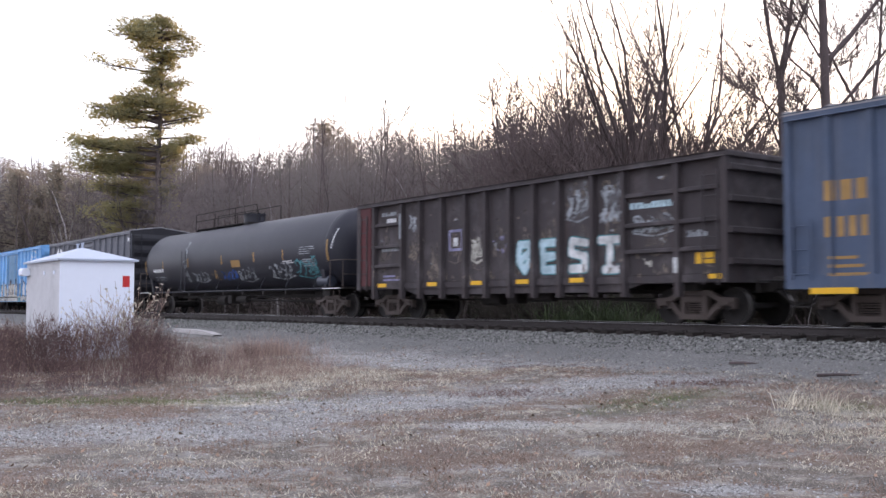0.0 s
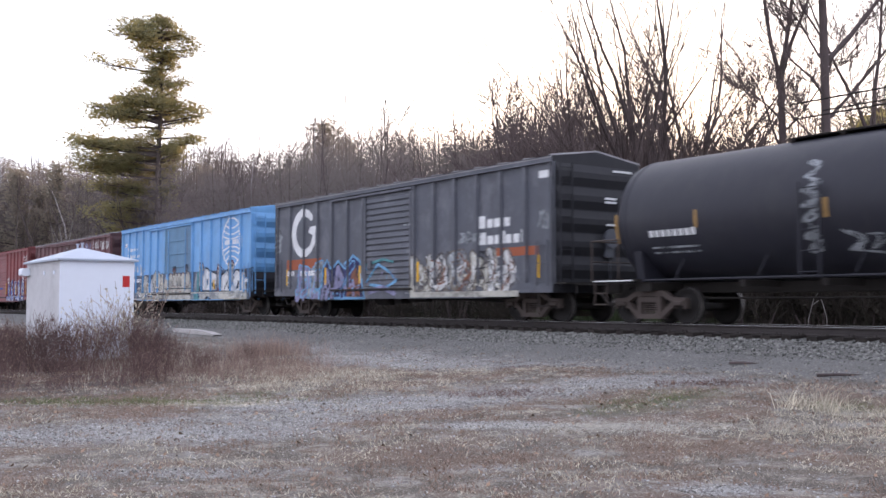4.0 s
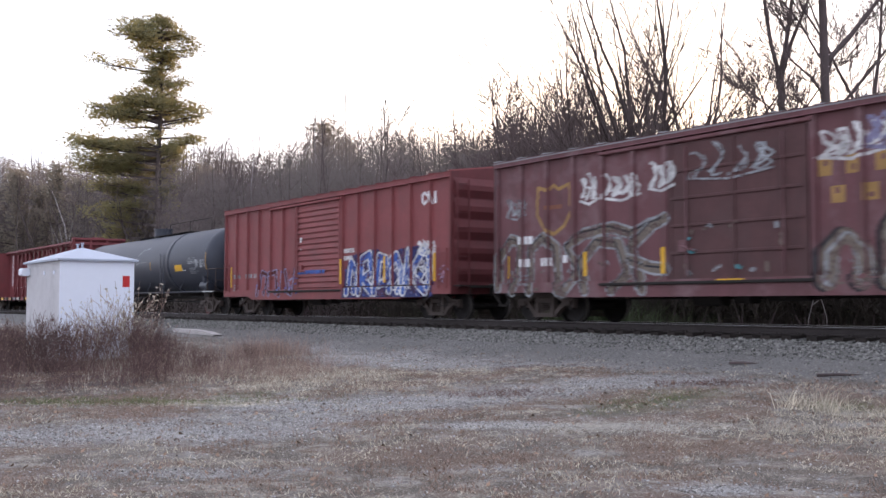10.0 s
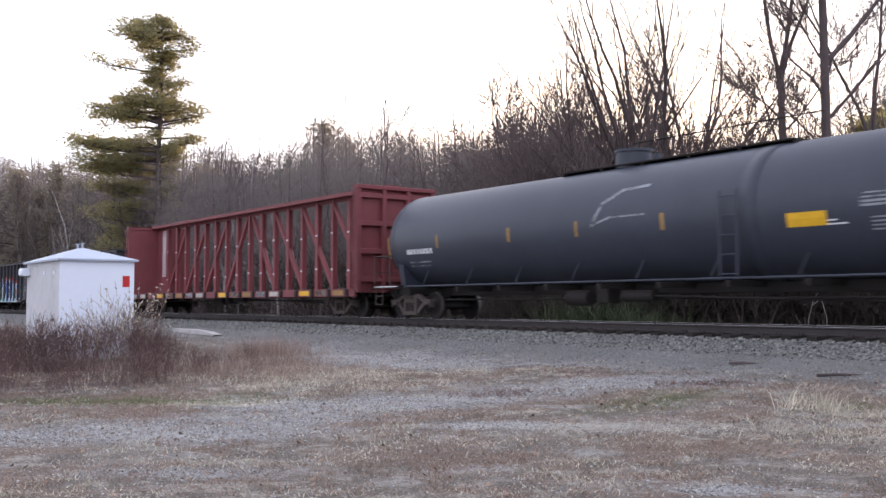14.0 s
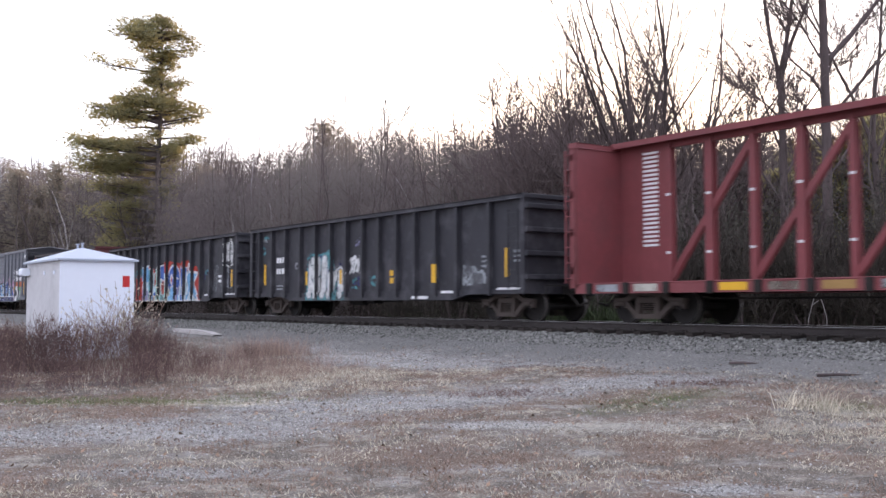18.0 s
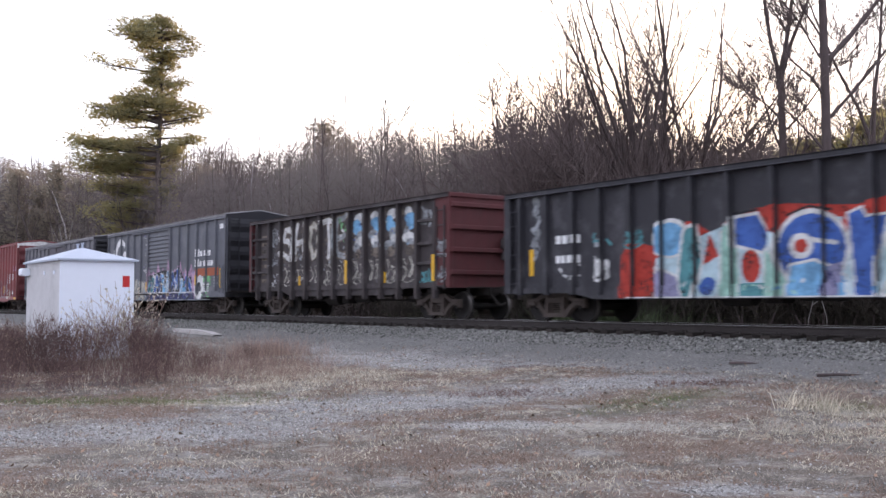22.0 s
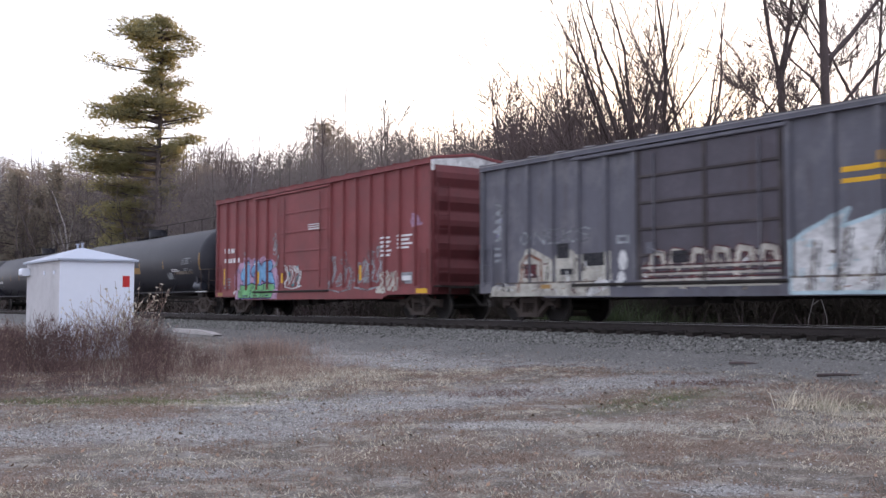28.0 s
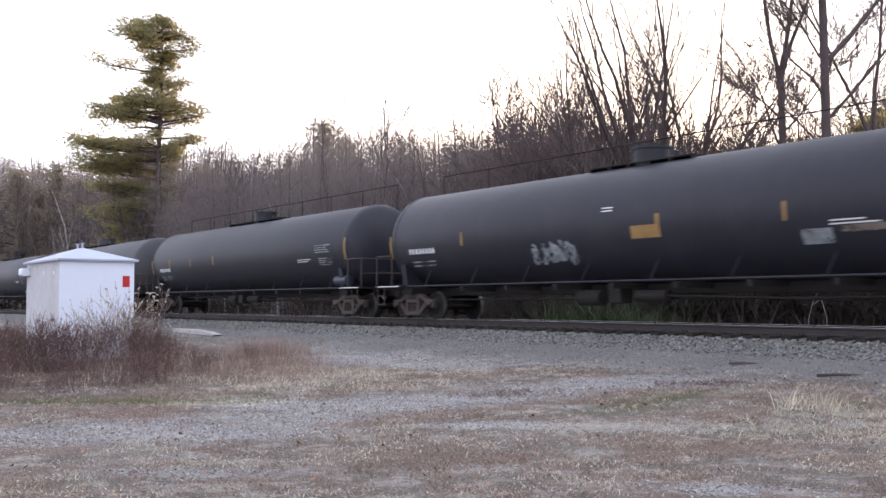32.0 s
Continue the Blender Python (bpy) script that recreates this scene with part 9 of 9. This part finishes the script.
def car_dark_box():
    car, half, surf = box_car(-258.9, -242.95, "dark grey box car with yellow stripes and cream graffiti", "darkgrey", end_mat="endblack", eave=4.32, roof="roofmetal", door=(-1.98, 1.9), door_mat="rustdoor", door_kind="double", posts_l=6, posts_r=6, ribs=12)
    p = Paint("dullyellow", 41)
    p.rect(3.2, 6.1, 2.98, 3.08, "yellow").rect(3.2, 6.5, 2.76, 2.86, "yellow").word(4.0, 6.2, 3.12, 3.3, 9, "dullyellow").rect(4.8, 6.0, 2.5, 3.5, "g_rust").rect(4.8, 6.0, 2.78, 3.05, "dullyellow")
    # left of the door: cream letters with rust runs and dark square gaps
    p.poly("-7.5,0.66 -7.4,0.95 -6.4,0.95 -6.35,1.6 -5.9,1.95 -5.4,1.75 -5.0,1.6 -4.6,1.95 -4.1,1.7 -3.2,1.7 -2.95,1.75 -2.9,0.66", "g_cream").stroke("-6.3,0.8 -6.25,1.5 -5.9,1.75 -5.5,1.6 -5.45,0.9", 0.07, "g_rust")
    p.rect(-6.1, -5.65, 1.15, 1.5, "g_maroon").rect(-4.85, -4.4, 1.62, 2.0, "g_black").rect(-3.9, -3.1, 1.4, 1.72, "g_black").rect(-4.75, -4.3, 1.2, 1.36, "g_black").stroke("-5.3,0.8 -5.2,1.6", 0.05, "g_black").stroke("-4.2,0.8 -4.1,1.6", 0.05, "g_tan").stroke("-3.6,0.75 -3.0,0.95", 0.2, "g_white").rect(-7.3, -2.9, 1.0, 1.04, "g_tan")
    p.smear(-6.3, -3.0, 0.7, 1.6, ["g_white", "g_tan", "g_maroon", "g_cream"], 34, 0.08).smear(-6.2, -3.0, 0.66, 1.0, ["g_rust", "g_cream"], 14, 0.06).rect(-5.4, -5.0, 0.86, 0.96, "dullyellow").rect(-3.4, -2.9, 0.9, 1.05, "g_white")
    for i, g in enumerate("ONEKS"):
        for q in GLYPHS[g]:
            p.line([(-6.3 + i * 0.56 + float(k.split(",")[0]) * 0.1, 2.02 + float(k.split(",")[1]) * 0.058) for k in q.split()], 0.045, "g_silver")
    # over the door: broken cream strokes between the ribs
    p.smear(-1.85, 1.85, 0.8, 1.55, ["g_cream", "g_tan", "g_maroon", "g_white"], 60, 0.1)
    for x in (-1.6, -1.0, -0.4, 0.2, 0.8, 1.4):
        p.stroke("%.2f,1.3 %.2f,1.65 %.2f,1.6 %.2f,1.35" % (x, x + 0.08, x + 0.36, x + 0.4), 0.12, "g_cream", "g_maroon", 0.03)
    for z in (0.84, 0.98, 1.12, 1.26):
        p.rect(-1.85, 1.85, z, z + 0.045, "g_cream").rect(-1.85, 1.85, z + 0.06, z + 0.09, "g_maroon")
    p.rect(-0.95, -0.5, 1.38, 1.66, "g_black")
    # right of the door: white jagged letters rimmed in pale blue, ending in an arrow
    p.poly("2.1,0.68 2.1,1.7 2.4,1.9 3.35,2.28 3.2,1.95 4.6,2.3 4.75,2.0 5.3,2.3 5.6,2.08 6.0,2.1 6.7,2.22 7.1,1.9 6.6,1.62 6.2,1.7 6.25,0.9 6.1,0.68", "g_white", "g_mist", 0.08)
    p.poly("6.1,1.95 6.75,2.05 6.9,1.9 6.5,1.75 6.1,1.8", "g_rust").ell(4.7, 1.8, 0.2, 0.2, "g_rust").ell(4.72, 1.78, 0.09, 0.09, "g_cream")
    for pts in ("2.5,0.75 2.6,1.7", "3.1,0.75 3.3,1.9", "3.8,0.75 3.9,1.4 4.2,1.95", "4.9,0.75 4.8,1.6 5.1,2.0", "5.8,0.8 5.8,1.9"):
        p.stroke(pts, 0.07, "g_tan").stroke(" ".join("%.2f,%.2f" % (float(q.split(",")[0]) + 0.12, float(q.split(",")[1])) for q in pts.split()), 0.04, "g_black")
    p.rect(4.15, 4.65, 1.25, 1.48, "g_black").rect(5.25, 5.8, 1.15, 1.45, "g_silver").rect(5.32, 5.72, 1.21, 1.39, "g_white").rect(2.1, 6.2, 0.98, 1.02, "g_tan").rect(4.4, 5.0, 0.8, 0.93, "dullyellow").smear(2.2, 6.0, 0.72, 1.8, ["g_cream", "g_mist", "g_tan", "g_white"], 46, 0.08).smear(3.2, 4.0, 0.75, 1.0, ["g_rust"], 3, 0.08)
    p.lines(6.35, 7.1, 1.1, 1.7, 6, "g_black").tag(-7.45, -7.0, 2.2, 3.2, "g_silver", 0.08, 9).smear(-7.4, -6.95, 2.2, 2.8, ["g_lilac", "g_silver"], 8, 0.08).lines(-7.4, -7.0, 1.6, 2.1, 3, "g_silver").smear(-7.3, -6.6, 0.8, 1.0, ["g_white", "g_black"], 10, 0.08)
    p.ell(-2.55, 1.5, 0.14, 0.24, "g_white").ell(-2.6, 1.05, 0.13, 0.2, "g_white").rect(-2.75, -2.35, 1.9, 2.1, "g_silver").rect(-2.68, -2.42, 1.95, 2.05, "darkgrey")
    p.build("graffiti", car, surf, "yellow stripes and large cream-white graffiti", low=0.65)
    reflectors(car, surf, (7.55,), 1.3, 2.2, 0.13)


def car_red_high():
    car, half, surf = box_car(-277.45, -261.3, "tall red box car with pink and green graffiti", "red", end_mat="endred", eave=4.88, roof="red", door=(-2.1, 1.7), posts_l=6, posts_r=7, end_band="g_white", wide=0.1)
    p = Paint("white", 43)
    # pink cloud behind three fat numerals, blue above and green below
    for x, z, a, h in ((-5.6, 1.4, 0.5, 0.75), (-5.0, 1.7, 0.6, 0.65), (-4.3, 1.85, 0.6, 0.45), (-3.5, 1.8, 0.6, 0.55), (-2.9, 1.7, 0.55, 0.5), (-2.5, 1.3, 0.45, 0.65), (-4.0, 1.0, 1.9, 0.5)):
        p.ell(x, z, a, h, "g_pink")
    p.rect(-6.0, -2.2, 0.66, 1.2, "g_pink").stroke("-2.7,1.9 -2.2,2.0 -2.1,2.3", 0.12, "g_silver").smear(-5.9, -2.3, 0.7, 1.9, ["g_pink", "g_lilac"], 20, 0.16)
    numerals = ("-5.45,1.6 -5.0,2.0 -5.0,1.0 -5.35,0.85 -4.65,0.85", "-4.45,1.75 -4.1,2.0 -3.75,1.75 -4.0,1.3 -4.45,0.9 -3.7,0.88", "-2.95,1.95 -3.5,1.9 -3.5,1.55 -2.9,1.5 -2.7,1.15 -3.0,0.85 -3.55,0.9")
    for q in numerals:
        p.stroke(q, 0.48, "g_navy")
    for q in numerals:
        p.stroke(q, 0.38, "g_sky")
    p.poly("-5.75,0.7 -5.7,1.25 -5.1,1.2 -4.6,1.3 -3.9,1.2 -3.4,1.28 -2.6,1.25 -2.5,0.95 -2.7,0.7", "g_green", "g_navy", 0.045)
    for x in (-4.6, -3.65):
        p.stroke("%.2f,0.7 %.2f,1.2" % (x, x + 0.12), 0.045, "g_navy")
    p.stroke("-5.4,1.75 -5.0,2.1 -4.8,2.05", 0.04, "g_white").stroke("-4.4,1.95 -4.0,2.12", 0.04, "g_white").lines(-5.3, -4.7, 0.76, 0.86, 1, "g_navy").lines(-4.3, -3.8, 0.76, 0.86, 1, "g_navy").lines(-3.2, -2.8, 0.78, 0.88, 1, "g_navy").smear(-6.2, -5.8, 0.8, 1.2, ["g_white"], 6, 0.1)
    p.tag(1.8, 3.4, 0.95, 2.2, "g_silver", 0.07, 8).tag(3.6, 5.2, 1.0, 2.2, "g_silver", 0.08, 8).tag(5.0, 6.3, 0.8, 1.5, "g_cream", 0.1, 8).smear(4.0, 4.7, 1.2, 2.1, ["g_silver"], 8, 0.1)
    p.smear(-1.5, -0.3, 1.1, 1.9, ["g_silver", "g_tan", "g_teal"], 12, 0.12).tag(-1.6, -0.2, 1.1, 2.0, "g_white", 0.05, 8)
    p.lines(0.3, 1.5, 3.15, 3.4, 3, "white").text_bars(-7.25, -6.1, 2.58, 2.78, "AA AA", "white").text_bars(-7.15, -5.75, 2.18, 2.36, "AAA AAA", "white").lines(-7.1, -6.6, 1.1, 1.6, 4, "g_silver").rect(-5.35, -5.1, 2.4, 2.55, "g_silver").tag(-2.7, -2.2, 2.4, 3.1, "g_silver", 0.05, 7)
    p.lines(5.1, 5.8, 2.0, 2.7, 5, "white").lines(6.2, 7.0, 2.2, 2.7, 4, "white").rect(6.3, 7.0, 1.1, 1.45, "g_silver").rect(6.4, 6.9, 1.2, 1.35, "white").rect(7.3, 7.9, 0.8, 0.95, "yellow").rect(-7.8, -7.3, 0.8, 0.95, "dullyellow").smear(6.9, 7.4, 2.8, 3.2, ["g_pink"], 5, 0.2)
    p.build("graffiti", car, surf, "pink, blue and green numerals and white scrawls", low=0.66)
    reflectors(car, surf, (-7.3,), 1.25, 1.95, 0.13)
    reflectors(car, surf, (-4.0, -1.75, 3.85), 1.25, 1.75, 0.13)


def car_last_tanks():
    car, half, surf = tank_car(-299.7, -278.55, "black tank car with a silver graffiti tag and yellow marks", "tankblack", dome=0.1, walk_len=(-1.6, 1.8), rail_from=-9.6, rail_to=9.6, near_rail=False)
    p = tank_marks(car, surf, half, (-5.9, 1.6, 5.0), 1.2, 5)
    p.tag(-3.0, -1.2, 1.5, 2.1, "g_silver", 0.09, 10).smear(-2.6, -1.5, 1.6, 2.0, ["g_silver"], 10, 0.14).lines(-0.2, 0.2, 2.7, 2.85, 2, "white").rect(5.3, 6.0, 1.65, 1.95, "g_silver").rect(6.2, 8.6, 1.85, 2.0, "g_tan")
    p.build_apart("lettering", car, surf, "white marks and a silver tag on the barrel", curved=True)
    for x0, x1, mat, label, sd in ((-321.6, -300.7, "tankblack", "black tank car with small white marks", 6), (-343.6, -322.6, "palegrey", "dark grey tank car with a dirty barrel", 7), (-366.0, -344.8, "tankblack", "black tank car at the end of view", 8)):
        car, half, surf = tank_car(x0, x1, label, mat, dome=0.1, walk_len=(-2.5, 2.5), rail_from=-9.6 if sd == 6 else -2.5, rail_to=9.6 if sd == 6 else 2.5, near_rail=False)
        tank_marks(car, surf, half, (-7.2, -4.6, -2.0), None, sd).build_apart("lettering", car, surf, "white and yellow marks", curved=True)


for build_car in (car_blue_grey, car_rusty_gondola, car_black_tank, car_grey_g, car_blue, car_brown, car_red, car_grey_tank, car_beam, car_black_gondola, car_color_gondola, car_rust_gondola,
                  car_grey_g_second, car_dark_box, car_red_high, car_last_tanks):
    build_car()


# ---------------------------------------------------------------- how the train rolls
def travelled(t):
    """Metres rolled since the start: the train gathers speed slowly."""
    return 8.164 * t + 0.010235 * t * t


def motions():
    for car, x, half in CARS:
        walk(car, [(t, pose(x + travelled(t), LINE, RAIL)) for t in range(0, 33)])
    centre = {car: (x, half) for car, x, half in CARS}
    for w, dx, car, tx in WHEELSETS:
        x = centre[car][0] + tx + dx
        times = [k / 15 for k in range(0, 481) if -110 < x + travelled(k / 15) < 8]
        times = sorted({0.0, 32.0, *times})
        rows = []
        for t in times:
            s_ = travelled(min(max(t, times[1]), times[-2])) if len(times) > 2 else 0.0
            a = (s_ / 0.42) % (2 * math.pi)
            rows.append((t, Matrix.Translation((dx, 0, 0.42)) @ Matrix.Rotation(a, 4, "Y")))
        walk(w, rows)


motions()
